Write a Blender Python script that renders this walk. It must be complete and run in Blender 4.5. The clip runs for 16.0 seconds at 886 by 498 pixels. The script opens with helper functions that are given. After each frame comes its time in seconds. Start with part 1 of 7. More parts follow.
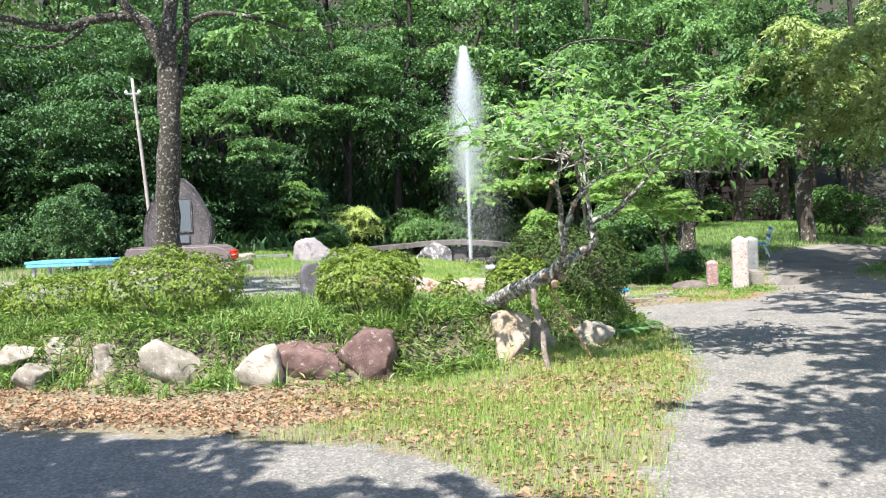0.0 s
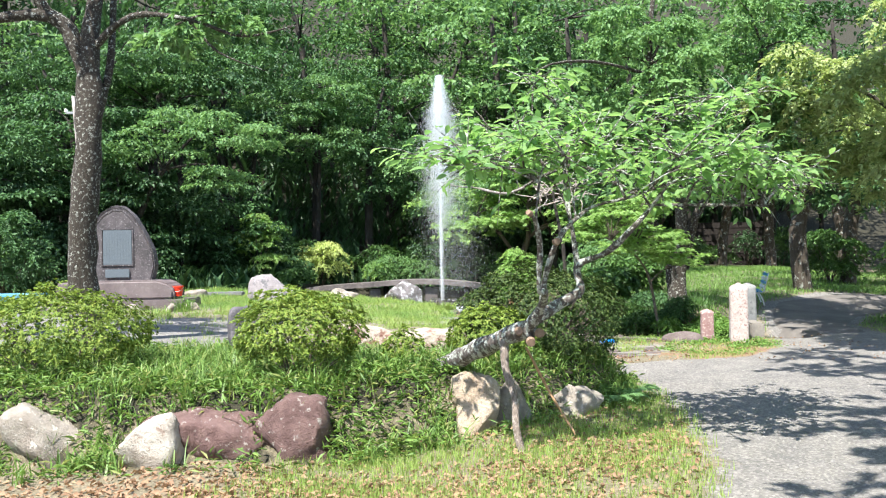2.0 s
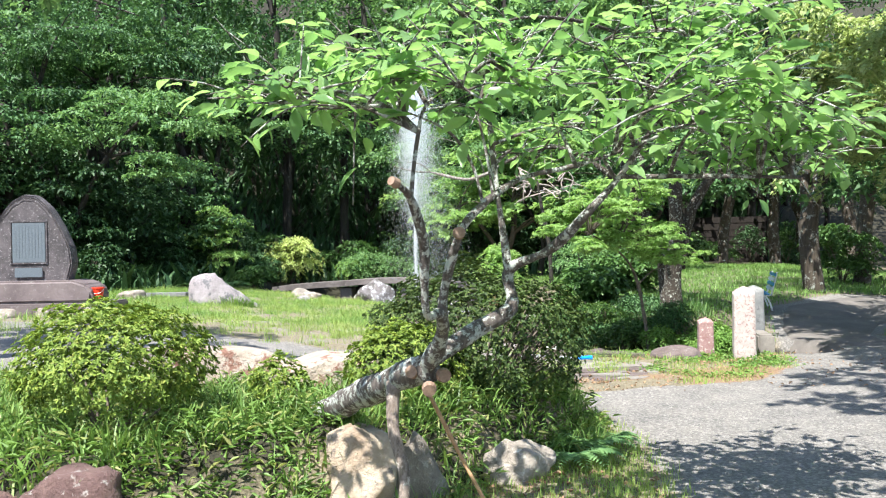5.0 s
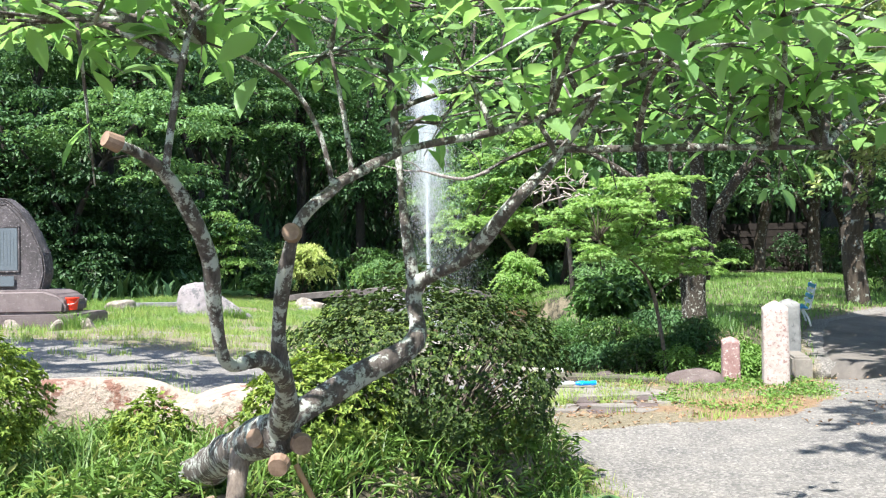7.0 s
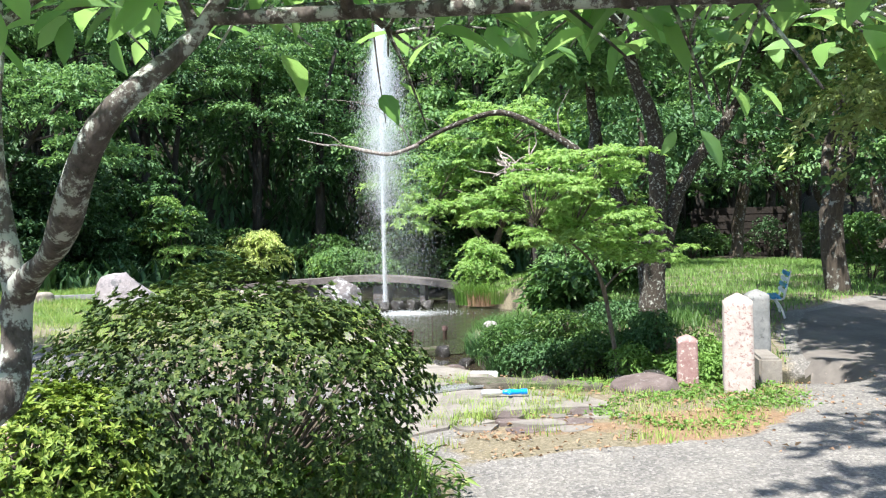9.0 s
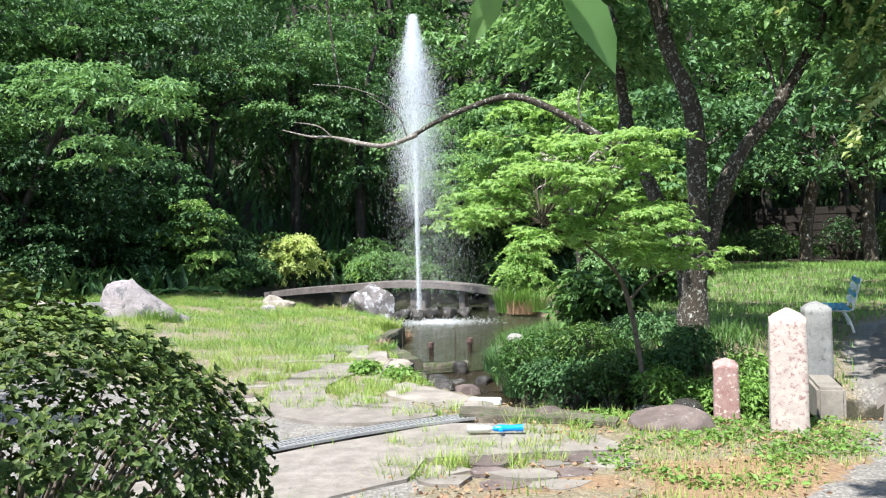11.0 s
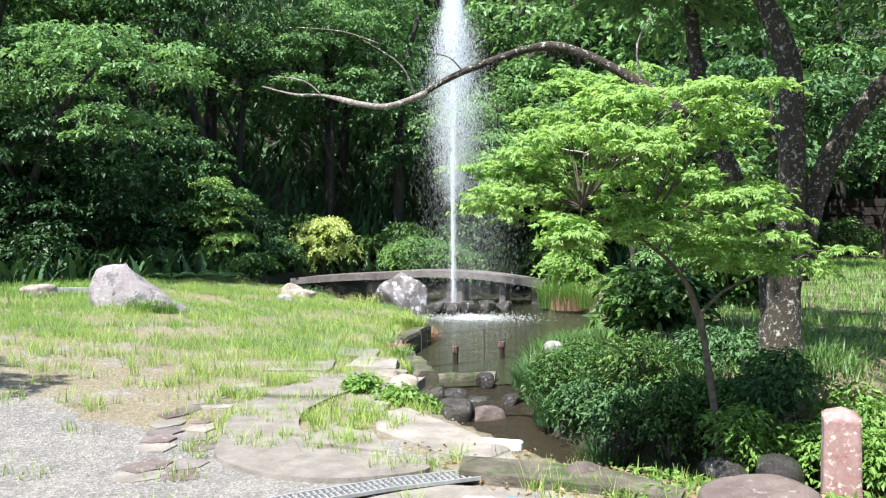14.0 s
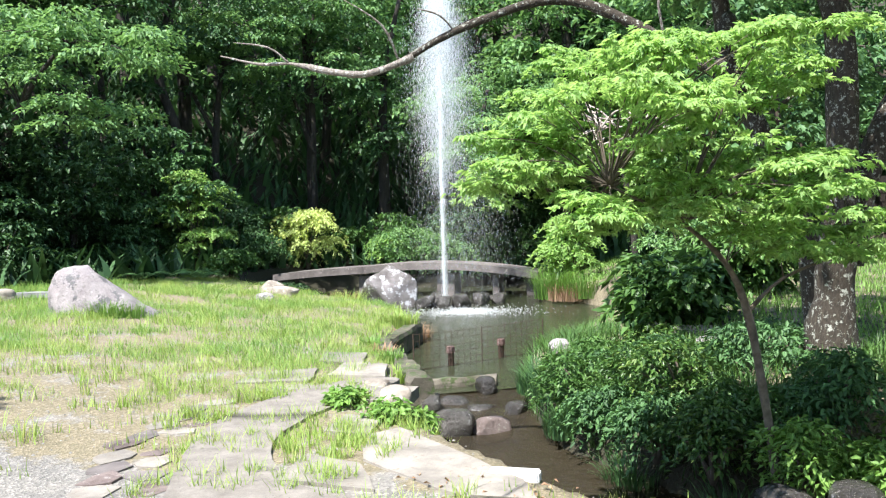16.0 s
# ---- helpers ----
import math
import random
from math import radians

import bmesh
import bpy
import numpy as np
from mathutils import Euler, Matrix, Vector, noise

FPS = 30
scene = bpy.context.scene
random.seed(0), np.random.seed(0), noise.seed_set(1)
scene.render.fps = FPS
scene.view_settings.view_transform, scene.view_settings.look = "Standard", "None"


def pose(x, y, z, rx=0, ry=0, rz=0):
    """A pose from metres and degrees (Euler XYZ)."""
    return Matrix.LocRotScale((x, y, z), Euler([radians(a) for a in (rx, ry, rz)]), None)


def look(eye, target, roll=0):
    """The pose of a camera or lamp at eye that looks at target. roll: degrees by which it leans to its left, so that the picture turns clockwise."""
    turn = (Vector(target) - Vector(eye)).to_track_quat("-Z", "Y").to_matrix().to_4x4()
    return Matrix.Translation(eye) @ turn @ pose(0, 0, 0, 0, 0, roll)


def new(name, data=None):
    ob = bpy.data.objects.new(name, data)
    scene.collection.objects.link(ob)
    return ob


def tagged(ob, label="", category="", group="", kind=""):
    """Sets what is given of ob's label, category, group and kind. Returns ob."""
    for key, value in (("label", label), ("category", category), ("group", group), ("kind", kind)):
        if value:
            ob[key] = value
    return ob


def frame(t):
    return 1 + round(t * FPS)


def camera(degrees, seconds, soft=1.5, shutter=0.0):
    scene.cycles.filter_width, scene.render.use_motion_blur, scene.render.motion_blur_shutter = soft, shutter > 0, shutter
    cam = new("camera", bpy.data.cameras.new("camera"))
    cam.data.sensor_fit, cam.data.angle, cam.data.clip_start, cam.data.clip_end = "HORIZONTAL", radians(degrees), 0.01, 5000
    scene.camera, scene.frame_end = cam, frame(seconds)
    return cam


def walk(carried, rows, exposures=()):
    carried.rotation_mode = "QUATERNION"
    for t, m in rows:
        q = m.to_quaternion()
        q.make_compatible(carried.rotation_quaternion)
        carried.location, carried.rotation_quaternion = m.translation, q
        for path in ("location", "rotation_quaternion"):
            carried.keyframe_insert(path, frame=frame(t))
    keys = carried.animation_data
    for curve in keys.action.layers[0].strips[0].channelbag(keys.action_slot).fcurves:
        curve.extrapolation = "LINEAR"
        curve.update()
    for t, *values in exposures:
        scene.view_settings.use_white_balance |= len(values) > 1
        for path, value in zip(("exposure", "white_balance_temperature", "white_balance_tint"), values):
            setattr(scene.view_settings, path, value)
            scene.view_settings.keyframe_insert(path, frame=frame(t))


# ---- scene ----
cam = camera(56.0, 16.0, soft=1.2)
METRES, EYE, TILT, LEAN, TURN = 12.0, 1.5, 5.07, -3.0, 0.0
ROWS = [
    (0.0, 0.0, 0.0, 0.0, -0.68, -7.41, 5.2),
    (0.5, 0.005, 0.0385, -0.0035, -1.27, -5.43, 2.66),
    (1.0, 0.0067, 0.07, -0.0063, -2.65, -4.58, 2.93),
    (1.5, 0.0147, 0.1043, -0.0112, -2.22, -5.07, 3.98),
    (2.0, 0.0199, 0.1428, -0.0143, -2.09, -4.92, 3.89),
    (2.5, 0.0323, 0.1712, -0.0182, -2.6, -5.44, 4.82),
    (3.0, 0.0453, 0.2026, -0.0223, -1.46, -5.94, 4.43),
    (3.5, 0.0561, 0.2356, -0.0247, -2.83, -5.97, 4.23),
    (6.0, 0.1153, 0.3945, -0.0421, -1.36, -4.56, 3.99),
    (6.5, 0.1298, 0.4203, -0.0446, -0.65, -4.36, 4.88),
    (7.0, 0.1442, 0.4499, -0.0491, 0.4, -4.51, 3.99),
    (7.5, 0.1573, 0.4813, -0.0514, -2.62, -5.71, 4.54),
    (8.0, 0.1749, 0.5071, -0.0555, -2.31, -5.39, 4.69),
    (8.5, 0.191, 0.5391, -0.0608, -1.65, -5.58, 4.43),
    (11.0, 0.2628, 0.6829, -0.0788, 3.79, -4.89, 4.8),
    (11.5, 0.2723, 0.7126, -0.0829, 4.18, -6.73, 5.4),
    (12.0, 0.283, 0.7408, -0.0849, 5.42, -7.78, 5.43),
    (12.5, 0.2854, 0.7719, -0.0866, 4.75, -7.02, 5.18),
    (13.0, 0.2858, 0.797, -0.0899, 4.39, -7.51, 6.82),
    (13.5, 0.2863, 0.8235, -0.0912, 7.98, -7.33, 6.25),
    (14.0, 0.2781, 0.847, -0.0909, 7.51, -5.64, 3.87),
    (14.5, 0.2721, 0.8694, -0.0945, 9.06, -5.34, 4.68),
    (15.0, 0.2696, 0.8897, -0.096, 11.81, -5.29, 4.89),
    (15.5, 0.2626, 0.9131, -0.0967, 11.64, -5.5, 4.67),
    (16.0, 0.2628, 0.9318, -0.0986, 6.51, -6.39, 5.28),
]
walk(cam, [(t, pose(0, 0, EYE, TILT, LEAN, TURN) @ pose(METRES * x, METRES * y, METRES * z, 90 + pitch, roll, yaw)) for t, x, y, z, yaw, pitch, roll in ROWS], [(0.0, 1.35, 6300, 10), (3.5, 1.36, 6200, 10), (7.5, 1.38, 6200, 10), (11.0, 1.26, 6200, 10), (13.0, 1.2, 6200, 10), (15.0, 1.46, 6200, 10), (16.0, 1.46, 6200, 10)])

# ---- world, sun, exposure ----
SUN_TO = Vector((0.30, 0.52, -1.0)).normalized()   # the way the sunlight travels
world = bpy.data.worlds.new("sky")
scene.world = world
world.use_nodes = True
wt = world.node_tree
sky = wt.nodes.new("ShaderNodeTexSky")
sky.sky_type = "NISHITA"
sky.sun_disc = False
sky.sun_elevation = math.asin(-SUN_TO.z)
sky.sun_rotation = math.atan2(-SUN_TO.x, -SUN_TO.y)
wt.nodes["Background"].inputs[1].default_value = 0.115
wt.links.new(sky.outputs[0], wt.nodes["Background"].inputs[0])
sun = new("sun", bpy.data.lights.new("sun", "SUN"))
sun.data.energy, sun.data.angle, sun.data.color = 5.0, radians(0.55), (1.0, 0.95, 0.86)
sun.matrix_basis = look((0, 0, 30), Vector((0, 0, 30)) + SUN_TO)

RNG = np.random.default_rng(7)


# ---- terrain ----
def ss(a, b, v):
    u = np.clip((np.asarray(v, float) - a) / (b - a), 0, 1)
    return u * u * (3 - 2 * u)


WALL_X, WALL_Y = [-30, -6, -4.4, -2.6, -0.8, 0.7, 1.8, 2.6, 30], [9.8, 9.2, 8.8, 8.35, 8.3, 8.85, 9.75, 10.9, 10.9]
STREAM = np.array([(2.2, 21.2), (2.3, 20.2), (2.4, 19.2), (2.75, 18.0), (3.3, 17.1), (3.95, 16.35), (4.9, 15.9), (6.2, 15.9)])
POND = np.array([(1.75, 20.15), (1.35, 20.9), (1.0, 21.8), (1.12, 23.6), (0.9, 25.2), (0.2, 26.9), (-0.9, 27.6), (-2.2, 28.2), (-3.6, 29.4), (-4.3, 31.0),
                 (-3.4, 33.6), (0.5, 34.6), (3.0, 33.4), (3.1, 30.9), (4.3, 28.5), (5.1, 26.4), (4.5, 24.3), (3.5, 22.6), (2.95, 21.5), (2.7, 20.5)])


def seg_dist(x, y, pts, closed=False):
    d = np.full(np.shape(x), 1e9)
    n = len(pts)
    for i in range(n if closed else n - 1):
        a, b = pts[i], pts[(i + 1) % n]
        ab = b - a
        u = np.clip(((x - a[0]) * ab[0] + (y - a[1]) * ab[1]) / (ab @ ab), 0, 1)
        d = np.minimum(d, np.hypot(x - a[0] - u * ab[0], y - a[1] - u * ab[1]))
    return d


def in_poly(x, y, pts):
    x, y = np.asarray(x, float), np.asarray(y, float)
    inside = np.zeros(np.shape(x), bool)
    n = len(pts)
    for i in range(n):
        (xa, ya), (xb, yb) = pts[i], pts[(i + 1) % n]
        if ya != yb:
            inside ^= ((ya > y) != (yb > y)) & (x < (xb - xa) * (y - ya) / (yb - ya) + xa)
    return inside


def pond_depth(x, y):
    """Signed distance to the shore, positive inside the pond."""
    d = seg_dist(x, y, POND, True)
    return np.where(in_poly(x, y, POND), d, -d)


def hill_foot(x):
    return np.interp(x, [-60, -14, -9, -6, -4, 4, 8, 15, 60], [20, 25.5, 27, 30, 33.5, 36, 41, 46, 46])


def bumps(x, y):
    return (np.sin(x * 1.7 + 1.3 * np.sin(y * 0.9)) * np.sin(y * 1.45 + 0.7 * np.sin(x * 1.2)) * 0.025
            + np.sin(x * 4.1 + y * 1.3) * np.sin(y * 3.7 - x) * 0.009)


def road_mask(x, y):
    """1 on the gravel road, with the forecourt before the bed."""
    left = np.interp(y, [-6, 3.0, 4.0, 4.5, 5.6, 7.2, 9.0, 10.5, 11.6, 12.3, 13.0, 14.0, 16.0, 18.0, 20.0, 22.0, 23.0, 24.0], [0.9, 0.9, 1.0, 1.1, 1.5, 2.2, 2.6, 2.75, 2.6, 2.5, 4.7, 5.65, 6.3, 7.0, 7.9, 10.2, 13.5, 22])
    right = np.interp(y, [-6, 10, 15, 17, 18.5, 19.5, 20.5, 22.0], [7.2, 7.4, 8.0, 8.4, 9.4, 11.8, 16, 26])
    road = ss(-0.45, 0.45, x - left) * ss(0.5, -0.5, x - right)
    court = ss(0.55, -0.55, y - np.interp(x, [-30, -3.4, -1.5, -0.3, 0.2, 0.7, 1.1, 1.5], [7.6, 6.4, 5.75, 5.4, 4.7, 3.4, 3.2, 3.6])) * ss(7.4, 7.0, x)
    inner = ss(0.5, -0.5, y - np.interp(x, [-9, -6, -3, 0, 2], [19.0, 18.6, 17.2, 16.3, 16.0])) * ss(-0.3, 0.5, y - np.interp(x, [-12, -5, 0.3, 1.5, 2.6], [13.6, 13.0, 11.6, 12.0, 12.0])) * ss(3.0, 2.2, x)
    lawn = 0.36 * ss(-9, -7, x) * ss(2.4, 1.6, x) * ss(14.5, 16, y) * ss(24.5, 21.0, y)
    return np.maximum(np.maximum(np.maximum(road, court), inner * 0.9), lawn)


def tz(x, y):
    """Height of the ground."""
    x, y = np.asarray(x, float), np.asarray(y, float)
    bed = ss(-0.05, 0.45, y - np.interp(x, WALL_X, WALL_Y)) * ss(2.75, 2.0, x)
    back = ss(10.8, 13.0, y)
    z = bed * (0.36 * (1 - back) + back * 0.36 * ss(1.2, -4.5, x))
    z = z + 0.40 * ss(3.3, 5.2, x) * ss(0, 1, (y - 15.9 - 0.5 * np.maximum(x - 5.2, 0)) / (1.5 + 3.0 * ss(5.6, 7.5, x))) * ss(14.0, 9.0, x - 0.3 * (y - 20))
    z = z - 0.15 * (1 - bed) * ss(1.9, -0.4, x) * ss(5.2, 7.9, y) * ss(10.5, 9.6, y)
    z = z + bumps(x, y) * (1 - 0.8 * road_mask(x, y))
    z = z + 0.25 * ss(22, 34, y) * ss(6, 9, x) + 0.10 * ss(-2, -6, x) * ss(19, 24, y)
    d = np.maximum(y - hill_foot(x), 0)
    z = z + 0.62 * d * d / (d + 2.5)
    ds = seg_dist(x, y, STREAM)
    z = z - (z + 0.52) * ss(0.85, 0.42, ds)
    p = pond_depth(x, y)
    z = z - (z + 0.75) * ss(-0.22, 0.25, p)
    return z


# ---- materials ----
def mat(name):
    m = bpy.data.materials.new(name)
    m.use_nodes = True
    return m, m.node_tree.nodes, m.node_tree.links, m.node_tree.nodes["Principled BSDF"]


def ramp(nodes, stops):
    r = nodes.new("ShaderNodeValToRGB")
    while len(r.color_ramp.elements) < len(stops):
        r.color_ramp.elements.new(0.5)
    for e, (p, c) in zip(r.color_ramp.elements, stops):
        e.position, e.color = p, (*c, 1)
    return r


def noise_tex(nodes, links, scale, detail=6, rough=0.6, coord="Object", stretch=None):
    tc = nodes.new("ShaderNodeTexCoord")
    n = nodes.new("ShaderNodeTexNoise")
    n.inputs["Scale"].default_value, n.inputs["Detail"].default_value, n.inputs["Roughness"].default_value = scale, detail, rough
    if stretch:
        mp = nodes.new("ShaderNodeMapping")
        mp.inputs["Scale"].default_value = stretch
        links.new(tc.outputs[coord], mp.inputs[0])
        links.new(mp.outputs[0], n.inputs["Vector"])
    else:
        links.new(tc.outputs[coord], n.inputs["Vector"])
    return n


def mix_col(nodes, links, fac, a, b, mode="MIX"):
    m = nodes.new("ShaderNodeMix")
    m.data_type, m.blend_type = "RGBA", mode
    for sock, v in ((m.inputs[0], fac), (m.inputs[6], a), (m.inputs[7], b)):
        if hasattr(v, "is_linked"):
            links.new(v, sock)
        elif isinstance(v, (int, float)):
            sock.default_value = v
        else:
            sock.default_value = (*v, 1)
    return m.outputs[2]


def bump(nodes, links, height, bsdf, strength=0.5, dist=0.02):
    b = nodes.new("ShaderNodeBump")
    b.inputs["Strength"].default_value, b.inputs["Distance"].default_value = strength, dist
    links.new(height, b.inputs["Height"])
    links.new(b.outputs[0], bsdf.inputs["Normal"])


def math_node(nodes, links, op, a, b=0.5, clamp=False):
    m = nodes.new("ShaderNodeMath")
    m.operation, m.use_clamp = op, clamp
    for sock, v in zip(m.inputs, (a, b)):
        if hasattr(v, "is_linked"):
            links.new(v, sock)
        else:
            sock.default_value = v
    return m.outputs[0]


def mat_leaf(name, dark, light, back=0.35, gloss=0.45, tint=None):
    """Foliage: each leaf takes its own shade, and light shows through it."""
    m, nodes, links, p = mat(name)
    g = nodes.new("ShaderNodeNewGeometry")
    stops = [(0.0, dark), (0.75, light)] + ([(0.97, tint)] if tint else [])
    r = ramp(nodes, stops)
    own = nodes.new("ShaderNodeObjectInfo")
    pick = math_node(nodes, links, "ADD", g.outputs["Random Per Island"], own.outputs["Random"])
    links.new(math_node(nodes, links, "FRACT", pick), r.inputs[0])
    big = noise_tex(nodes, links, 0.8, 2)
    col = mix_col(nodes, links, 0.35, r.outputs[0], mix_col(nodes, links, big.outputs[0], dark, light))
    links.new(col, p.inputs["Base Color"])
    p.inputs["Roughness"].default_value = gloss
    p.inputs["Specular IOR Level"].default_value = 0.35
    t = nodes.new("ShaderNodeBsdfTranslucent")
    warm = mix_col(nodes, links, 1.0, col, (1.0, 1.0, 0.7), "MULTIPLY")
    links.new(warm, t.inputs[0])
    mx = nodes.new("ShaderNodeMixShader")
    mx.inputs[0].default_value = back
    links.new(p.outputs[0], mx.inputs[1])
    links.new(t.outputs[0], mx.inputs[2])
    links.new(mx.outputs[0], nodes["Material Output"].inputs[0])
    return m


def mat_stone(name, a, b, spots=None, scale=6.0, rough=0.85, depth=0.02, spot_scale=14.0, spot_at=0.6, cracks=0.0):
    m, nodes, links, p = mat(name)
    n1, n2 = noise_tex(nodes, links, scale, 8, 0.65), noise_tex(nodes, links, scale * 9, 5, 0.7)
    oi = nodes.new("ShaderNodeObjectInfo")
    r = ramp(nodes, [(0.32, a), (0.68, b)])
    links.new(n1.outputs[0], r.inputs[0])
    col = mix_col(nodes, links, 0.25, r.outputs[0], n2.outputs[0], "OVERLAY")
    if spots:
        n3 = noise_tex(nodes, links, spot_scale, 7, 0.72)
        r3 = ramp(nodes, [(spot_at - 0.02, (0, 0, 0)), (spot_at + 0.04, (1, 1, 1))])
        links.new(n3.outputs[0], r3.inputs[0])
        col = mix_col(nodes, links, r3.outputs[0], col, spots)
    if cracks:
        wob, vor = noise_tex(nodes, links, 2.5, 4, 0.6), nodes.new("ShaderNodeTexVoronoi")
        vor.feature = "DISTANCE_TO_EDGE"
        vor.inputs["Scale"].default_value = cracks
        tc = wob.inputs["Vector"].links[0].from_socket
        warp = nodes.new("ShaderNodeMix")
        warp.data_type = "VECTOR"
        warp.inputs[0].default_value = 0.18
        links.new(tc, warp.inputs[4])
        links.new(wob.outputs["Color"], warp.inputs[5])
        links.new(warp.outputs[1], vor.inputs["Vector"])
        rc = ramp(nodes, [(0.0, (1, 1, 1)), (0.012, (0, 0, 0))])
        links.new(vor.outputs["Distance"], rc.inputs[0])
        col = mix_col(nodes, links, rc.outputs[0], col, (0.05, 0.045, 0.035))
    val = nodes.new("ShaderNodeHueSaturation")
    links.new(col, val.inputs["Color"])
    links.new(math_node(nodes, links, "MULTIPLY_ADD", oi.outputs["Random"], 0.4), val.inputs["Value"])
    val.inputs["Value"].links[0].from_node.inputs[2].default_value = 0.8
    links.new(val.outputs[0], p.inputs["Base Color"])
    p.inputs["Roughness"].default_value = rough
    bump(nodes, links, mix_col(nodes, links, 0.4, n1.outputs[0], n2.outputs[0]), p, 1.0, depth * 1.8)
    return m


def mat_bark(name, a, b, lichen, at=0.56, scale=1.0):
    m, nodes, links, p = mat(name)
    n1 = noise_tex(nodes, links, 14 * scale, 8, 0.7, stretch=(1, 1, 0.25))
    n2 = noise_tex(nodes, links, 5 * scale, 8, 0.75)
    r = ramp(nodes, [(0.35, a), (0.7, b)])
    links.new(n1.outputs[0], r.inputs[0])
    r2 = ramp(nodes, [(at, (0, 0, 0)), (at + 0.05, (1, 1, 1))])
    links.new(n2.outputs[0], r2.inputs[0])
    col = mix_col(nodes, links, r2.outputs[0], r.outputs[0], lichen)
    links.new(col, p.inputs["Base Color"])
    p.inputs["Roughness"].default_value = 0.9
    bump(nodes, links, n1.outputs[0], p, 0.8, 0.02)
    return m


def mat_plain(name, a, b, rough=0.6, metal=0.0, scale=8.0, depth=0.004):
    m, nodes, links, p = mat(name)
    n1 = noise_tex(nodes, links, scale, 7, 0.65)
    r = ramp(nodes, [(0.3, a), (0.7, b)])
    links.new(n1.outputs[0], r.inputs[0])
    links.new(r.outputs[0], p.inputs["Base Color"])
    p.inputs["Roughness"].default_value, p.inputs["Metallic"].default_value = rough, metal
    bump(nodes, links, n1.outputs[0], p, 0.4, depth)
    return m


def mat_ground():
    m, nodes, links, p = mat("ground_soil_gravel")

    def attr(name):
        a = nodes.new("ShaderNodeAttribute")
        a.attribute_name = name
        return a.outputs["Fac"]
    edge = noise_tex(nodes, links, 2.2, 8, 0.7)
    fine = noise_tex(nodes, links, 30, 6, 0.75)
    peb = nodes.new("ShaderNodeTexVoronoi")
    peb.inputs["Scale"].default_value = 55
    links.new(fine.inputs["Vector"].links[0].from_socket, peb.inputs["Vector"])
    wob = math_node(nodes, links, "MULTIPLY_ADD", edge.outputs[0], 1.7)
    wob.node.inputs[2].default_value = -0.85
    gsel = ramp(nodes, [(0.42, (0, 0, 0)), (0.58, (1, 1, 1))])
    links.new(math_node(nodes, links, "ADD", attr("gravel"), wob), gsel.inputs[0])
    lsel = ramp(nodes, [(0.40, (0, 0, 0)), (0.62, (1, 1, 1))])
    links.new(math_node(nodes, links, "ADD", attr("litter"), wob), lsel.inputs[0])
    gr = ramp(nodes, [(0.0, (0.045, 0.044, 0.046)), (0.5, (0.155, 0.148, 0.14)), (1.0, (0.43, 0.40, 0.37))])
    links.new(peb.outputs["Color"], gr.inputs[0])
    gcol = mix_col(nodes, links, 0.5, gr.outputs[0], ramp_out(nodes, links, edge.outputs[0], [(0.35, (0.125, 0.118, 0.11)), (0.65, (0.26, 0.24, 0.21))]))
    soil = ramp_out(nodes, links, fine.outputs[0], [(0.3, (0.085, 0.078, 0.04)), (0.7, (0.24, 0.20, 0.12))])
    soil = mix_col(nodes, links, 0.32, soil, mix_col(nodes, links, 1.0, gr.outputs[0], (1.25, 1.1, 0.9), "MULTIPLY"))
    lit = ramp_out(nodes, links, fine.outputs[0], [(0.3, (0.13, 0.075, 0.04)), (0.7, (0.33, 0.22, 0.13))])
    col = mix_col(nodes, links, lsel.outputs[0], soil, lit)
    col = mix_col(nodes, links, gsel.outputs[0], col, gcol)
    humus = ramp_out(nodes, links, fine.outputs[0], [(0.3, (0.012, 0.012, 0.007)), (0.7, (0.045, 0.04, 0.022))])
    wsel = ramp(nodes, [(0.40, (0, 0, 0)), (0.60, (1, 1, 1))])
    links.new(math_node(nodes, links, "ADD", attr("dark_soil"), wob), wsel.inputs[0])
    col = mix_col(nodes, links, wsel.outputs[0], col, humus)
    links.new(col, p.inputs["Base Color"])
    p.inputs["Roughness"].default_value = 0.95
    h = mix_col(nodes, links, 0.5, peb.outputs["Distance"], fine.outputs[0])
    bump(nodes, links, h, p, 0.8, 0.02)
    return m


def ramp_out(nodes, links, fac, stops):
    r = ramp(nodes, stops)
    links.new(fac, r.inputs[0])
    return r.outputs[0]


def mat_water(name, col, rough, clear, scale, strength):
    m, nodes, links, p = mat(name)
    p.inputs["Base Color"].default_value = (*col, 1)
    p.inputs["Roughness"].default_value = rough
    p.inputs["IOR"].default_value = 1.33
    n = noise_tex(nodes, links, scale, 4, 0.6, stretch=(1, 2.2, 1))
    bump(nodes, links, n.outputs[0], p, strength, 0.05)
    t = nodes.new("ShaderNodeBsdfTransparent")
    t.inputs[0].default_value = (0.55, 0.5, 0.36, 1)
    mx = nodes.new("ShaderNodeMixShader")
    mx.inputs[0].default_value = clear
    links.new(p.outputs[0], mx.inputs[1])
    links.new(t.outputs[0], mx.inputs[2])
    links.new(mx.outputs[0], nodes["Material Output"].inputs[0])
    return m


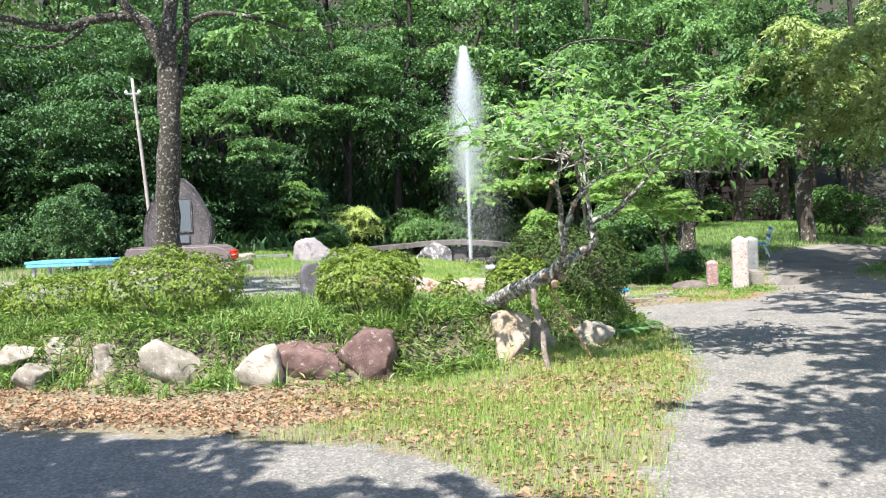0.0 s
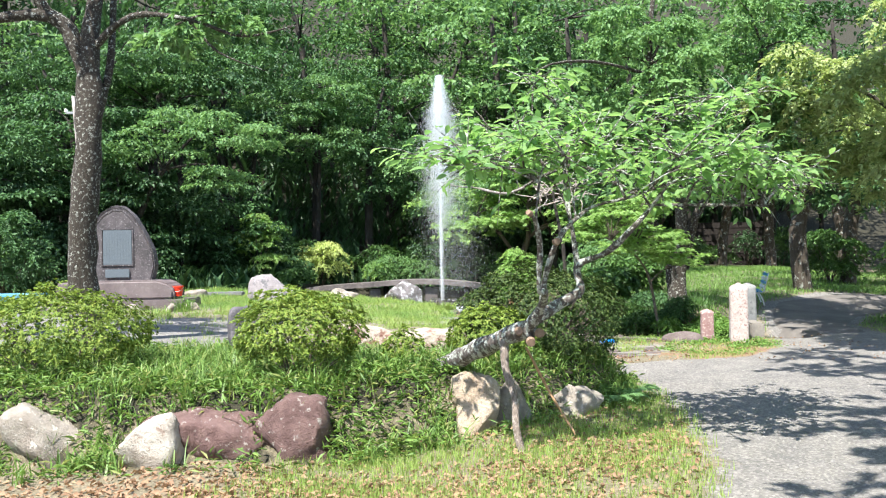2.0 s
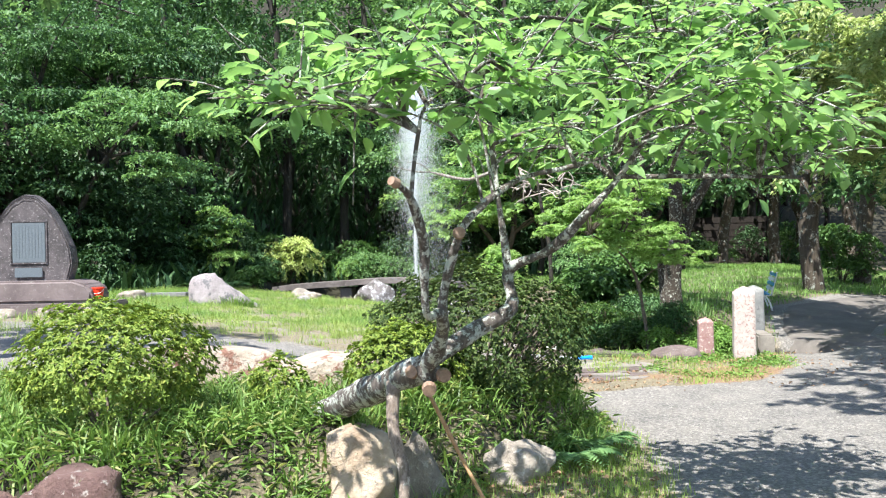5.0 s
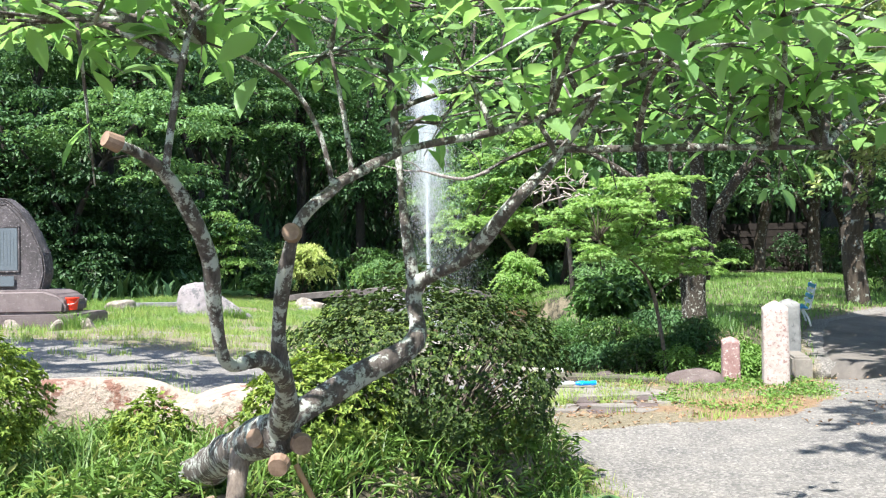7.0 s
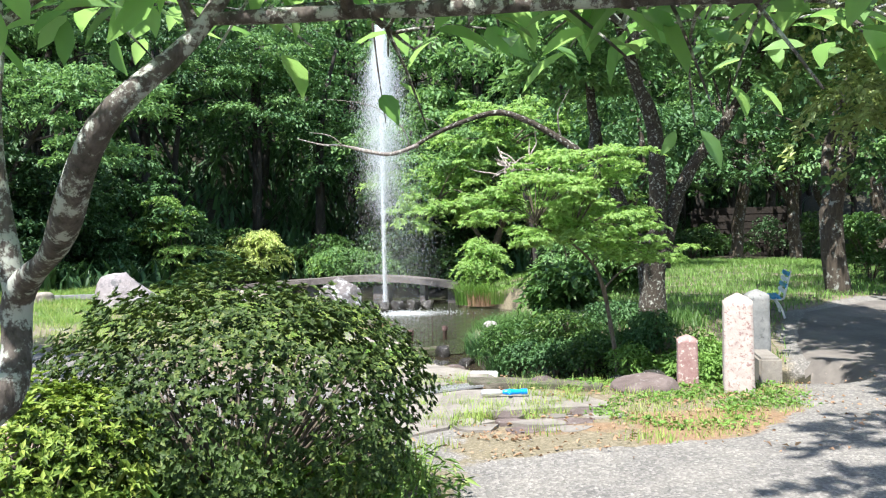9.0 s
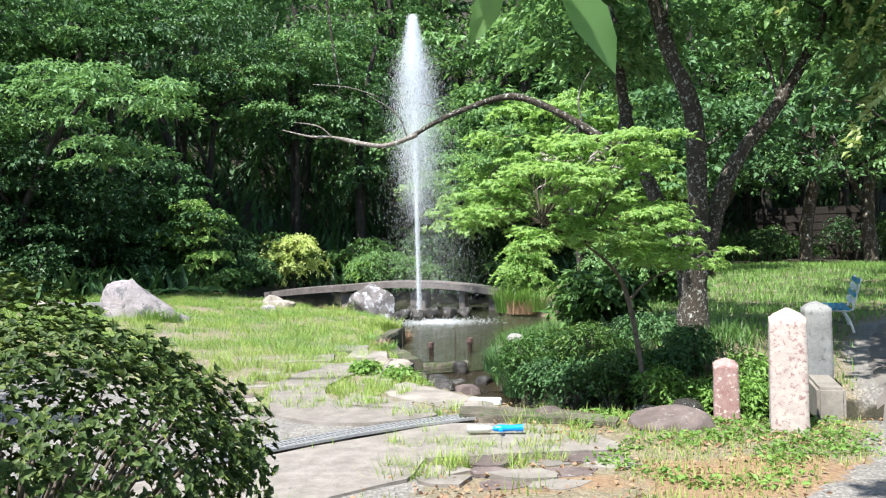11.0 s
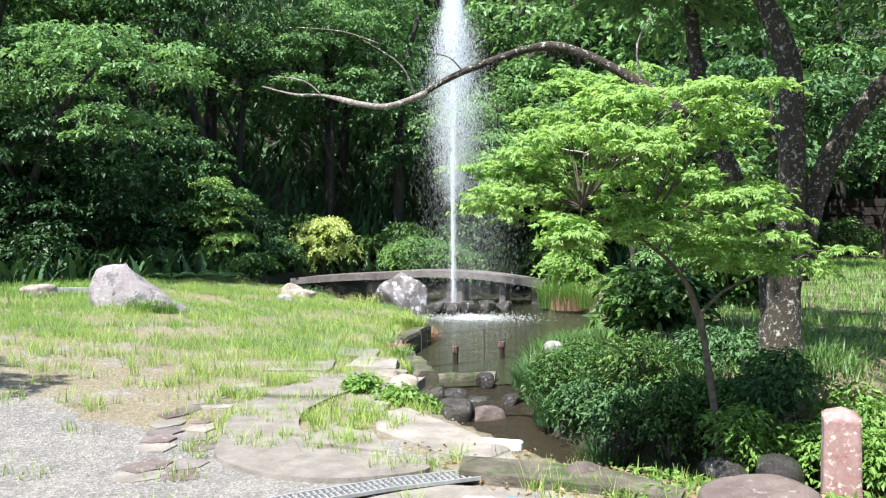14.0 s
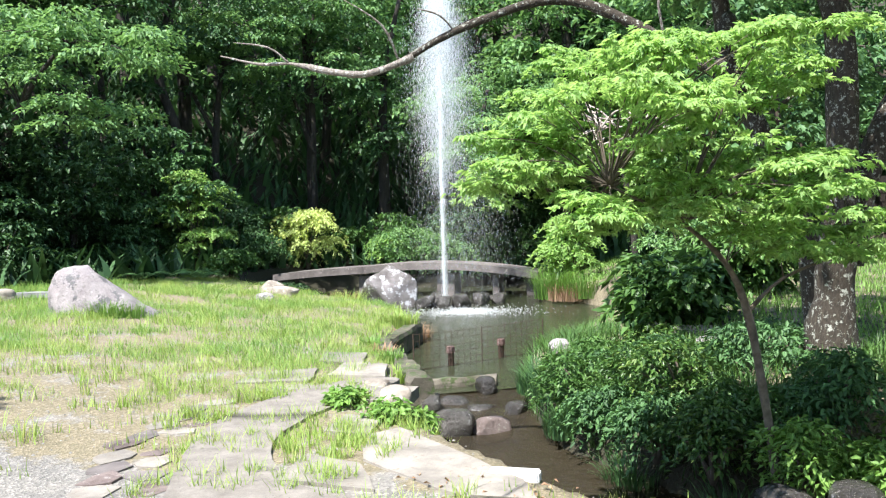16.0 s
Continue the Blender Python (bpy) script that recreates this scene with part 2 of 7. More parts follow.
def mat_spray(name, white, clear):
    m, nodes, links, p = mat(name)
    p.inputs["Base Color"].default_value = (*white, 1)
    p.inputs["Roughness"].default_value = 0.4
    tl = nodes.new("ShaderNodeBsdfTranslucent")
    tl.inputs[0].default_value = (*white, 1)
    a = nodes.new("ShaderNodeMixShader")
    a.inputs[0].default_value = 0.5
    links.new(p.outputs[0], a.inputs[1])
    links.new(tl.outputs[0], a.inputs[2])
    t = nodes.new("ShaderNodeBsdfTransparent")
    mx = nodes.new("ShaderNodeMixShader")
    mx.inputs[0].default_value = clear
    links.new(a.outputs[0], mx.inputs[1])
    links.new(t.outputs[0], mx.inputs[2])
    links.new(mx.outputs[0], nodes["Material Output"].inputs[0])
    return m


M_GROUND = mat_ground()
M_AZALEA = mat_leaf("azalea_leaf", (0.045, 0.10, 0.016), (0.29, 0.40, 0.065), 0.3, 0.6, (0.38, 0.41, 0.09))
# the large bush's shaded look, put into a darker azalea leaf colour
M_AZALEA_D = mat_leaf("azalea_leaf_shaded", (0.012, 0.03, 0.008), (0.08, 0.135, 0.03), 0.22, 0.6, (0.17, 0.21, 0.05))
M_CHERRY = mat_leaf("cherry_leaf", (0.13, 0.29, 0.095), (0.37, 0.58, 0.235), 0.62, 0.25)
M_MAPLE = mat_leaf("maple_leaf", (0.16, 0.32, 0.085), (0.43, 0.61, 0.225), 0.58, 0.5)
M_BROAD = mat_leaf("broad_leaf", (0.03, 0.08, 0.022), (0.12, 0.23, 0.06), 0.3, 0.4)
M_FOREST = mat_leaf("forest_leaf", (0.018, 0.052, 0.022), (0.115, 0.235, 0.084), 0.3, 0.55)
# darkened copy of the forest leaf: woodland shade put into the colour
M_SHADE = mat_leaf("shaded_leaf", (0.013, 0.04, 0.017), (0.072, 0.15, 0.056), 0.22, 0.5)
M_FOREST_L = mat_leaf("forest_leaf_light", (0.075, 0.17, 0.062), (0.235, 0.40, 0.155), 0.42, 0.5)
M_YELLOW = mat_leaf("yellow_leaf", (0.36, 0.46, 0.12), (0.68, 0.76, 0.34), 0.45, 0.5)
M_PALE = mat_leaf("pale_leaf", (0.22, 0.31, 0.10), (0.50, 0.58, 0.27), 0.42, 0.5)
M_GRASS = mat_leaf("grass_blade", (0.15, 0.26, 0.05), (0.40, 0.53, 0.14), 0.4, 0.6, (0.42, 0.38, 0.16))
M_GRASS_D = mat_leaf("grass_blade_deep", (0.075, 0.17, 0.035), (0.25, 0.42, 0.10), 0.4, 0.5)
M_BED = mat_leaf("bamboo_grass_leaf", (0.045, 0.10, 0.022), (0.25, 0.41, 0.10), 0.38, 0.45, (0.38, 0.36, 0.14))
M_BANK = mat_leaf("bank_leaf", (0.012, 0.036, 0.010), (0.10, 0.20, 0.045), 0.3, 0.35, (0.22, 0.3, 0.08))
M_DRYLEAF = mat_leaf("fallen_leaf", (0.18, 0.10, 0.06), (0.47, 0.31, 0.20), 0.25, 0.8)
M_BARK = mat_bark("bark_grey", (0.028, 0.021, 0.014), (0.095, 0.075, 0.055), (0.30, 0.315, 0.28), 0.56, 1.6)
M_LICHEN = mat_bark("lichened_bark", (0.014, 0.011, 0.008), (0.075, 0.058, 0.042), (0.36, 0.37, 0.33), 0.55, 5.0)
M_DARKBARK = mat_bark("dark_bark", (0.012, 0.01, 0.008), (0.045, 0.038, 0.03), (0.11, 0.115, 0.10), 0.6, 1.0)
M_CHERRYBARK = mat_bark("cherry_bark", (0.04, 0.032, 0.028), (0.16, 0.135, 0.12), (0.42, 0.44, 0.40), 0.50, 3.6)
M_TWIG = mat_plain("twig_bark", (0.05, 0.04, 0.03), (0.16, 0.13, 0.1), 0.9, 0, 20)
M_PALETWIG = mat_plain("bare_twig", (0.25, 0.2, 0.16), (0.5, 0.44, 0.4), 0.9, 0, 20)
M_PALEWOOD = mat_bark("pale_dead_wood", (0.10, 0.085, 0.07), (0.36, 0.32, 0.29), (0.55, 0.55, 0.52), 0.56, 5.0)
M_CUT = mat_plain("cut_wood", (0.15, 0.09, 0.06), (0.32, 0.22, 0.16), 0.8, 0, 30)
M_POST = mat_bark("weathered_pole", (0.11, 0.085, 0.068), (0.34, 0.28, 0.235), (0.48, 0.43, 0.38), 0.56, 4.0)
M_BAMBOO = mat_plain("bamboo_stick", (0.3, 0.17, 0.08), (0.45, 0.28, 0.15), 0.7, 0, 18)
M_STONE = mat_stone("bed_stone", (0.17, 0.14, 0.115), (0.38, 0.34, 0.29), (0.50, 0.47, 0.41))
M_STONE_RED = mat_stone("red_stone", (0.095, 0.05, 0.046), (0.24, 0.15, 0.135), (0.42, 0.38, 0.35), 7, 0.9, 0.035, 17, 0.60)
M_STONE_W = mat_stone("lichened_stone", (0.30, 0.25, 0.21), (0.52, 0.48, 0.42), (0.26, 0.19, 0.15), 6, 0.9, 0.03, 10, 0.60)
M_STONE_BUFF = mat_stone("buff_stone", (0.26, 0.19, 0.13), (0.48, 0.40, 0.31), (0.17, 0.14, 0.12), 4, 0.9, 0.03, 5, 0.60)
M_STONE_SLATE = mat_stone("slate_grey_stone", (0.07, 0.065, 0.075), (0.17, 0.155, 0.165), (0.40, 0.39, 0.38), 4, 0.85, 0.02, 10, 0.63)
M_STONE_PALE = mat_stone("pale_stone", (0.34, 0.26, 0.20), (0.56, 0.49, 0.42), (0.25, 0.13, 0.095), 3, 0.85, 0.03, 5, 0.54)
M_ROCK_W = mat_stone("white_rock", (0.25, 0.22, 0.225), (0.43, 0.39, 0.395), (0.16, 0.155, 0.16), 4, 0.88, 0.05, 5, 0.55)
M_MONUMENT = mat_stone("monument_stone", (0.03, 0.026, 0.028), (0.10, 0.086, 0.09), (0.22, 0.205, 0.21), 4, 0.75, 0.02, 20, 0.58)
M_PLINTH = mat_stone("plinth_stone", (0.07, 0.052, 0.053), (0.15, 0.12, 0.118), (0.2, 0.18, 0.17), 2, 0.65, 0.008)
M_SLATE = mat_plain("slate_panel", (0.07, 0.085, 0.10), (0.13, 0.155, 0.175), 0.45, 0, 40, 0.006)
M_PILLAR = mat_stone("pillar_granite", (0.36, 0.30, 0.275), (0.50, 0.445, 0.41), (0.27, 0.16, 0.15), 9, 0.92, 0.004, 26, 0.56)
M_PILLAR_R = mat_stone("small_pillar_granite", (0.20, 0.10, 0.095), (0.34, 0.235, 0.22), (0.50, 0.46, 0.42), 8, 0.92, 0.004, 24, 0.57)
M_PILLAR_G = mat_stone("grey_pillar_granite", (0.13, 0.135, 0.135), (0.25, 0.25, 0.245), (0.09, 0.09, 0.09), 6, 0.88, 0.004, 16, 0.6)
M_PEBBLE = mat_leaf("pebble_stone", (0.08, 0.076, 0.072), (0.26, 0.25, 0.235), 0.0, 0.9, (0.36, 0.34, 0.31))
M_BOULDER = mat_stone("brown_boulder", (0.085, 0.062, 0.057), (0.19, 0.15, 0.14), (0.27, 0.245, 0.23), 4)
M_WETROCK = mat_stone("wet_rock", (0.025, 0.023, 0.021), (0.085, 0.078, 0.072), (0.22, 0.22, 0.22), 4, 0.2, 0.03, 6, 0.62)
# wet rock with its sheen painted on as pale spots and lighter base
M_SHEEN = mat_stone("wet_rock_painted_sheen", (0.07, 0.06, 0.055), (0.24, 0.22, 0.22), (0.5, 0.5, 0.52), 3, 0.16, 0.04, 5, 0.56)
M_CONCRETE = mat_stone("worn_concrete", (0.18, 0.16, 0.14), (0.31, 0.28, 0.25), (0.13, 0.12, 0.108), 7, 0.94, 0.012, 22, 0.62, 0.12)
M_PAVE = mat_stone("paving_stone", (0.14, 0.125, 0.11), (0.28, 0.255, 0.225), (0.18, 0.15, 0.12), 3, 0.9, 0.008)
M_BRIDGE = mat_stone("bridge_concrete", (0.07, 0.06, 0.058), (0.19, 0.165, 0.158), (0.32, 0.28, 0.27), 2.5, 0.9, 0.006, 8, 0.62)
M_MOSSWALL = mat_stone("mossy_wall", (0.045, 0.04, 0.026), (0.17, 0.15, 0.12), (0.05, 0.075, 0.022), 4, 0.9, 0.03, 6, 0.53)
M_ASPHALT = mat_stone("old_asphalt", (0.10, 0.09, 0.083), (0.20, 0.18, 0.16), (0.26, 0.22, 0.19), 1.5, 0.95, 0.006, 7, 0.63)
M_METAL = mat_plain("galvanised_steel", (0.26, 0.265, 0.27), (0.42, 0.425, 0.43), 0.5, 0.3, 30)
M_RUST = mat_plain("rusty_wire", (0.03, 0.022, 0.018), (0.10, 0.06, 0.04), 0.8, 0.3, 40)
M_BLUE = mat_plain("blue_paint", (0.01, 0.20, 0.42), (0.03, 0.30, 0.55), 0.35, 0, 10)
M_BLUE_T = mat_plain("blue_table_paint", (0.10, 0.34, 0.50), (0.2, 0.48, 0.62), 0.4, 0, 6)
M_BLUE_P = mat_plain("blue_plastic", (0.0, 0.22, 0.75), (0.01, 0.30, 0.85), 0.3, 0, 10)
M_CLEAR = mat_water("clear_plastic", (0.75, 0.8, 0.85), 0.1, 0.55, 20, 0.2)
M_RED = mat_plain("red_plastic", (0.75, 0.03, 0.012), (0.85, 0.06, 0.02), 0.4, 0, 10)
M_WHITE = mat_plain("white_paint", (0.7, 0.7, 0.68), (0.82, 0.82, 0.8), 0.5, 0, 12)
M_POLE = mat_plain("weathered_grey_pole", (0.22, 0.18, 0.16), (0.42, 0.38, 0.36), 0.7, 0, 5)
# boards coloured almost black in place of the shade of the trees
M_SHED = mat_plain("shaded_boards", (0.007, 0.005, 0.004), (0.022, 0.016, 0.012), 0.95, 0, 6)
M_POND = mat_water("pond_water", (0.05, 0.058, 0.034), 0.1, 0.25, 5, 0.35)
M_STREAM = mat_water("stream_water", (0.06, 0.05, 0.035), 0.08, 0.5, 9, 0.6)
M_SPRAY = mat_spray("water_spray", (0.95, 0.97, 1.0), 0.48)
M_MIST = mat_spray("water_mist", (0.95, 0.97, 1.0), 0.82)
M_JET = mat_spray("water_jet", (0.95, 0.97, 1.0), 0.55)
M_FOAM = mat_spray("water_foam", (0.95, 0.97, 1.0), 0.6)


# ---- mesh helpers ----
def mesh(name, verts, faces, material, smooth=False):
    """A mesh from arrays; faces is an (n, k) array or a list of tuples."""
    me = bpy.data.meshes.new(name)
    verts = np.asarray(verts, np.float32)
    if isinstance(faces, np.ndarray):
        n, k = faces.shape
        me.vertices.add(len(verts))
        me.vertices.foreach_set("co", verts.ravel())
        me.loops.add(n * k)
        me.loops.foreach_set("vertex_index", faces.astype(np.int32).ravel())
        me.polygons.add(n)
        me.polygons.foreach_set("loop_start", np.arange(0, n * k, k, dtype=np.int32))
        me.update(calc_edges=True)
    else:
        me.from_pydata(verts.tolist(), [], faces)
    me.materials.append(material)
    if smooth:
        me.polygons.foreach_set("use_smooth", np.ones(len(me.polygons), bool))
    me.update()
    return me


def part(name, data, material=None, parent=None, label=""):
    """Links a bmesh or a mesh as one object under a thing or a part."""
    if isinstance(data, bmesh.types.BMesh):
        me = bpy.data.meshes.new(name)
        data.to_mesh(me)
        data.free()
        me.materials.append(material)
        data = me
    ob = new(name, data)
    if parent:
        ob.parent = parent
    return tagged(ob, label)


def thing(name, m, label, category, group="", kind=""):
    """An empty at a thing's base, which parents its parts."""
    ob = new(name)
    ob.matrix_basis = m
    return tagged(ob, label, category, group, kind)


def box(sx, sy, sz, x=0, y=0, z=0, bevel=0.01, turn=None):
    """A bevelled box with its base at z."""
    bm = bmesh.new()
    bmesh.ops.create_cube(bm, size=1, matrix=Matrix.Translation((x, y, z + sz / 2)) @ (turn or Matrix()) @ Matrix.Diagonal((sx, sy, sz, 1)))
    if bevel:
        bmesh.ops.bevel(bm, geom=bm.edges[:], offset=bevel, segments=2, affect="EDGES")
    return bm


def tube(points, radii, sides=9, wobble=0.0, seed=0, sub=3, cap=True):
    """A tapered limb along a smooth line through the points: verts and quads."""
    pts = [Vector(p) for p in points]
    line, rad = [], []
    for i in range(len(pts) - 1):
        p0, p1, p2, p3 = pts[max(i - 1, 0)], pts[i], pts[i + 1], pts[min(i + 2, len(pts) - 1)]
        for k in range(sub):
            u = k / sub
            line.append(0.5 * (2 * p1 + (p2 - p0) * u + (2 * p0 - 5 * p1 + 4 * p2 - p3) * u * u + (3 * p1 - p0 - 3 * p2 + p3) * u ** 3))
            rad.append(radii[i] * (1 - u) + radii[i + 1] * u)
    line.append(pts[-1])
    rad.append(radii[-1])
    verts, faces = [], []
    ref = Vector((0.3, 0.9, 0.2))
    for i, (p, r) in enumerate(zip(line, rad)):
        d = (line[min(i + 1, len(line) - 1)] - line[max(i - 1, 0)]).normalized()
        a = d.cross(ref).normalized()
        b = d.cross(a)
        for s in range(sides):
            an = 2 * math.pi * s / sides
            q = a * math.cos(an) + b * math.sin(an)
            rr = r * (1 + wobble * noise.noise((p + q * r) * 5 + Vector((seed, 0, 0))))
            verts.append(p + q * rr)
    n = len(line)
    for i in range(n - 1):
        for s in range(sides):
            t = (s + 1) % sides
            faces.append((i * sides + s, i * sides + t, (i + 1) * sides + t, (i + 1) * sides + s))
    if cap:
        faces.append(tuple(range(sides - 1, -1, -1)))
        faces.append(tuple((n - 1) * sides + s for s in range(sides)))
    return verts, faces


def join(*sets):
    verts, faces = [], []
    for v, f in sets:
        o = len(verts)
        verts.extend(v)
        faces.extend(tuple(i + o for i in q) for q in f)
    return verts, faces


def rock(name, m, size, material, label, seed, facets=8, rough=0.09, detail=4, group="", flat=0.0, category="rock", shape=None, square=6):
    """A boulder: a rounded lump cut by flat facets and roughened; its base is sunk a little."""
    rng = random.Random(seed)
    bm = bmesh.new()
    bmesh.ops.create_icosphere(bm, subdivisions=detail, radius=1)
    planes = [(Vector((rng.gauss(0, 1), rng.gauss(0, 1), rng.gauss(0, 0.8))).normalized(), rng.uniform(0.60, 0.92)) for _ in range(facets)]
    if flat:
        planes.append((Vector((0, 0, 1)), flat))
    off = Vector((rng.uniform(0, 99), rng.uniform(0, 99), 0))
    for v in bm.verts:
        c = v.co.copy()
        c /= (abs(c.x) ** square + abs(c.y) ** square + abs(c.z) ** square) ** (1 / square)
        for nrm, d in planes:
            over = c.dot(nrm) - d
            if over > 0:
                c -= nrm * over * 0.95
        c *= 1 + rough * noise.noise(c * 1.6 + off) + rough * 0.35 * noise.noise(c * 5 + off) + rough * 0.12 * noise.noise(c * 13 + off)
        if shape:
            c = shape(c)
        v.co = Vector((c.x * size[0], c.y * size[1], c.z * size[2]))
    for f in bm.faces:
        f.smooth = True
    ob = part(name, bm, material)
    ob.matrix_basis = m
    return tagged(ob, label, category, group)


def unit(v):
    return v / np.maximum(np.linalg.norm(v, axis=1, keepdims=True), 1e-9)


def leaves(pos, way, nrm, length, width, fold=0.25, droop=0.2, fine=False):
    """Folded leaves at pos, pointing along way, facing nrm: verts and triangles."""
    way = unit(way)
    side = unit(np.cross(way, nrm))
    up = np.cross(side, way)
    n = len(pos)
    L, W = np.broadcast_to(length, n)[:, None], np.broadcast_to(width, n)[:, None]
    if not fine:
        v = np.stack([pos, pos + way * L * 0.45 + side * W * 0.5 + up * W * fold, pos + way * L - up * L * droop, pos + way * L * 0.45 - side * W * 0.5 + up * W * fold], 1).reshape(-1, 3)
        f = np.array([[0, 2, 1], [0, 3, 2]])
        k = 4
    else:
        mid = pos + way * L * 0.5 - up * L * droop * 0.2
        rim = [(0.2, 0.34), (0.46, 0.5), (0.74, 0.33)]
        edge = lambda q, sg: pos + way * L * q[0] + side * W * q[1] * sg + up * (W * fold * q[1] * 2 - L * droop * q[0] ** 2 * 0.8)
        v = np.stack([pos] + [edge(q, 1) for q in rim] + [pos + way * L - up * L * droop] + [edge(q, -1) for q in rim[::-1]] + [mid], 1).reshape(-1, 3)
        f = np.array([[i, 8, (i + 1) % 8] for i in range(8)])
        k = 9
    faces = (np.arange(n)[:, None, None] * k + f[None]).reshape(-1, 3)
    return v, faces


def stack(*sets):
    vs, fs, o = [], [], 0
    for v, f in sets:
        vs.append(v)
        fs.append(f + o)
        o += len(v)
    return np.concatenate(vs), np.concatenate(fs)


def pads(rng, centres, radii, n, leaf, flat=0.28, spread=1.0, wild=0.5, ratio=0.55, lobes=1, fingers=0.55):
    """Leaves in layered, drooping pads round the centres: the sprays of a crown."""
    centres, radii = np.asarray(centres, float), np.asarray(radii, float)
    w = radii ** 2 / (radii ** 2).sum()
    idx = rng.choice(len(centres), n, p=w)
    a = rng.uniform(0, 2 * np.pi, n)
    r = np.sqrt(rng.uniform(0, 1, n))
    finger = rng.uniform(0, 1, n) < fingers
    a = np.where(finger, (np.floor(a / (2 * np.pi) * 6) + rng.normal(0, 0.13, n) * (1.25 - r) + idx * 0.37) * 2 * np.pi / 6, a)
    r = r * np.where(finger, 1.15 + 0.25 * np.sin(np.floor(a) * 3 + idx), 0.75)
    R = radii[idx]
    out = np.stack([np.cos(a), np.sin(a), np.zeros(n)], 1)
    pos = centres[idx] + out * (r * R)[:, None]
    pos[:, 2] += R * flat * (1 - r ** 2 * 1.6) + rng.normal(0, 0.06, n) * R
    way = out * spread + rng.normal(0, wild, (n, 3)) + np.array([0, 0, -0.25])
    nrm = np.array([0, 0, 1.0]) + out * 0.35 + rng.normal(0, wild * 0.6, (n, 3))
    L = leaf * rng.uniform(0.65, 1.3, n)
    if lobes > 1:
        way = unit(way)
        side = unit(np.cross(way, nrm))
        turn = np.linspace(-1.3, 1.3, lobes)
        way = (way[:, None] * np.cos(turn)[None, :, None] + side[:, None] * np.sin(turn)[None, :, None]).reshape(-1, 3)
        L = (L[:, None] * (1 - 0.3 * np.abs(turn) / 1.3)[None]).reshape(-1)
        pos, nrm = np.repeat(pos, lobes, 0), np.repeat(nrm, lobes, 0)
    return leaves(pos, way, nrm, L, L * ratio)


def crown_points(rng, centre, size, n, hollow=0.35):
    """Pad centres spread through a lumpy ellipsoid, mostly near its skin."""
    v = unit(rng.normal(0, 1, (n, 3)))
    r = rng.uniform(hollow, 1.0, n) ** 0.6
    return np.asarray(centre) + v * r[:, None] * np.asarray(size)


# ---- ground ----
def grid_axis(lo, hi, fine_lo, fine_hi, step, coarse):
    a = np.arange(fine_lo, fine_hi + 1e-6, step)
    left = fine_lo - coarse * (1.35 ** np.arange(40)).cumsum() / 1.35
    right = fine_hi + coarse * (1.35 ** np.arange(40)).cumsum() / 1.35
    return np.concatenate([left[left > lo][::-1], a, right[right < hi]])


def build_ground():
    gx, gy = grid_axis(-400, 400, -9, 10, 0.15, 0.5), grid_axis(-400, 400, 2, 30, 0.15, 0.5)
    X, Y = np.meshgrid(gx, gy)
    Z = tz(X, Y)
    nx, ny = len(gx), len(gy)
    i = np.arange(nx * ny).reshape(ny, nx)
    f = np.stack([i[:-1, :-1], i[:-1, 1:], i[1:, 1:], i[1:, :-1]], -1).reshape(-1, 4)
    me = mesh("ground", np.stack([X, Y, Z], -1).reshape(-1, 3), f, M_GROUND, True)
    g = road_mask(X, Y)
    p = pond_depth(X, Y)
    g = g * (p < 0)
    lit = ss(0.9, -0.9, np.abs(Y - np.interp(X, WALL_X, WALL_Y) + 1.1 + 0.15 * X)) * ss(2.2, 0.6, X)
    lit = np.maximum(lit, 0.55 * ss(13.9, 13.4, Y) * ss(12.9, 13.2, Y) * ss(2.4, 3.0, X) * ss(6, 5, X))
    lit = np.maximum(lit, 0.75 * ss(14.2, 13.7, Y) * ss(3.4, 4.2, X) * (Y > 12.5) * (X < 6.4))
    wood = np.maximum(ss(-3.2, -1.0, Y - hill_foot(X)), ss(-0.1, 0.3, p))
    wood = np.maximum(wood, ss(0.9, 0.55, seg_dist(X, Y, STREAM)))
    # about half the dark mix also goes on the bed slope and meadow
    wood = np.maximum(wood, 0.55 * ss(-0.35, 0.0, Y - np.interp(X, WALL_X, WALL_Y)) * ss(3.4, 2.4, Y - np.interp(X, WALL_X, WALL_Y)) * ss(2.6, 1.9, X))
    wood = np.maximum(wood, 0.5 * ss(3.4, 4.4, X) * ss(16.2, 17.5, Y) * (1 - g))
    for name, val in (("gravel", g), ("litter", lit), ("dark_soil", wood)):
        at = me.attributes.new(name, "FLOAT", "POINT")
        at.data.foreach_set("value", val.astype(np.float32).ravel())
    tagged(part("ground", me), "grey gravel and grassy soil of a park", "ground", kind="structure")


build_ground()


def sheet(name, poly, z, material, label, category):
    """A water surface over a lowered bed; its rim runs under the bank."""
    c = poly.mean(0)
    n = len(poly)
    verts = [(*c, z)] + [(*(c + (q - c) * 1.06), z) for q in poly]
    faces = [(0, i + 1, (i + 1) % n + 1) for i in range(n)]
    tagged(part(name, mesh(name, verts, faces, material)), label, category, kind="structure")


sheet("water_pond", POND, -0.30, M_POND, "murky green-brown pond water with ripples", "water")


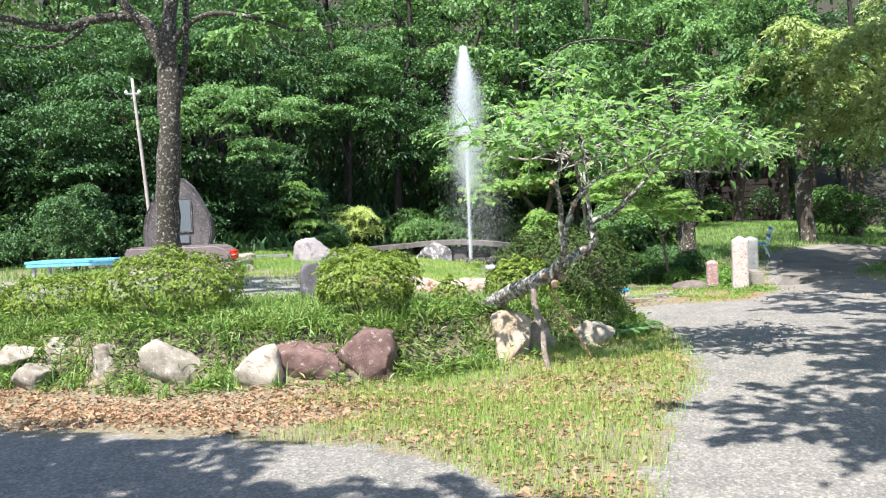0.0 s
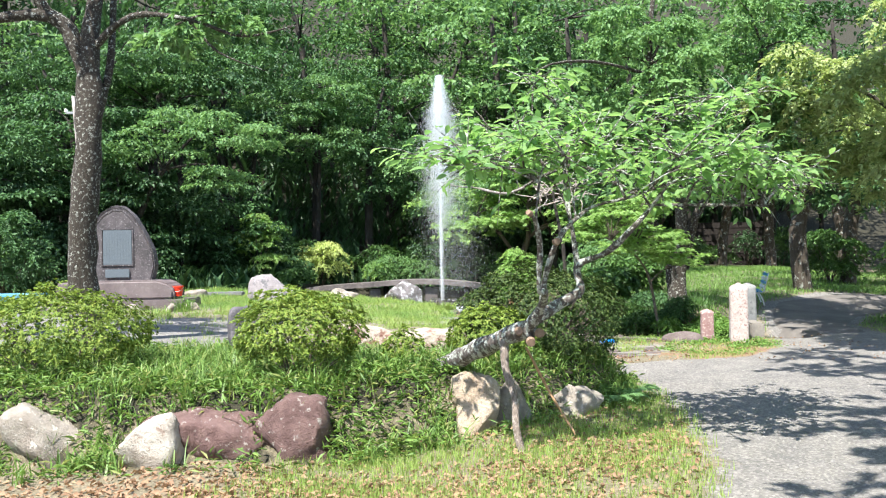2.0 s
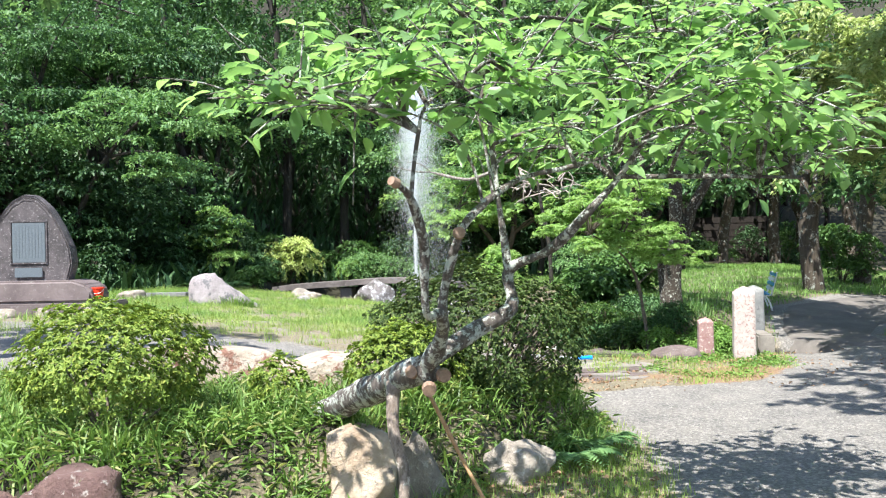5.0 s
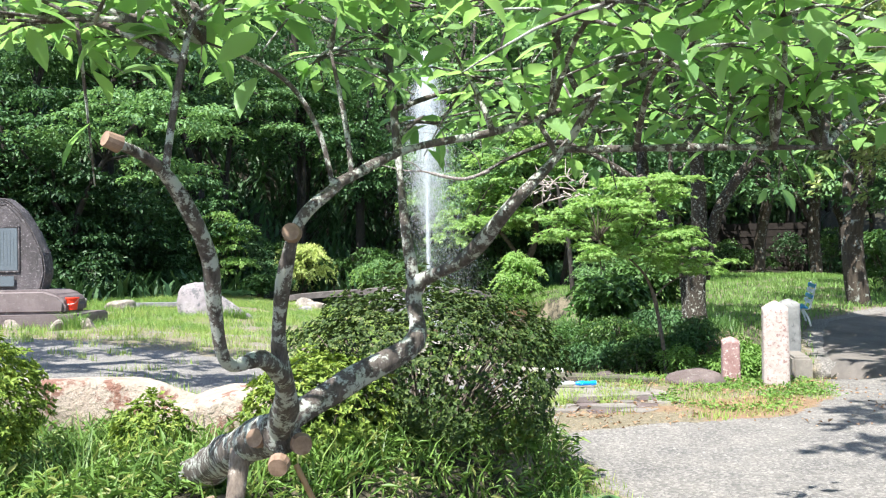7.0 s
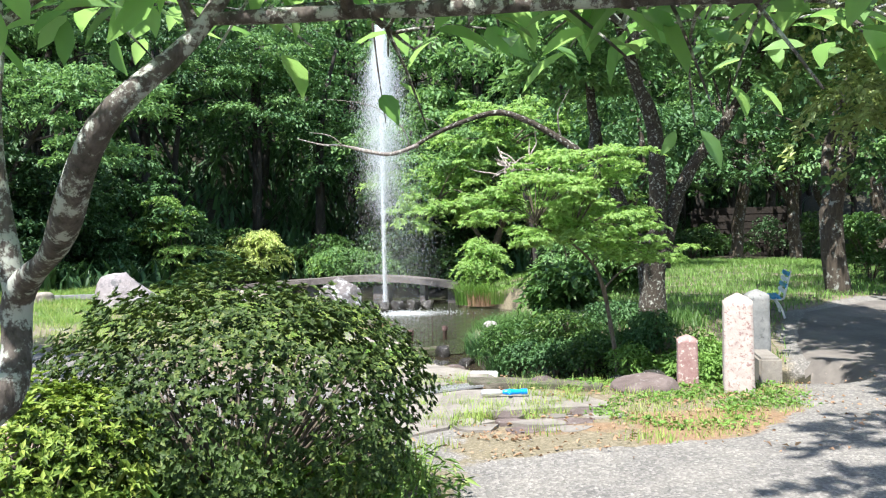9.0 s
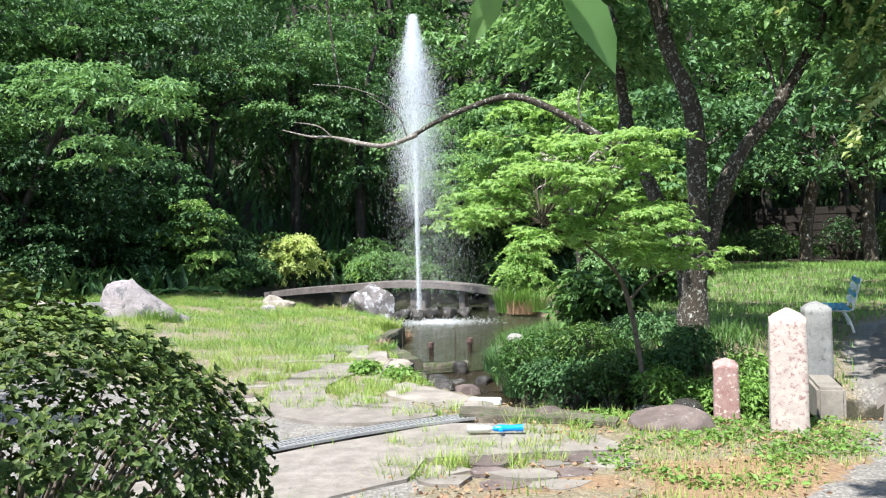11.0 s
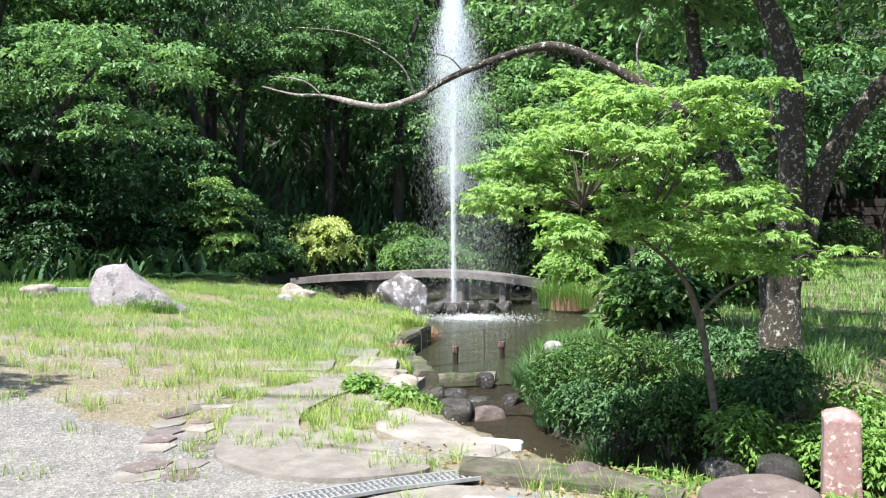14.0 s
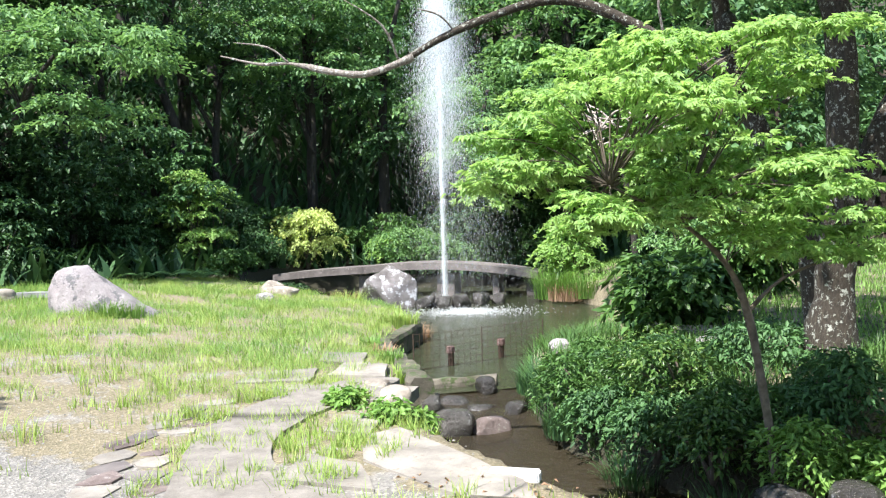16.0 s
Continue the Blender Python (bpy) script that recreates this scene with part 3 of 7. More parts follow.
def build_stream():
    verts, faces = [], []
    n = 40
    for k in range(n + 1):
        u = k / n * (len(STREAM) - 2)
        i = min(int(u), len(STREAM) - 2)
        p = STREAM[i] + (STREAM[i + 1] - STREAM[i]) * (u - i)
        d = STREAM[i + 1] - STREAM[i]
        d = d / np.hypot(*d)
        s = np.array([d[1], -d[0]])
        z = np.interp(p[1], [16.0, 17.8, 18.6, 19.2, 20.2], [-0.42, -0.41, -0.38, -0.33, -0.31])
        for j in range(7):
            q = p + s * (j - 3) / 3 * 0.8
            verts.append((*q, z + 0.012 * math.sin(j * 2.1 + k * 1.3)))
    for k in range(n):
        for j in range(6):
            a = k * 7 + j
            faces.append((a, a + 1, a + 8, a + 7))
    tagged(part("water_stream", mesh("water_stream", verts, faces, M_STREAM, True)), "shallow clear stream over a brown bed", "water", kind="structure")


build_stream()


def at(x, y, dz=0.0, rx=0, ry=0, rz=0):
    """A pose on the ground."""
    return pose(x, y, float(tz(x, y)) + dz, rx, ry, rz)


# ---- bed stones ----
BED = [(-2.77, 8.62, 0.09, 0.30, 0.22, 0.27, 0, "rounded pale grey"), (-1.90, 8.38, 0.04, 0.22, 0.19, 0.26, 2, "pale lichened upright"), (-1.48, 8.55, 0.17, 0.41, 0.22, 0.20, 1, "flat dark red-brown"), (-0.78, 8.5, 0.10, 0.32, 0.22, 0.29, 1, "blocky dark red-brown"),
       (0.70, 9.02, 0.15, 0.21, 0.22, 0.29, 3, "angular buff"), (1.0, 9.22, 0.13, 0.19, 0.2, 0.25, 0, "rough grey"), (1.72, 9.48, 0.12, 0.2, 0.18, 0.2, 0, "mossy grey"), (-0.29, 9.05, 0.22, 0.14, 0.14, 0.13, 1, "small grey-red"), (0.17, 9.1, 0.21, 0.21, 0.18, 0.12, 4, "flat slate-grey"),
       (-2.27, 9.05, 0.23, 0.25, 0.2, 0.13, 4, "flat slate-grey"), (-4.38, 8.72, 0.06, 0.17, 0.15, 0.14, 0, "small grey"), (-4.62, 9.12, 0.24, 0.21, 0.18, 0.11, 0, "low grey"), (-4.18, 9.1, 0.25, 0.16, 0.15, 0.13, 0, "small grey"), (-3.6, 8.84, 0.11, 0.15, 0.15, 0.2, 0, "upright grey"),
       (-3.35, 9.1, 0.2, 0.19, 0.15, 0.1, 4, "low slate-grey"), (-5.2, 8.95, 0.12, 0.26, 0.2, 0.22, 0, "grey"), (-5.9, 9.2, 0.12, 0.28, 0.2, 0.22, 0, "grey")]
for i, (x, y, z, a, b, c, look_of, word) in enumerate(BED):
    rock("bed_stone", pose(x, y, z - 0.085, 0, 0, (i * 29) % 24 - 12), (a * 1.16, b * 1.12, c * 1.24), (M_STONE, M_STONE_RED, M_STONE_W, M_STONE_BUFF, M_STONE_SLATE)[look_of], f"{word} boulder edging the planted bed", 20 + i, facets=10, rough=0.17, square=4.5, group="stones edging the bed", category="stone")

PALE = [(-0.5, 11.0, 0.85, 0.4, 0.32), (0.25, 10.75, 0.55, 0.35, 0.28)]
for i, (x, y, a, b, c) in enumerate(PALE):
    rock("flat_rock", pose(x, y, 0.42, 0, 3, -6 + 9 * i), (a, b, c * 1.15), M_STONE_PALE, "low flat pale pinkish rock behind the bed", 60 + i, flat=0.8, facets=14)
rock("standing_stone", pose(-1.74, 11.2, 0.52, 0, 0, 20), (0.17, 0.16, 0.40), M_STONE_SLATE, "upright grey-brown stone in the grass", 64)

# ---- white rock, stone bench and stones on the lawn ----
rock("white_rock", pose(-3.28, 22.8, 0.16, 0, 0, 8), (0.78, 0.55, 0.88), M_ROCK_W, "large pale pinkish-white boulder on the lawn", 71, facets=6, rough=0.12, square=4, shape=lambda c: Vector((c.x * (1 - 0.10 * max(c.z, 0)) - 0.07 * max(c.z, 0), c.y * (1 - 0.3 * max(c.z, 0)), c.z * (1.0 - 0.36 * min(1, max(0, (c.x + 0.15) / 1.1))))))
bench = thing("stone_bench", pose(-4.95, 24.0, 0.32), "low grey stone slab bench on the lawn", "bench")
part("seat", box(1.1, 0.38, 0.1, z=0.14, bevel=0.02), M_PILLAR_G, bench)
for dx in (-0.38, 0.38):
    part("leg", box(0.16, 0.3, 0.22, x=dx, z=-0.07, bevel=0.02), M_PILLAR_G, bench)
for i, (x, y, s) in enumerate([(-1.95, 25.9, 0.18), (-5.6, 23.6, 0.3), (-6.6, 23.4, 0.35), (-2.2, 27.0, 0.3), (-1.8, 26.8, 0.25)]):
    rock("lawn_stone", at(x, y, 0.05, 0, 0, 40 * i), (s, s * 0.8, s * 0.55), M_STONE if i else M_ROCK_W, "small grey stone half sunk in the grass", 80 + i, group="stones at the lawn's edge", category="stone")

# ---- monument ----
mon = thing("stone_monument", pose(-6.3, 20.3, 0.3, 0, 0, 0), "dark rounded memorial stone with slate panel on a plinth", "monument")


def monument_slab():
    prof = [(-0.84, 0.0), (-0.86, 0.35), (-0.78, 0.75), (-0.58, 1.15), (-0.34, 1.48), (-0.10, 1.62), (0.14, 1.60), (0.36, 1.40), (0.58, 1.02), (0.76, 0.62), (0.80, 0.3), (0.72, 0.0)]
    rings = [(-0.20, 0.90), (-0.24, 1.0), (-0.02, 1.03), (0.2, 0.95)]
    bm = bmesh.new()
    loops = [[bm.verts.new((x * s, y, max(0, z - 0.7) * s + 0.7 if z > 0.7 else z)) for x, z in prof] for y, s in rings]
    for a, b in zip(loops, loops[1:]):
        for i in range(len(prof) - 1):
            bm.faces.new((a[i], b[i], b[i + 1], a[i + 1]))
    bm.faces.new(loops[0])
    bm.faces.new(loops[-1][::-1])
    bmesh.ops.bevel(bm, geom=bm.edges[:], offset=0.03, segments=2, affect="EDGES")
    bmesh.ops.recalc_face_normals(bm, faces=bm.faces[:])
    return bm


ob = part("slab", monument_slab(), M_MONUMENT, mon)
ob.location = (0, 0, 0.72)
pan = part("inscribed_panel", box(0.62, 0.03, 0.76, -0.0, -0.205, 1.06, 0.008), M_SLATE, mon, "blue-grey slate panel with faint engraved lines")
for k in range(9):
    part("engraved_line", box(0.012, 0.006, 0.60 - 0.12 * (k in (0, 8)), 0.24 - 0.06 * k, -0.221, 1.16, 0), M_SLATE, pan)
for (sx, sz, z) in ((0.70, 0.03, 1.82), (0.70, 0.03, 1.03)):
    part("panel_rim", box(sx, 0.03, sz, 0, -0.212, z, 0.006), M_MONUMENT, mon)
for dx in (-0.335, 0.335):
    part("panel_rim", box(0.03, 0.03, 0.76, dx, -0.212, 1.06, 0.006), M_MONUMENT, mon)
part("name_tablet", box(0.52, 0.02, 0.18, 0, -0.24, 0.78, 0.006), M_SLATE, mon, "small dark name tablet")


def plinth(w, d, h, round_end):
    bm = bmesh.new()
    prof = [(-w / 2, 0), (w / 2, 0), (w / 2 + 0.02, h * 0.45), (w / 2 - 0.1, h * 0.8), (w / 2 - 0.35, h), (-w / 2 + 0.1, h), (-w / 2, h * 0.85)]
    a, b = [bm.verts.new((x, -d / 2, z)) for x, z in prof], [bm.verts.new((x * 0.97, d / 2, z)) for x, z in prof]
    for i in range(len(prof)):
        j = (i + 1) % len(prof)
        bm.faces.new((a[i], a[j], b[j], b[i]))
    bm.faces.new(a[::-1])
    bm.faces.new(b)
    bmesh.ops.bevel(bm, geom=bm.edges[:], offset=round_end, segments=3, affect="EDGES")
    bmesh.ops.recalc_face_normals(bm, faces=bm.faces[:])
    return bm


part("plinth", plinth(2.5, 1.0, 0.42, 0.05), M_PLINTH, mon).location = (0.05, -0.1, 0.3)
part("lower_step", box(3.0, 1.35, 0.36, 0.1, -0.15, -0.06, 0.03), M_PLINTH, mon)
for i, dx in enumerate((-1.3, -0.75, -0.2, 0.55, 1.35, 1.75)):
    rock("plinth_stone", pose(-6.3 + dx, 19.4 + 0.1 * (i % 2), 0.33, 0, 0, 30 * i), (0.26, 0.18, 0.2), M_STONE, "round grey stone at the foot of the monument", 90 + i, group="stones at the plinth", category="stone")


def bucket():
    c = thing("red_bucket", pose(-4.97, 19.95, 0.66), "small bright red plastic bucket on the plinth step", "bucket")
    v, f = tube([(0, 0, 0), (0, 0, 0.2)], [0.085, 0.115], 18, sub=1)
    part("body", mesh("body", v, f, M_RED), None, c)
    v, f = tube([(0, 0, 0.19), (0, 0, 0.215)], [0.122, 0.122], 18, sub=1)
    part("rim", mesh("rim", v, f, M_RED), None, c)
    v, f = tube([(-0.115, 0, 0.2), (-0.08, -0.06, 0.12), (0, -0.12, 0.1), (0.08, -0.06, 0.12), (0.115, 0, 0.2)], [0.006] * 5, 6)
    part("handle", mesh("handle", v, f, M_WHITE), None, c)


bucket()

# ---- lamp pole and blue table ----
pole = thing("lamp_pole", pose(-7.05, 20.6, 0.2), "tall slim weathered grey pole with a small fitting at its head", "pole")
v, f = tube([(0, 0, 0), (-0.18, 0, 2.6), (-0.36, 0, 4.95)], [0.05, 0.042, 0.034], 10)
part("shaft", mesh("shaft", v, f, M_POLE, True), None, pole)
part("cross_arm", box(0.34, 0.05, 0.05, -0.36, 0, 4.55, 0.01), M_METAL, pole)
for dx in (-0.52, -0.2):
    part("insulator", box(0.07, 0.07, 0.09, dx, 0, 4.58, 0.02), M_WHITE, pole)

tab = thing("blue_table", pose(-6.35, 14.6, 0.38), "long low sky-blue painted table behind the bushes", "table")
part("tabletop", box(1.55, 0.75, 0.05, z=0.55, bevel=0.01), M_BLUE_T, tab)
for dx in (-0.65, 0.65):
    for dy in (-0.3, 0.3):
        part("leg", box(0.05, 0.05, 0.62, dx, dy, -0.08, 0.006), M_METAL, tab)
part("apron", box(1.5, 0.03, 0.05, 0, -0.36, 0.498, 0.005), M_BLUE_T, tab)


# ---- pillars by the road ----
def pillar(name, x, y, w, h, material, label, tilt, peak, lean=0.0):
    """A rough-hewn square post that ends in a low four-sided point."""
    th = thing(name, pose(x, y, -0.1 + float(max(tz(x, y), 0)), lean, 0, tilt), label, "stone post", "stone posts by the road")
    n, k = 7, 18
    off = Vector((x * 7, y * 5, 0))

    def ring(z, r):
        c = r * w / 2
        side = [(-c + 2 * c * i / n, -c) for i in range(n)] + [(c, -c + 2 * c * i / n) for i in range(n)] + [(c - 2 * c * i / n, c) for i in range(n)] + [(-c, c - 2 * c * i / n) for i in range(n)]
        out = []
        for px, py in side:
            q = Vector((px, py, z))
            worn = 1 - 0.035 * (abs(abs(px) - abs(py)) < 0.2 * c) + 0.03 * noise.noise(q * 6 + off) + 0.022 * noise.noise(q * 22 + off)
            out.append((px * worn, py * 0.92 * worn, z + 0.006 * noise.noise(q * 14 + off)))
        return out
    def skin(levels):
        verts = [v for z, r in levels for v in ring(z, r)]
        m = 4 * n
        faces = [(a * m + i, a * m + (i + 1) % m, (a + 1) * m + (i + 1) % m, (a + 1) * m + i) for a in range(len(levels) - 1) for i in range(m)]
        return verts, faces + [tuple(range((len(levels) - 1) * m, len(levels) * m))]
    v, f = skin([((h + 0.1) * i / k, 1.03 - 0.06 * i / k) for i in range(k + 1)])
    part("shaft", mesh("shaft", v, f, material, True), None, th)
    v, f = skin([(h + 0.094, 0.965), (h + 0.104 + peak * 0.3, 0.72), (h + 0.1 + peak * 0.7, 0.36), (h + 0.1 + peak, 0.05)])
    part("cap", mesh("cap", v, f, material, True), None, th)
    return th


pillar("stone_pillar", 5.29, 14.75, 0.27, 0.86, M_PILLAR, "tall square pale pinkish granite post beside the road", -15, 0.075)
pillar("short_stone_pillar", 4.94, 15.2, 0.2, 0.45, M_PILLAR_R, "short square reddish granite post with pale lichen", -12, 0.05)
pillar("grey_stone_pillar", 6.1, 16.4, 0.25, 0.80, M_PILLAR_G, "square weathered grey granite post", -8, 0.06)
tagged(part("stone_block", box(0.22, 0.72, 0.30, bevel=0.025), M_PAVE), "low rectangular grey stone block beside the posts", "stone").matrix_basis = pose(5.85, 15.55, -0.06, 0, 0, -12)
rock("boulder", pose(4.42, 14.85, -0.01, 0, 0, 10), (0.33, 0.25, 0.18), M_BOULDER, "rounded purple-brown boulder beside the short post", 101, facets=2, square=2.7)


# ---- park bench ----
def park_bench():
    th = thing("park_bench", at(7.5, 19.6, 0, 0, 0, -108) @ Matrix.Diagonal((0.76, 0.74, 0.74, 1)), "park bench with blue slatted seat and white metal frame", "bench")
    for k in range(4):
        part("seat_slat", box(1.4, 0.085, 0.03, 0, -0.16 + 0.105 * k, 0.40, 0.008), M_BLUE, th)
    tilt = Matrix.Rotation(radians(-14), 4, "X")
    for k in range(4):
        part("back_slat", box(1.4, 0.03, 0.085, 0, 0.25 + 0.03 * k, 0.5 + 0.115 * k, 0.008, tilt), M_BLUE if k % 2 else M_WHITE, th)
    for dx in (-0.55, 0.55):
        v, f = join(tube([(dx, -0.2, 0), (dx, -0.2, 0.2), (dx, -0.15, 0.38), (dx, 0.2, 0.38), (dx, 0.27, 0.5), (dx, 0.38, 0.95)], [0.022] * 6, 8), tube([(dx, 0.26, 0), (dx, 0.2, 0.2), (dx, 0.1, 0.38)], [0.022] * 3, 8))
        part("frame", mesh("frame", v, f, M_WHITE, True), None, th)


park_bench()

# ---- bridge, basin rocks and fountain ----
br = thing("footbridge", pose(0, 32.1, 0, 0, 0, -6), "low gently arched grey concrete footbridge over the pond", "bridge")
for x0, x1, z0, z1, zm in ((-3.75, -1.3, 0.20, 0.36, 0.30), (-1.3, 3.05, 0.36, 0.16, 0.42)):
    n = 10
    verts, faces = [], []
    for k in range(n + 1):
        u = k / n
        z = z0 + (z1 - z0) * u + 4 * (zm - (z0 + z1) / 2) * u * (1 - u)
        for dy, dz in ((-0.6, 0), (0.6, 0), (0.6, 0.17), (-0.6, 0.17)):
            verts.append((x0 + (x1 - x0) * u + (0.004 if k == 0 else 0), dy, z + dz - 0.06))
    for k in range(n):
        a = 4 * k
        for i in range(4):
            faces.append((a + i, a + (i + 1) % 4, a + 4 + (i + 1) % 4, a + 4 + i))
    faces += [(3, 2, 1, 0), tuple(4 * n + i for i in range(4))]
    part("deck", mesh("deck", verts, faces, M_BRIDGE), None, br)
for x, w in ((-1.3, 0.4), (0.75, 0.45), (2.0, 0.16), (-3.6, 0.3), (2.9, 0.3)):
    part("pier", box(w, 0.8, 1.02, x, 0, -0.78, 0.02), M_BRIDGE, br)
rock("cascade_rock", pose(-0.3, 29.2, -0.05, 0, 0, 0), (0.64, 0.5, 0.66), M_SHEEN, "dark wet angular rock shining in the spray before the bridge", 111, facets=8)
for i, (x, y, s) in enumerate([(0.6, 28.9, 0.36), (1.0, 28.75, 0.3), (1.35, 28.95, 0.36), (1.7, 29.3, 0.34), (0.75, 29.4, 0.4), (2.1, 29.6, 0.3)]):
    rock("nozzle_rock", pose(x, y, -0.22, 0, 0, 50 * i), (s * 0.6, s * 0.6, s * 0.55), M_WETROCK, "dark wet rock round the fountain nozzle", 120 + i, group="rocks round the fountain")


def fountain():
    th = thing("fountain", pose(1.0, 28.9, -0.3), "tall white fountain jet breaking into drifting spray", "fountain")
    v, f = tube([(0, 0, 0), (0, 0, 1.5), (0.01, 0, 3.0), (0.02, 0, 4.2)], [0.024, 0.03, 0.034, 0.012], 8, 0.5)
    part("jet", mesh("jet", v, f, M_JET, True), None, th)
    v, f = tube([(0, 0, -0.2), (0, 0, 0.25)], [0.05, 0.035], 10, sub=1)
    part("nozzle", mesh("nozzle", v, f, M_METAL), None, th)
    rng = np.random.default_rng(3)

    def drops(z, sx, cx, ln, wd):
        """Falling streaks of water, each one small triangle."""
        n = len(z)
        top = np.stack([cx + rng.normal(0, 1, n) * sx, rng.normal(0, 1, n) * sx, z], 1)
        a = rng.uniform(0, 2 * np.pi, n)
        s_ = np.stack([np.cos(a), np.sin(a), rng.normal(0, 0.3, n)], 1) * (wd * rng.uniform(0.5, 1.4, n))[:, None]
        low = top + np.stack([rng.normal(0, 0.006, n), rng.normal(0, 0.006, n), -ln * rng.uniform(0.5, 1.5, n)], 1)
        return np.stack([top - s_ / 2, top + s_ / 2, low], 1).reshape(-1, 3), np.arange(3 * n).reshape(-1, 3)
    z = 2.4 + 5.2 * rng.beta(1.7, 1.15, 60000)
    head = drops(z, 0.04 + 0.24 * np.sin(np.pi * np.clip((z - 1.2) / 7.0, 0, 1)) ** 1.3 * np.clip((7.75 - z) / 1.6, 0.12, 1) ** 0.6, 0.03, 0.05, 0.0075)
    z = 0.2 + 5.0 * rng.uniform(0, 1, 9000)
    core = drops(z, 0.035, 0.02, 0.06, 0.006)
    v, f = stack(head, core)
    part("spray", mesh("spray", v, f, M_SPRAY), None, th)
    z = 0.2 + 6.6 * rng.beta(1.3, 1.3, 30000)
    v, f = drops(z, 0.26 + 0.05 * (7 - z), 0.12 + 0.05 * (6 - z), 0.06, 0.012)
    part("mist", mesh("mist", v, f, M_MIST), None, th, "thin drifting veil of mist")
    n = 4000
    a, r = rng.uniform(0, 2 * np.pi, n), np.abs(rng.normal(0, 0.5, n))
    pos = np.stack([0.6 + 1.4 * r * np.cos(a), -1.2 + 0.9 * r * np.sin(a), 0.015 + rng.exponential(0.018, n)], 1)
    v, f = leaves(pos, rng.normal(0, 1, (n, 3)), np.array([0, 0, 1.0]) + rng.normal(0, 0.3, (n, 3)), 0.04, 0.02, 0.02, 0)
    part("foam", mesh("foam", v, f, M_FOAM), None, th, "white splashing foam")


fountain()


# ---- pond edge: mossy wall, sill and fence ----
def wall_run(name, pts, w, top, bottom, material, label, seed):
    pts = [np.array(p, float) for p in pts]
    dense = []
    for a, b in zip(pts, pts[1:]):
        for k in range(8):
            dense.append(a + (b - a) * k / 8)
    dense.append(pts[-1])
    verts, faces = [], []
    for i, p in enumerate(dense):
        d = dense[min(i + 1, len(dense) - 1)] - dense[max(i - 1, 0)]
        s = np.array([d[1], -d[0]]) / np.hypot(*d)
        for side, z in ((-1, bottom), (-1.05, top - 0.04), (-0.8, top), (0.8, top), (1.05, top - 0.05), (1, bottom)):
            q = p + s * side * w / 2
            j = noise.noise(Vector((q[0] * 4 + seed, q[1] * 4, z * 4))) * 0.035
            verts.append((q[0] + j, q[1] + j, z + (j if z > bottom else 0)))
    for i in range(len(dense) - 1):
        for k in range(5):
            a = i * 6 + k
            faces.append((a, a + 6, a + 7, a + 1))
    faces += [(0, 1, 2, 3, 4, 5), tuple((len(dense) - 1) * 6 + k for k in (5, 4, 3, 2, 1, 0))]
    tagged(part(name, mesh(name, verts, faces, material)), label, "wall", kind="structure")


wall_run("wall_pond", [(1.95, 19.2), (1.72, 19.9), (1.35, 20.9), (1.02, 21.8), (1.1, 22.6), (1.16, 23.8)], 0.22, -0.01, -0.75, M_MOSSWALL, "mossy rough concrete edge of the pond", 3)
wall_run("wall_sill", [(1.8, 20.15), (2.25, 20.3), (2.6, 20.35)], 0.16, -0.2, -0.75, M_MOSSWALL, "mossy concrete sill of the pond outlet", 9)


def fence():
    a, b = Vector((1.55, 21.15, -0.32)), Vector((3.1, 22.6, -0.32))
    th = thing("wire_fence", Matrix.Translation(a), "rusty wire mesh panel standing in the pond", "fence")
    d = b - a
    n = 22
    for k in range(n + 1):
        p = d * (k / n)
        r = 0.009 if k % 11 == 0 else 0.0035
        v, f = tube([p + Vector((0, 0, -0.3)), p + Vector((0, 0, 0.48))], [r, r], 5, sub=1)
        part("upright", mesh("upright", v, f, M_RUST), None, th)
    for k in range(6):
        z = 0.47 - 0.085 * k
        v, f = tube([Vector((0, 0, z)), d * 0.5 + Vector((0, 0, z - 0.015)), d + Vector((0, 0, z))], [0.0035] * 3, 5)
        part("wire", mesh("wire", v, f, M_RUST), None, th)


fence()
for x, y in ((1.95, 21.6), (2.55, 22.2)):
    th = thing("post_stub", pose(x, y, -0.5), "short rusty iron stub rising from the pond", "post", "stubs in the pond")
    v, f = tube([(0, 0, -0.2), (0, 0, 0.38)], [0.04, 0.04], 10, sub=1)
    part("pipe", mesh("pipe", v, f, M_RUST), None, th)
    v, f = tube([(0, 0, 0.36), (0, 0, 0.44)], [0.055, 0.05], 10, sub=1)
    part("cap", mesh("cap", v, f, M_STONE_RED), None, th)

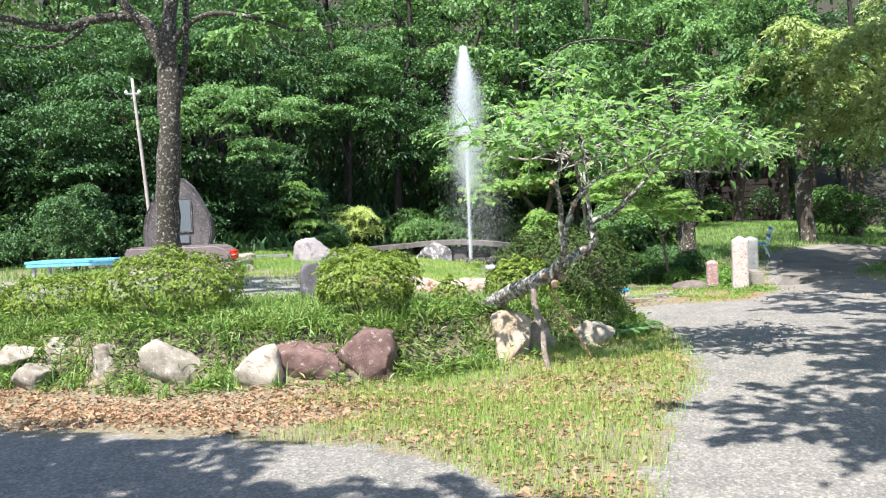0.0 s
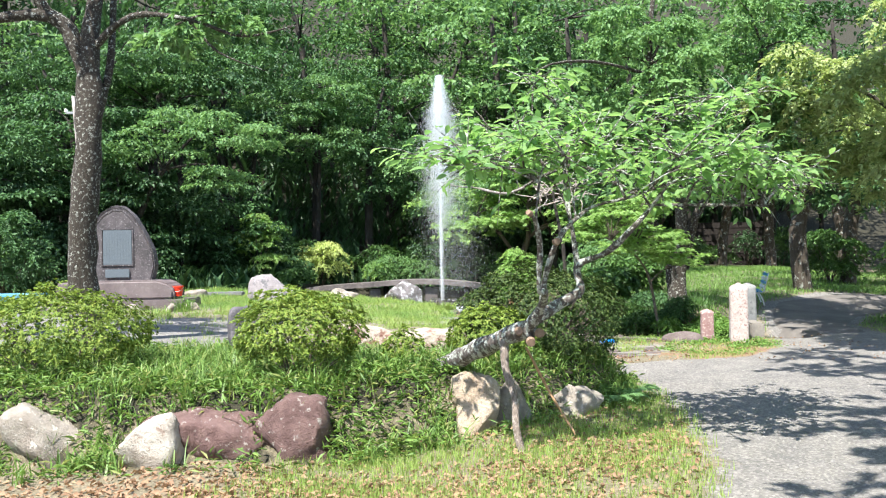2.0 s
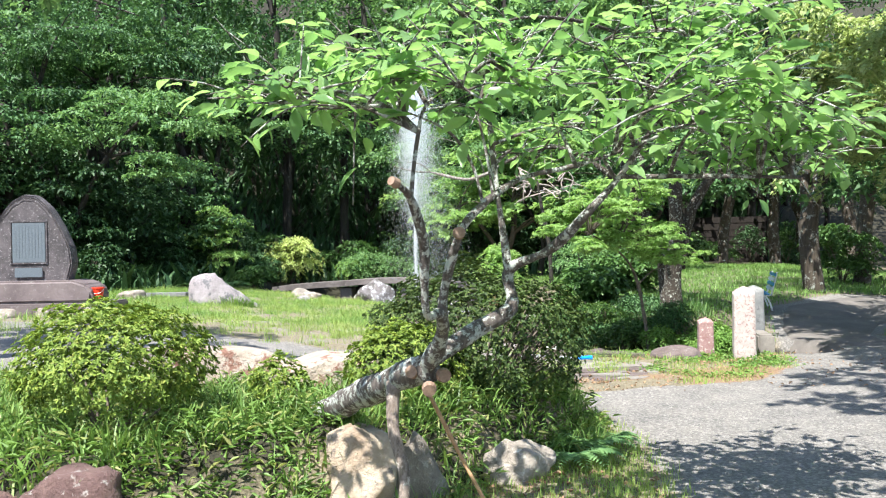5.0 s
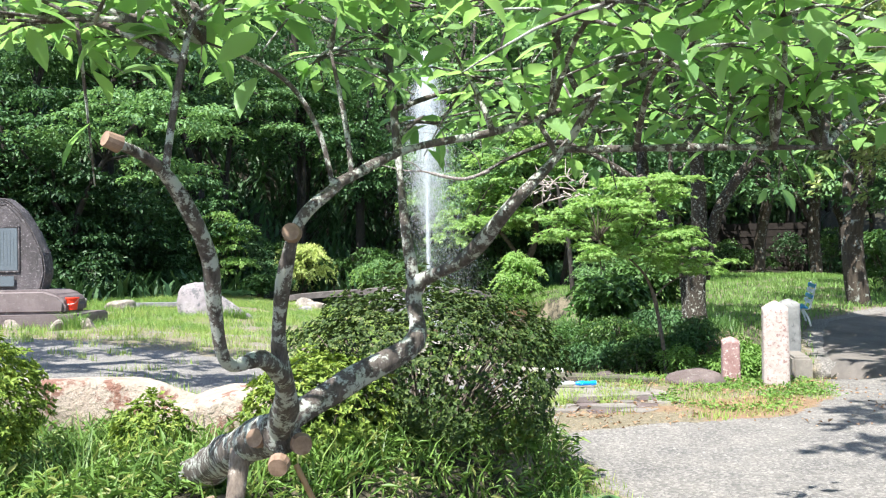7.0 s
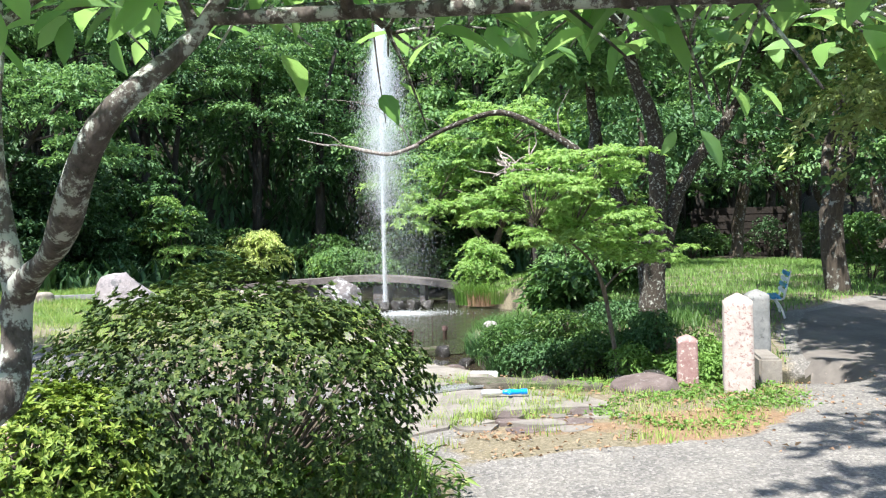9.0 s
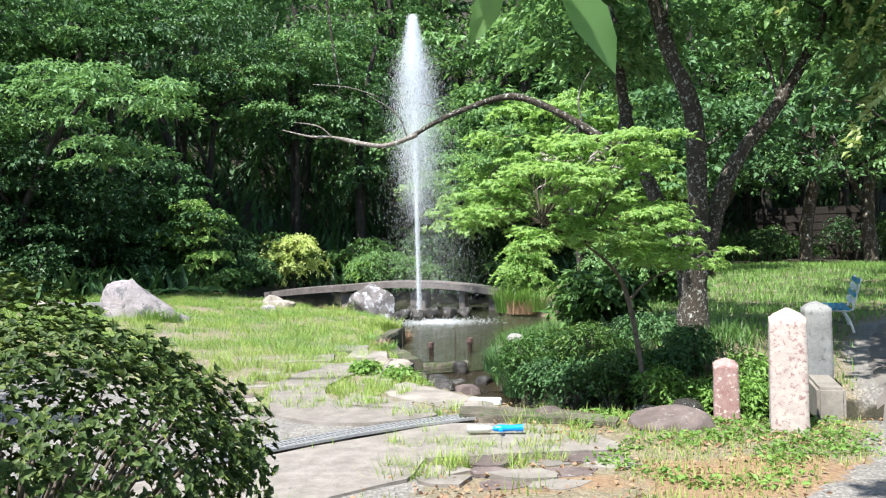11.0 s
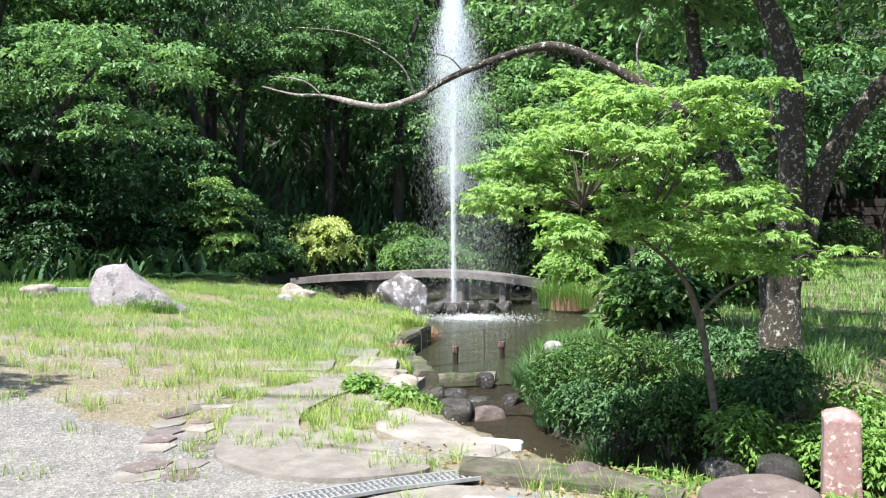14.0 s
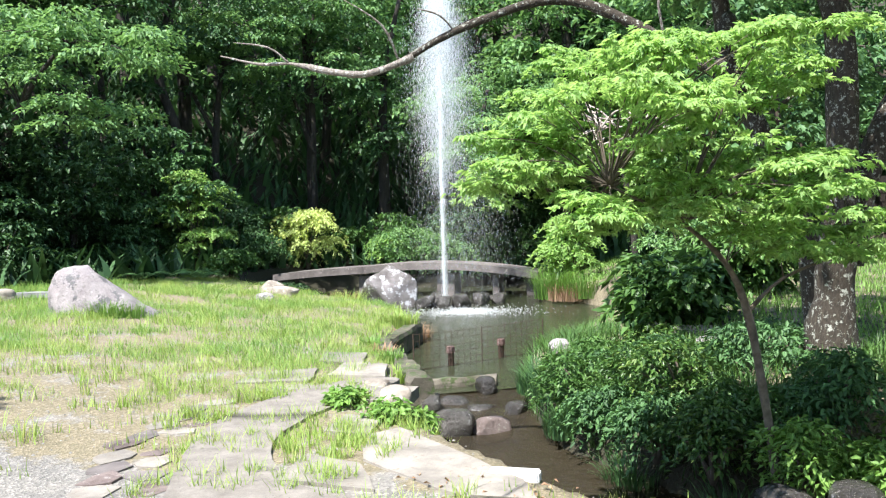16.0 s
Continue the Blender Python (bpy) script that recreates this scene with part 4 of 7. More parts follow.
for i, (x, y, z, a, b, c, m_, word) in enumerate([(2.32, 18.55, -0.36, 0.24, 0.18, 0.19, M_WETROCK, "smooth dark wet boulder in the stream"), (2.64, 18.62, -0.38, 0.19, 0.14, 0.13, M_BOULDER, "wet red-brown stone in the stream"), (2.1, 18.8, -0.38, 0.15, 0.12, 0.11, M_WETROCK, "small wet stone in the stream"),
        (2.5, 20.0, -0.26, 0.13, 0.12, 0.12, M_WETROCK, "grey wet stone at the outlet"), (2.2, 19.55, -0.36, 0.17, 0.14, 0.10, M_WETROCK, "flat wet stone in the stream"), (2.5, 19.35, -0.40, 0.16, 0.14, 0.11, M_WETROCK, "flat wet stone in the stream"), (2.85, 19.2, -0.36, 0.14, 0.12, 0.12, M_WETROCK, "dark wet stone at the bank"), (2.02, 19.3, -0.3, 0.15, 0.14, 0.13, M_WETROCK, "dark wet stone at the bank"),
        (1.92, 17.95, 0.02, 0.18, 0.16, 0.14, M_STONE, "round grey stone on the bank"), (1.6, 18.7, 0.0, 0.17, 0.13, 0.08, M_STONE, "flat grey stone on the bank"), (3.3, 20.5, 0.08, 0.13, 0.11, 0.1, M_ROCK_W, "small pale stone on the bank"), (4.6, 18.95, 0.30, 0.13, 0.11, 0.1, M_ROCK_W, "small pale stone under the tree"),
        (3.5, 15.35, -0.06, 0.28, 0.14, 0.15, M_BOULDER, "brown smooth boulder beside the stream"), (4.75, 15.8, -0.08, 0.18, 0.13, 0.14, M_WETROCK, "dark stone on the bank"), (4.45, 16.0, -0.16, 0.2, 0.12, 0.13, M_WETROCK, "dark stone on the bank")]):
    rock("bank_stone", pose(x, y, z, 0, 0, 35 * i), (a, b, c), m_, word, 140 + i, facets=5, square=2.6, detail=3, group="stones along the stream", category="stone")


# ---- concrete path, drain and paving ----
def slab(name, poly, z, th, material, label, seed=0, parent=None, step=0.35):
    """A worn paving slab with an uneven rim on the ground."""
    poly = [np.array(p, float) for p in poly]
    rim = []
    for a, b in zip(poly, poly[1:] + poly[:1]):
        n = max(1, int(np.hypot(*(b - a)) / step))
        for k in range(n):
            p = a + (b - a) * k / n
            rim.append(p + 0.03 * np.array([noise.noise(Vector((p[0] * 3, p[1] * 3, seed))), noise.noise(Vector((p[0] * 3, p[1] * 3, seed + 9)))]))
    bm = bmesh.new()
    top = [bm.verts.new((*p, z + 0.01 * noise.noise(Vector((*p, seed))))) for p in rim]
    c = sum(rim) / len(rim)
    low = [bm.verts.new((*(p + (p - c) * 0.01), z - th)) for p in rim]
    n = len(rim)
    bm.faces.new(top)
    for i in range(n):
        bm.faces.new((top[i], low[i], low[(i + 1) % n], top[(i + 1) % n]))
    bmesh.ops.triangulate(bm, faces=[f for f in bm.faces if len(f.verts) > 4])
    bmesh.ops.recalc_face_normals(bm, faces=bm.faces[:])
    return part(name, bm, material, parent, label)


def curved_path():
    left = [(1.1, 15.35), (0.95, 15.9), (0.68, 16.7), (0.62, 17.4), (0.8, 18.2), (1.1, 18.75), (1.5, 19.1)]
    right = [(1.85, 19.0), (1.5, 18.1), (1.3, 17.3), (1.25, 16.7), (1.55, 16.0), (1.85, 15.65), (2.5, 15.45)]
    line = left + right + [(2.6, 15.25), (1.9, 14.95)]
    for _ in range(2):
        line = [((1 - u) * a[0] + u * b[0], (1 - u) * a[1] + u * b[1]) for a, b in zip(line, line[1:] + line[:1]) for u in (0.25, 0.75)]
    return line


tagged(slab("path_concrete", curved_path(), 0.032, 0.12, M_CONCRETE, "", 1, step=0.2), "smooth worn concrete path curving to the pond", "path", kind="structure")
tagged(slab("path_apron", [(0.3, 12.9), (1.0, 13.52), (1.95, 14.47), (2.7, 15.02), (3.3, 15.0), (4.1, 14.5), (3.9, 14.1), (3.4, 14.05), (2.6, 13.9), (2.5, 13.4), (1.7, 12.6), (0.8, 12.3)], 0.022, 0.12, M_CONCRETE, "", 2, step=0.12), "cracked concrete apron beside the drain", "path", kind="structure")
for i, poly in enumerate([[(2.0, 16.3), (2.7, 15.6), (3.1, 15.55), (3.0, 15.9), (2.5, 16.6), (2.1, 17.1), (1.9, 16.9)], [(1.6, 15.85), (2.2, 15.7), (2.0, 16.2), (1.6, 16.4)], [(1.55, 17.0), (1.9, 16.9), (1.9, 17.4), (1.6, 17.5)],
                          [(1.0, 19.2), (1.6, 19.1), (1.5, 19.8), (1.0, 20.0)], [(0.7, 20.0), (1.2, 19.9), (1.1, 20.6), (0.6, 20.6)], [(1.6, 18.0), (1.95, 18.0), (2.0, 18.6), (1.65, 18.6)], [(0.2, 18.8), (0.9, 18.9), (0.8, 19.6), (0.2, 19.4)]]):
    tagged(slab("paving_slab", poly, 0.03, 0.1, M_PAVE, "", 20 + i, step=0.2), "flat irregular stone slab set in the grass", "slab", "flat slabs by the stream")
tagged(slab("stream_kerb", [(2.75, 15.5), (3.2, 15.45), (3.75, 15.25), (4.05, 14.95), (4.0, 14.75), (3.6, 14.95), (2.75, 15.15)], 0.07, 0.5, M_MOSSWALL, "", 33, step=0.2), "low curved concrete kerb above the stream", "kerb", kind="structure")
tagged(part("white_block", box(0.30, 0.1, 0.07, bevel=0.01), M_WHITE), "small clean white block on the stream bank", "block").matrix_basis = pose(2.95, 16.05, -0.03, 0, 0, -8)


def crazy_paving():
    rng = random.Random(5)
    pts = [(2.7, 13.65), (3.0, 13.6), (3.25, 13.5), (3.55, 13.6), (3.85, 13.75), (3.05, 13.85), (3.4, 13.85), (3.7, 13.95), (2.75, 13.4), (3.1, 13.35), (3.45, 13.3)]
    for i, (x, y) in enumerate(pts):
        n = 5 + i % 3
        r = rng.uniform(0.13, 0.23)
        poly = [(x + r * 1.15 * math.cos(2 * math.pi * k / n + i) * rng.uniform(0.55, 1.25), y + r * 0.72 * math.sin(2 * math.pi * k / n + i) * rng.uniform(0.8, 1.1)) for k in range(n)]
        tagged(slab("kerb_stone", poly, 0.004 + 0.008 * (i % 3), 0.15, (M_PAVE, M_BOULDER)[i % 2], "", 50 + i, step=0.07), "rough flat grey stone at the edge of the apron", "stone", "edging stones of the apron")
    # a double row of flat slabs follows the outer side of the curved path
    left = [(1.0, 15.0), (0.86, 15.4), (0.70, 15.9), (0.52, 16.4), (0.44, 16.9), (0.46, 17.4), (0.58, 18.0), (0.85, 18.6)]
    for i in range(15):
        u = i * (len(left) - 1) / 14
        k = min(int(u), len(left) - 2)
        for j in range(2):
            x = left[k][0] + (left[k + 1][0] - left[k][0]) * (u - k) + (0.02 if j else -0.22) + rng.uniform(-0.03, 0.03)
            y = left[k][1] + (left[k + 1][1] - left[k][1]) * (u - k) + rng.uniform(-0.03, 0.03) + 0.1 * j
            turn = rng.uniform(0, 1)
            poly = [(x + rng.uniform(0.09, 0.19) * math.cos(2 * math.pi * (q + turn) / 6), y + rng.uniform(0.09, 0.2) * math.sin(2 * math.pi * (q + turn) / 6)) for q in range(6)]
            tagged(slab("path_edge_stone", poly, float(tz(x, y)) + rng.uniform(-0.002, 0.01), 0.15, (M_PAVE, M_BOULDER, M_BRIDGE)[(i + j) % 3], "", 700 + 2 * i + j, step=0.07), "flat irregular grey stone edging the concrete path", "stone", "edging stones of the path")


crazy_paving()


def drain():
    line = [Vector(p) for p in ((0.2, 12.95, 0.038), (0.95, 13.68, 0.038), (1.5, 14.22, 0.038), (1.95, 14.62, 0.038), (2.4, 14.95, 0.038), (2.85, 15.2, 0.038))]
    th = thing("drain_grating", Matrix.Translation(line[0]), "narrow grey metal drain grating set in the concrete", "drain")
    o = line[0]
    for a, b in zip(line, line[1:]):
        d = b - a
        ang = math.atan2(d.y, d.x)
        turn = Matrix.Translation((a + b) / 2 - o) @ Matrix.Rotation(ang, 4, "Z")
        L = d.length
        for s in (-0.085, 0, 0.085):
            ob = part("rail", box(L - 0.004, 0.014 if s else 0.006, 0.022, 0, s, -0.01, 0), M_METAL, th)
            ob.matrix_basis = turn
        n = int(L / 0.035)
        verts, faces = [], []
        for k in range(n):
            x = -L / 2 + (k + 0.5) * L / n
            q = len(verts)
            for dx in (-0.006, 0.006):
                for dy in (-0.08, 0.08):
                    for z in (-0.006, 0.008):
                        verts.append((x + dx, dy, z))
            faces += [(q + 1, q + 5, q + 7, q + 3), (q, q + 1, q + 3, q + 2), (q + 4, q + 6, q + 7, q + 5)]
        ob = part("grate_infill", mesh("grate_infill", verts, faces, M_METAL), None, th)
        ob["kind"] = "stuff"
        ob.matrix_basis = turn
        ob = part("channel", box(L, 0.16, 0.008, 0, 0, -0.016, 0), M_RUST, th)
        ob.matrix_basis = turn


drain()


def water_gun():
    th = thing("toy_water_gun", pose(3.05, 14.6, 0.068, 0, 0, 3) @ Matrix.Scale(0.82, 4), "blue toy water gun with clear bottle on the slab", "toy")
    v, f = tube([(-0.25, 0, 0), (-0.23, 0, 0), (-0.06, 0, 0), (-0.02, 0, 0), (0.0, 0, 0)], [0.02, 0.038, 0.038, 0.02, 0.014], 14)
    part("bottle", mesh("bottle", v, f, M_CLEAR, True), None, th, "clear ribbed plastic bottle")
    v, f = tube([(-0.01, 0, 0), (0.06, 0, 0.0), (0.12, 0, 0), (0.2, 0, 0), (0.21, 0, 0)], [0.02, 0.035, 0.03, 0.026, 0.03], 14)
    part("body", mesh("body", v, f, M_BLUE_P, True), None, th)
    part("grip", box(0.035, 0.1, 0.03, 0.06, -0.06, -0.015, 0.008), M_BLUE_P, th)
    v, f = tube([(0.2, 0, 0), (0.27, 0, 0)], [0.033, 0.033], 14, sub=1)
    part("cap", mesh("cap", v, f, M_BLUE_P), None, th, "darker blue pump cap")


water_gun()

tagged(slab("bank_slab", [(4.4, 19.75), (5.3, 19.65), (5.35, 20.0), (4.45, 20.1)], 0.36, 0.2, M_PAVE, "", 91, step=0.15), "grey flat stone slab lying on the grassy bank", "slab")


def asphalt():
    ys = np.arange(15.7, 22.6, 0.15)
    verts, faces = [], []
    n = 14
    for y0 in ys:
        lo = np.interp(y0, [15.7, 16.0, 18.0, 20.0, 22.0, 22.6], [6.5, 6.5, 7.2, 8.1, 10.5, 11.5])
        hi = np.interp(y0, [15.7, 17, 18.5, 19.5, 20.5, 22.6], [7.9, 8.2, 9.2, 11.3, 14, 24])
        for k in range(n + 1):
            x = lo + (hi - lo) * k / n
            y = y0 + (0.12 * noise.noise(Vector((x * 2.5, 3, 0))) if y0 < 15.8 else 0)
            x += 0.1 * noise.noise(Vector((y * 2, k, 5))) if k in (0, n) else 0
            verts.append((x, y, float(tz(x, y)) + 0.035 - (0.05 if y0 < 15.75 or k in (0, n) else 0)))
    for i in range(len(ys) - 1):
        for k in range(n):
            a = i * (n + 1) + k
            faces.append((a, a + 1, a + n + 2, a + n + 1))
    tagged(part("road_asphalt", mesh("road_asphalt", verts, faces, M_ASPHALT, True)), "old brown-grey asphalt road with a broken edge", "road", kind="structure")


asphalt()


# ---- azalea bushes ----
def bush(name, x, y, z, rx, ry, h, n, material, label, seed, leaf=0.029, ratio=0.42, skirt=0.14, group="", category="bush", twigs=14, lean=0.0, bare=0.0, undercut=0.55):
    """A clipped shrub: a lumpy dome of small leaves over bare stems."""
    rng = np.random.default_rng(seed)
    th = thing(name, pose(x, y, z), label, category, group)
    k = 7
    nc = n // k
    v = unit(rng.normal(0, 1, (nc, 3)))
    v[:, 2] = np.abs(v[:, 2]) * 1.15 - skirt
    v = unit(v)
    lump = 1 + 0.05 * np.sin(v[:, 0] * 2.6 + seed * 3) * np.cos(v[:, 1] * 2.9 + seed) + 0.10 * np.sin(v[:, 0] * 5 + seed) * np.sin(v[:, 1] * 4.3 + seed * 2) + 0.06 * np.sin(v[:, 0] * 11 + v[:, 2] * 9) + 0.05 * np.sin(v[:, 1] * 17 + v[:, 2] * 13)
    r = lump * (1 - rng.exponential(0.085, nc))
    pos = v * r[:, None] * np.array([rx, ry, h * 0.62]) + np.array([0, 0, h * 0.40])
    pos[:, :2] *= (1 - undercut * (np.clip(0.5 - pos[:, 2] / h, 0, 1) / 0.5) ** 0.8)[:, None]
    pos[:, 0] += lean * pos[:, 2]
    # thin foliage low on the shaded side
    keep = rng.uniform(0, 1, nc) > bare * np.clip((pos[:, 0] / rx + 0.1) * 1.5, 0, 1) * np.clip((0.62 - pos[:, 2] / h) * 4, 0, 1)
    pos, v = pos[keep], v[keep]
    nc = len(pos)
    # a rosette of leaves at each shoot's tip
    axis = np.repeat(unit(v + np.array([0, 0, 0.5]) + rng.normal(0, 0.3, (nc, 3))), k, 0)
    spin = unit(np.cross(axis, rng.normal(0, 1, (nc * k, 3))))
    way = spin + axis * rng.uniform(0.2, 0.9, (nc * k, 1))
    P0 = np.repeat(pos, k, 0)
    L = leaf * rng.uniform(0.7, 1.4, nc * k)
    vv, ff = leaves(P0, way, axis + rng.normal(0, 0.15, (nc * k, 3)), L, L * ratio)
    part("crown", mesh("crown", vv, ff, material), None, th)
    sets = []
    for k in range(twigs):
        a = rng.uniform(0, 2 * np.pi)
        e = np.array([math.cos(a) * rx, math.sin(a) * ry]) * rng.uniform(0.5, 0.85)
        zt = h * rng.uniform(0.25, 0.75)
        sets.append(tube([(e[0] * 0.15, e[1] * 0.15, -0.05), (e[0] * 0.5, e[1] * 0.5, zt * 0.5), (e[0], e[1], zt)], [0.014, 0.009, 0.004], 5, sub=2))
    v2, f2 = join(*sets)
    part("stem_work", mesh("stem_work", v2, f2, M_TWIG, True), None, th)["kind"] = "stuff"
    return th


AZ = "rounded clipped azalea bush with small yellow-green leaves"
bush("azalea_bush", -3.2, 9.75, 0.28, 0.90, 0.75, 0.92, 24000, M_AZALEA, AZ, 1, group="azaleas in the bed")
bush("azalea_bush", -4.75, 10.2, 0.28, 0.68, 0.6, 0.66, 14000, M_AZALEA, AZ, 2, group="azaleas in the bed")
bush("azalea_bush", -6.1, 10.4, 0.28, 0.7, 0.6, 0.64, 12000, M_AZALEA, AZ, 3, group="azaleas in the bed")
bush("azalea_bush", -0.85, 9.35, 0.30, 0.62, 0.58, 0.86, 21000, M_AZALEA, AZ, 4, group="azaleas in the bed")
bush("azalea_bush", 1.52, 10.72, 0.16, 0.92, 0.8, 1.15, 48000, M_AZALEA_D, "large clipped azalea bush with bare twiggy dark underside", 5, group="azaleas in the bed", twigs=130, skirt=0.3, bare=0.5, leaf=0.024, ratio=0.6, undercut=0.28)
bush("azalea_bush", 0.95, 10.1, 0.25, 0.45, 0.42, 0.7, 10000, M_AZALEA, AZ, 6, group="azaleas in the bed")
bush("azalea_bush", 0.1, 9.9, 0.32, 0.22, 0.2, 0.42, 2500, M_AZALEA, "small young azalea in the bed", 7, group="azaleas in the bed", twigs=6)


# ---- cherry tree ----
def cherry():
    th = thing("cherry_tree", pose(0, 0, 0), "leaning old pruned cherry tree with lichened bark and fresh green leaves", "tree")
    rng = np.random.default_rng(11)
    P = {"trunk": ([(0.38, 9.55, 0.38), (0.62, 9.22, 0.55), (0.90, 8.65, 0.76), (1.12, 8.35, 0.88)], [0.10, 0.10, 0.095, 0.085]),
         "stem": ([(1.10, 8.38, 0.86), (1.17, 8.2, 1.0), (1.19, 8.05, 1.12)], [0.07, 0.066, 0.056]),
         "limb_a": ([(1.19, 8.07, 1.10), (1.17, 7.86, 1.19), (1.11, 7.70, 1.20), (1.10, 7.62, 1.36), (1.10, 7.56, 1.51), (1.05, 7.4, 1.69), (0.99, 7.26, 1.745)], [0.045, 0.042, 0.036, 0.033, 0.031, 0.028, 0.022]),
         "limb_b": ([(1.19, 8.05, 1.10), (1.19, 7.99, 1.26), (1.27, 7.86, 1.56), (1.38, 7.9, 1.69), (1.43, 7.94, 1.73), (1.60, 8.1, 1.83), (1.9, 8.2, 1.9), (2.2, 8.2, 2.0), (2.5, 8.2, 2.12)], [0.045, 0.04, 0.034, 0.03, 0.027, 0.022, 0.018, 0.014, 0.008]),
         "limb_c": ([(1.10, 8.38, 0.88), (1.34, 8.5, 1.03), (1.58, 8.61, 1.16), (1.58, 8.68, 1.36), (1.77, 8.45, 1.47), (1.94, 8.25, 1.66), (2.11, 8.28, 1.84), (2.28, 8.2, 2.1), (2.5, 8.1, 2.4)], [0.075, 0.068, 0.062, 0.05, 0.04, 0.035, 0.03, 0.022, 0.010]),
         "limb_d": ([(1.58, 8.68, 1.34), (1.54, 8.68, 1.65), (1.51, 8.75, 1.99), (1.47, 8.75, 2.4), (1.4, 8.6, 2.75)], [0.04, 0.032, 0.026, 0.02, 0.008]),
         "limb_e": ([(2.11, 8.28, 1.84), (2.55, 8.2, 1.83), (2.97, 8.11, 1.81)], [0.022, 0.02, 0.013]),
         "limb_i": ([(2.95, 8.11, 1.81), (3.0, 8.5, 1.9), (3.1, 8.9, 1.88), (3.22, 9.25, 1.775)], [0.010, 0.008, 0.006, 0.004]),
         "limb_f": ([(1.05, 7.4, 1.69), (1.08, 7.43, 1.93), (1.13, 7.45, 2.09), (1.32, 7.55, 2.22)], [0.018, 0.015, 0.012, 0.006]),
         "limb_g": ([(1.38, 7.9, 1.69), (1.33, 7.9, 1.88), (1.22, 7.88, 2.03), (1.0, 7.8, 2.12)], [0.016, 0.013, 0.010, 0.006]),
         "limb_h": ([(1.43, 7.94, 1.73), (1.41, 7.95, 1.9), (1.36, 7.97, 2.15)], [0.014, 0.012, 0.006])}
    for k, (pts, rad) in P.items():
        v, f = tube(pts, [q * (0.85 if k == 'trunk' else 0.62) for q in rad], 12, 0.4, len(k), 6)
        part("trunk" if k == "trunk" else "limb", mesh(k, v, f, M_CHERRYBARK, True), None, th)
    for (x, y, z, d, r) in [(0.98, 7.24, 1.75, (-0.5, -0.6, 0.25), 0.018), (1.265, 7.825, 1.56, (0.05, -1, 0.1), 0.026), (1.03, 8.33, 0.86, (-0.3, -1, 0.2), 0.032), (1.20, 8.30, 0.84, (0.3, -1, 0), 0.034), (1.12, 8.28, 0.77, (0, -1, -0.3), 0.034)]:
        dv = Vector(d).normalized()
        v, f = tube([Vector((x, y, z)) - dv * 0.03, Vector((x, y, z)) + dv * 0.006], [r * 1.15, r], 12, sub=1)
        part("pruning_cut", mesh("pruning_cut", v, f, M_CUT), None, th, "round pale sawn branch end")
    # twigs with leaves
    starts = []
    for k in ("limb_b", "limb_c", "limb_d", "limb_e", "limb_f", "limb_g", "limb_h"):
        pts = [Vector(p) for p in P[k][0]]
        for i in range(len(pts) - 1):
            if pts[i].z > 1.55:
                for u in (0.2, 0.55, 0.9):
                    starts.append(pts[i].lerp(pts[i + 1], u))
    tw, lp, lw, ln = [], [], [], []
    ends = [(0.99, 7.95, 2.3), (0.4, 8.4, 2.2), (0.2, 8.5, 2.25), (0.75, 8.5, 2.5), (1.0, 8.2, 2.25), (1.2, 8.7, 2.9), (1.1, 8.5, 2.6), (1.6, 8.3, 2.3), (1.4, 8.0, 2.15), (1.8, 8.2, 2.25), (2.1, 8.4, 2.35), (2.5, 8.4, 2.35), (2.9, 8.6, 2.3),
            (3.2, 8.8, 2.2), (3.4, 9.0, 2.15), (3.0, 8.8, 2.6), (3.25, 8.9, 2.85), (2.7, 8.7, 2.75), (2.4, 8.6, 2.6), (2.0, 8.6, 2.55), (1.7, 8.7, 2.6), (1.35, 8.8, 3.0), (1.9, 9.2, 2.5), (2.4, 9.2, 2.4), (2.8, 9.3, 2.3), (3.2, 9.4, 2.1),
            (0.6, 8.9, 2.4), (1.0, 9.2, 2.5), (1.5, 9.5, 2.6), (2.3, 8.0, 2.2), (2.7, 8.2, 2.25), (0.5, 8.0, 2.2), (0.8, 8.7, 2.2), (3.35, 9.2, 2.5), (2.95, 9.0, 2.1), (1.25, 9.3, 2.3), (1.9, 8.9, 2.15), (2.55, 8.95, 2.2), (0.3, 8.7, 2.35), (2.2, 9.4, 2.2)]
    moved = []
    for x, y, z in ends:
        s = (y - 0.6 - 2.84) / (y - 2.84)
        moved.append((0.67 + (x - 0.67) * s, y - 0.6, 1.52 + (z - 1.49) * s))
    ends = moved + [(0.75, 7.4, 2.06), (0.5, 7.5, 2.1), (1.5, 7.6, 2.2), (2.3, 7.5, 2.0), (2.7, 7.9, 2.05), (2.9, 8.3, 2.0), (2.6, 7.6, 2.1), (2.9, 7.8, 2.15), (3.1, 8.2, 2.1), (2.5, 7.2, 2.15), (2.1, 7.2, 2.05), (3.15, 8.6, 2.1), (2.2, 8.6, 2.02), (2.6, 8.7, 2.0), (2.9, 8.9, 2.02), (3.3, 9.0, 2.0), (3.6, 9.1, 2.02), (3.1, 9.4, 2.06), (2.4, 9.2, 2.02), (1.7, 8.9, 2.02), (2.0, 8.4, 1.98), (3.5, 8.6, 2.06)]
    starts += [Vector(e) for e in ends]
    line_pts = []
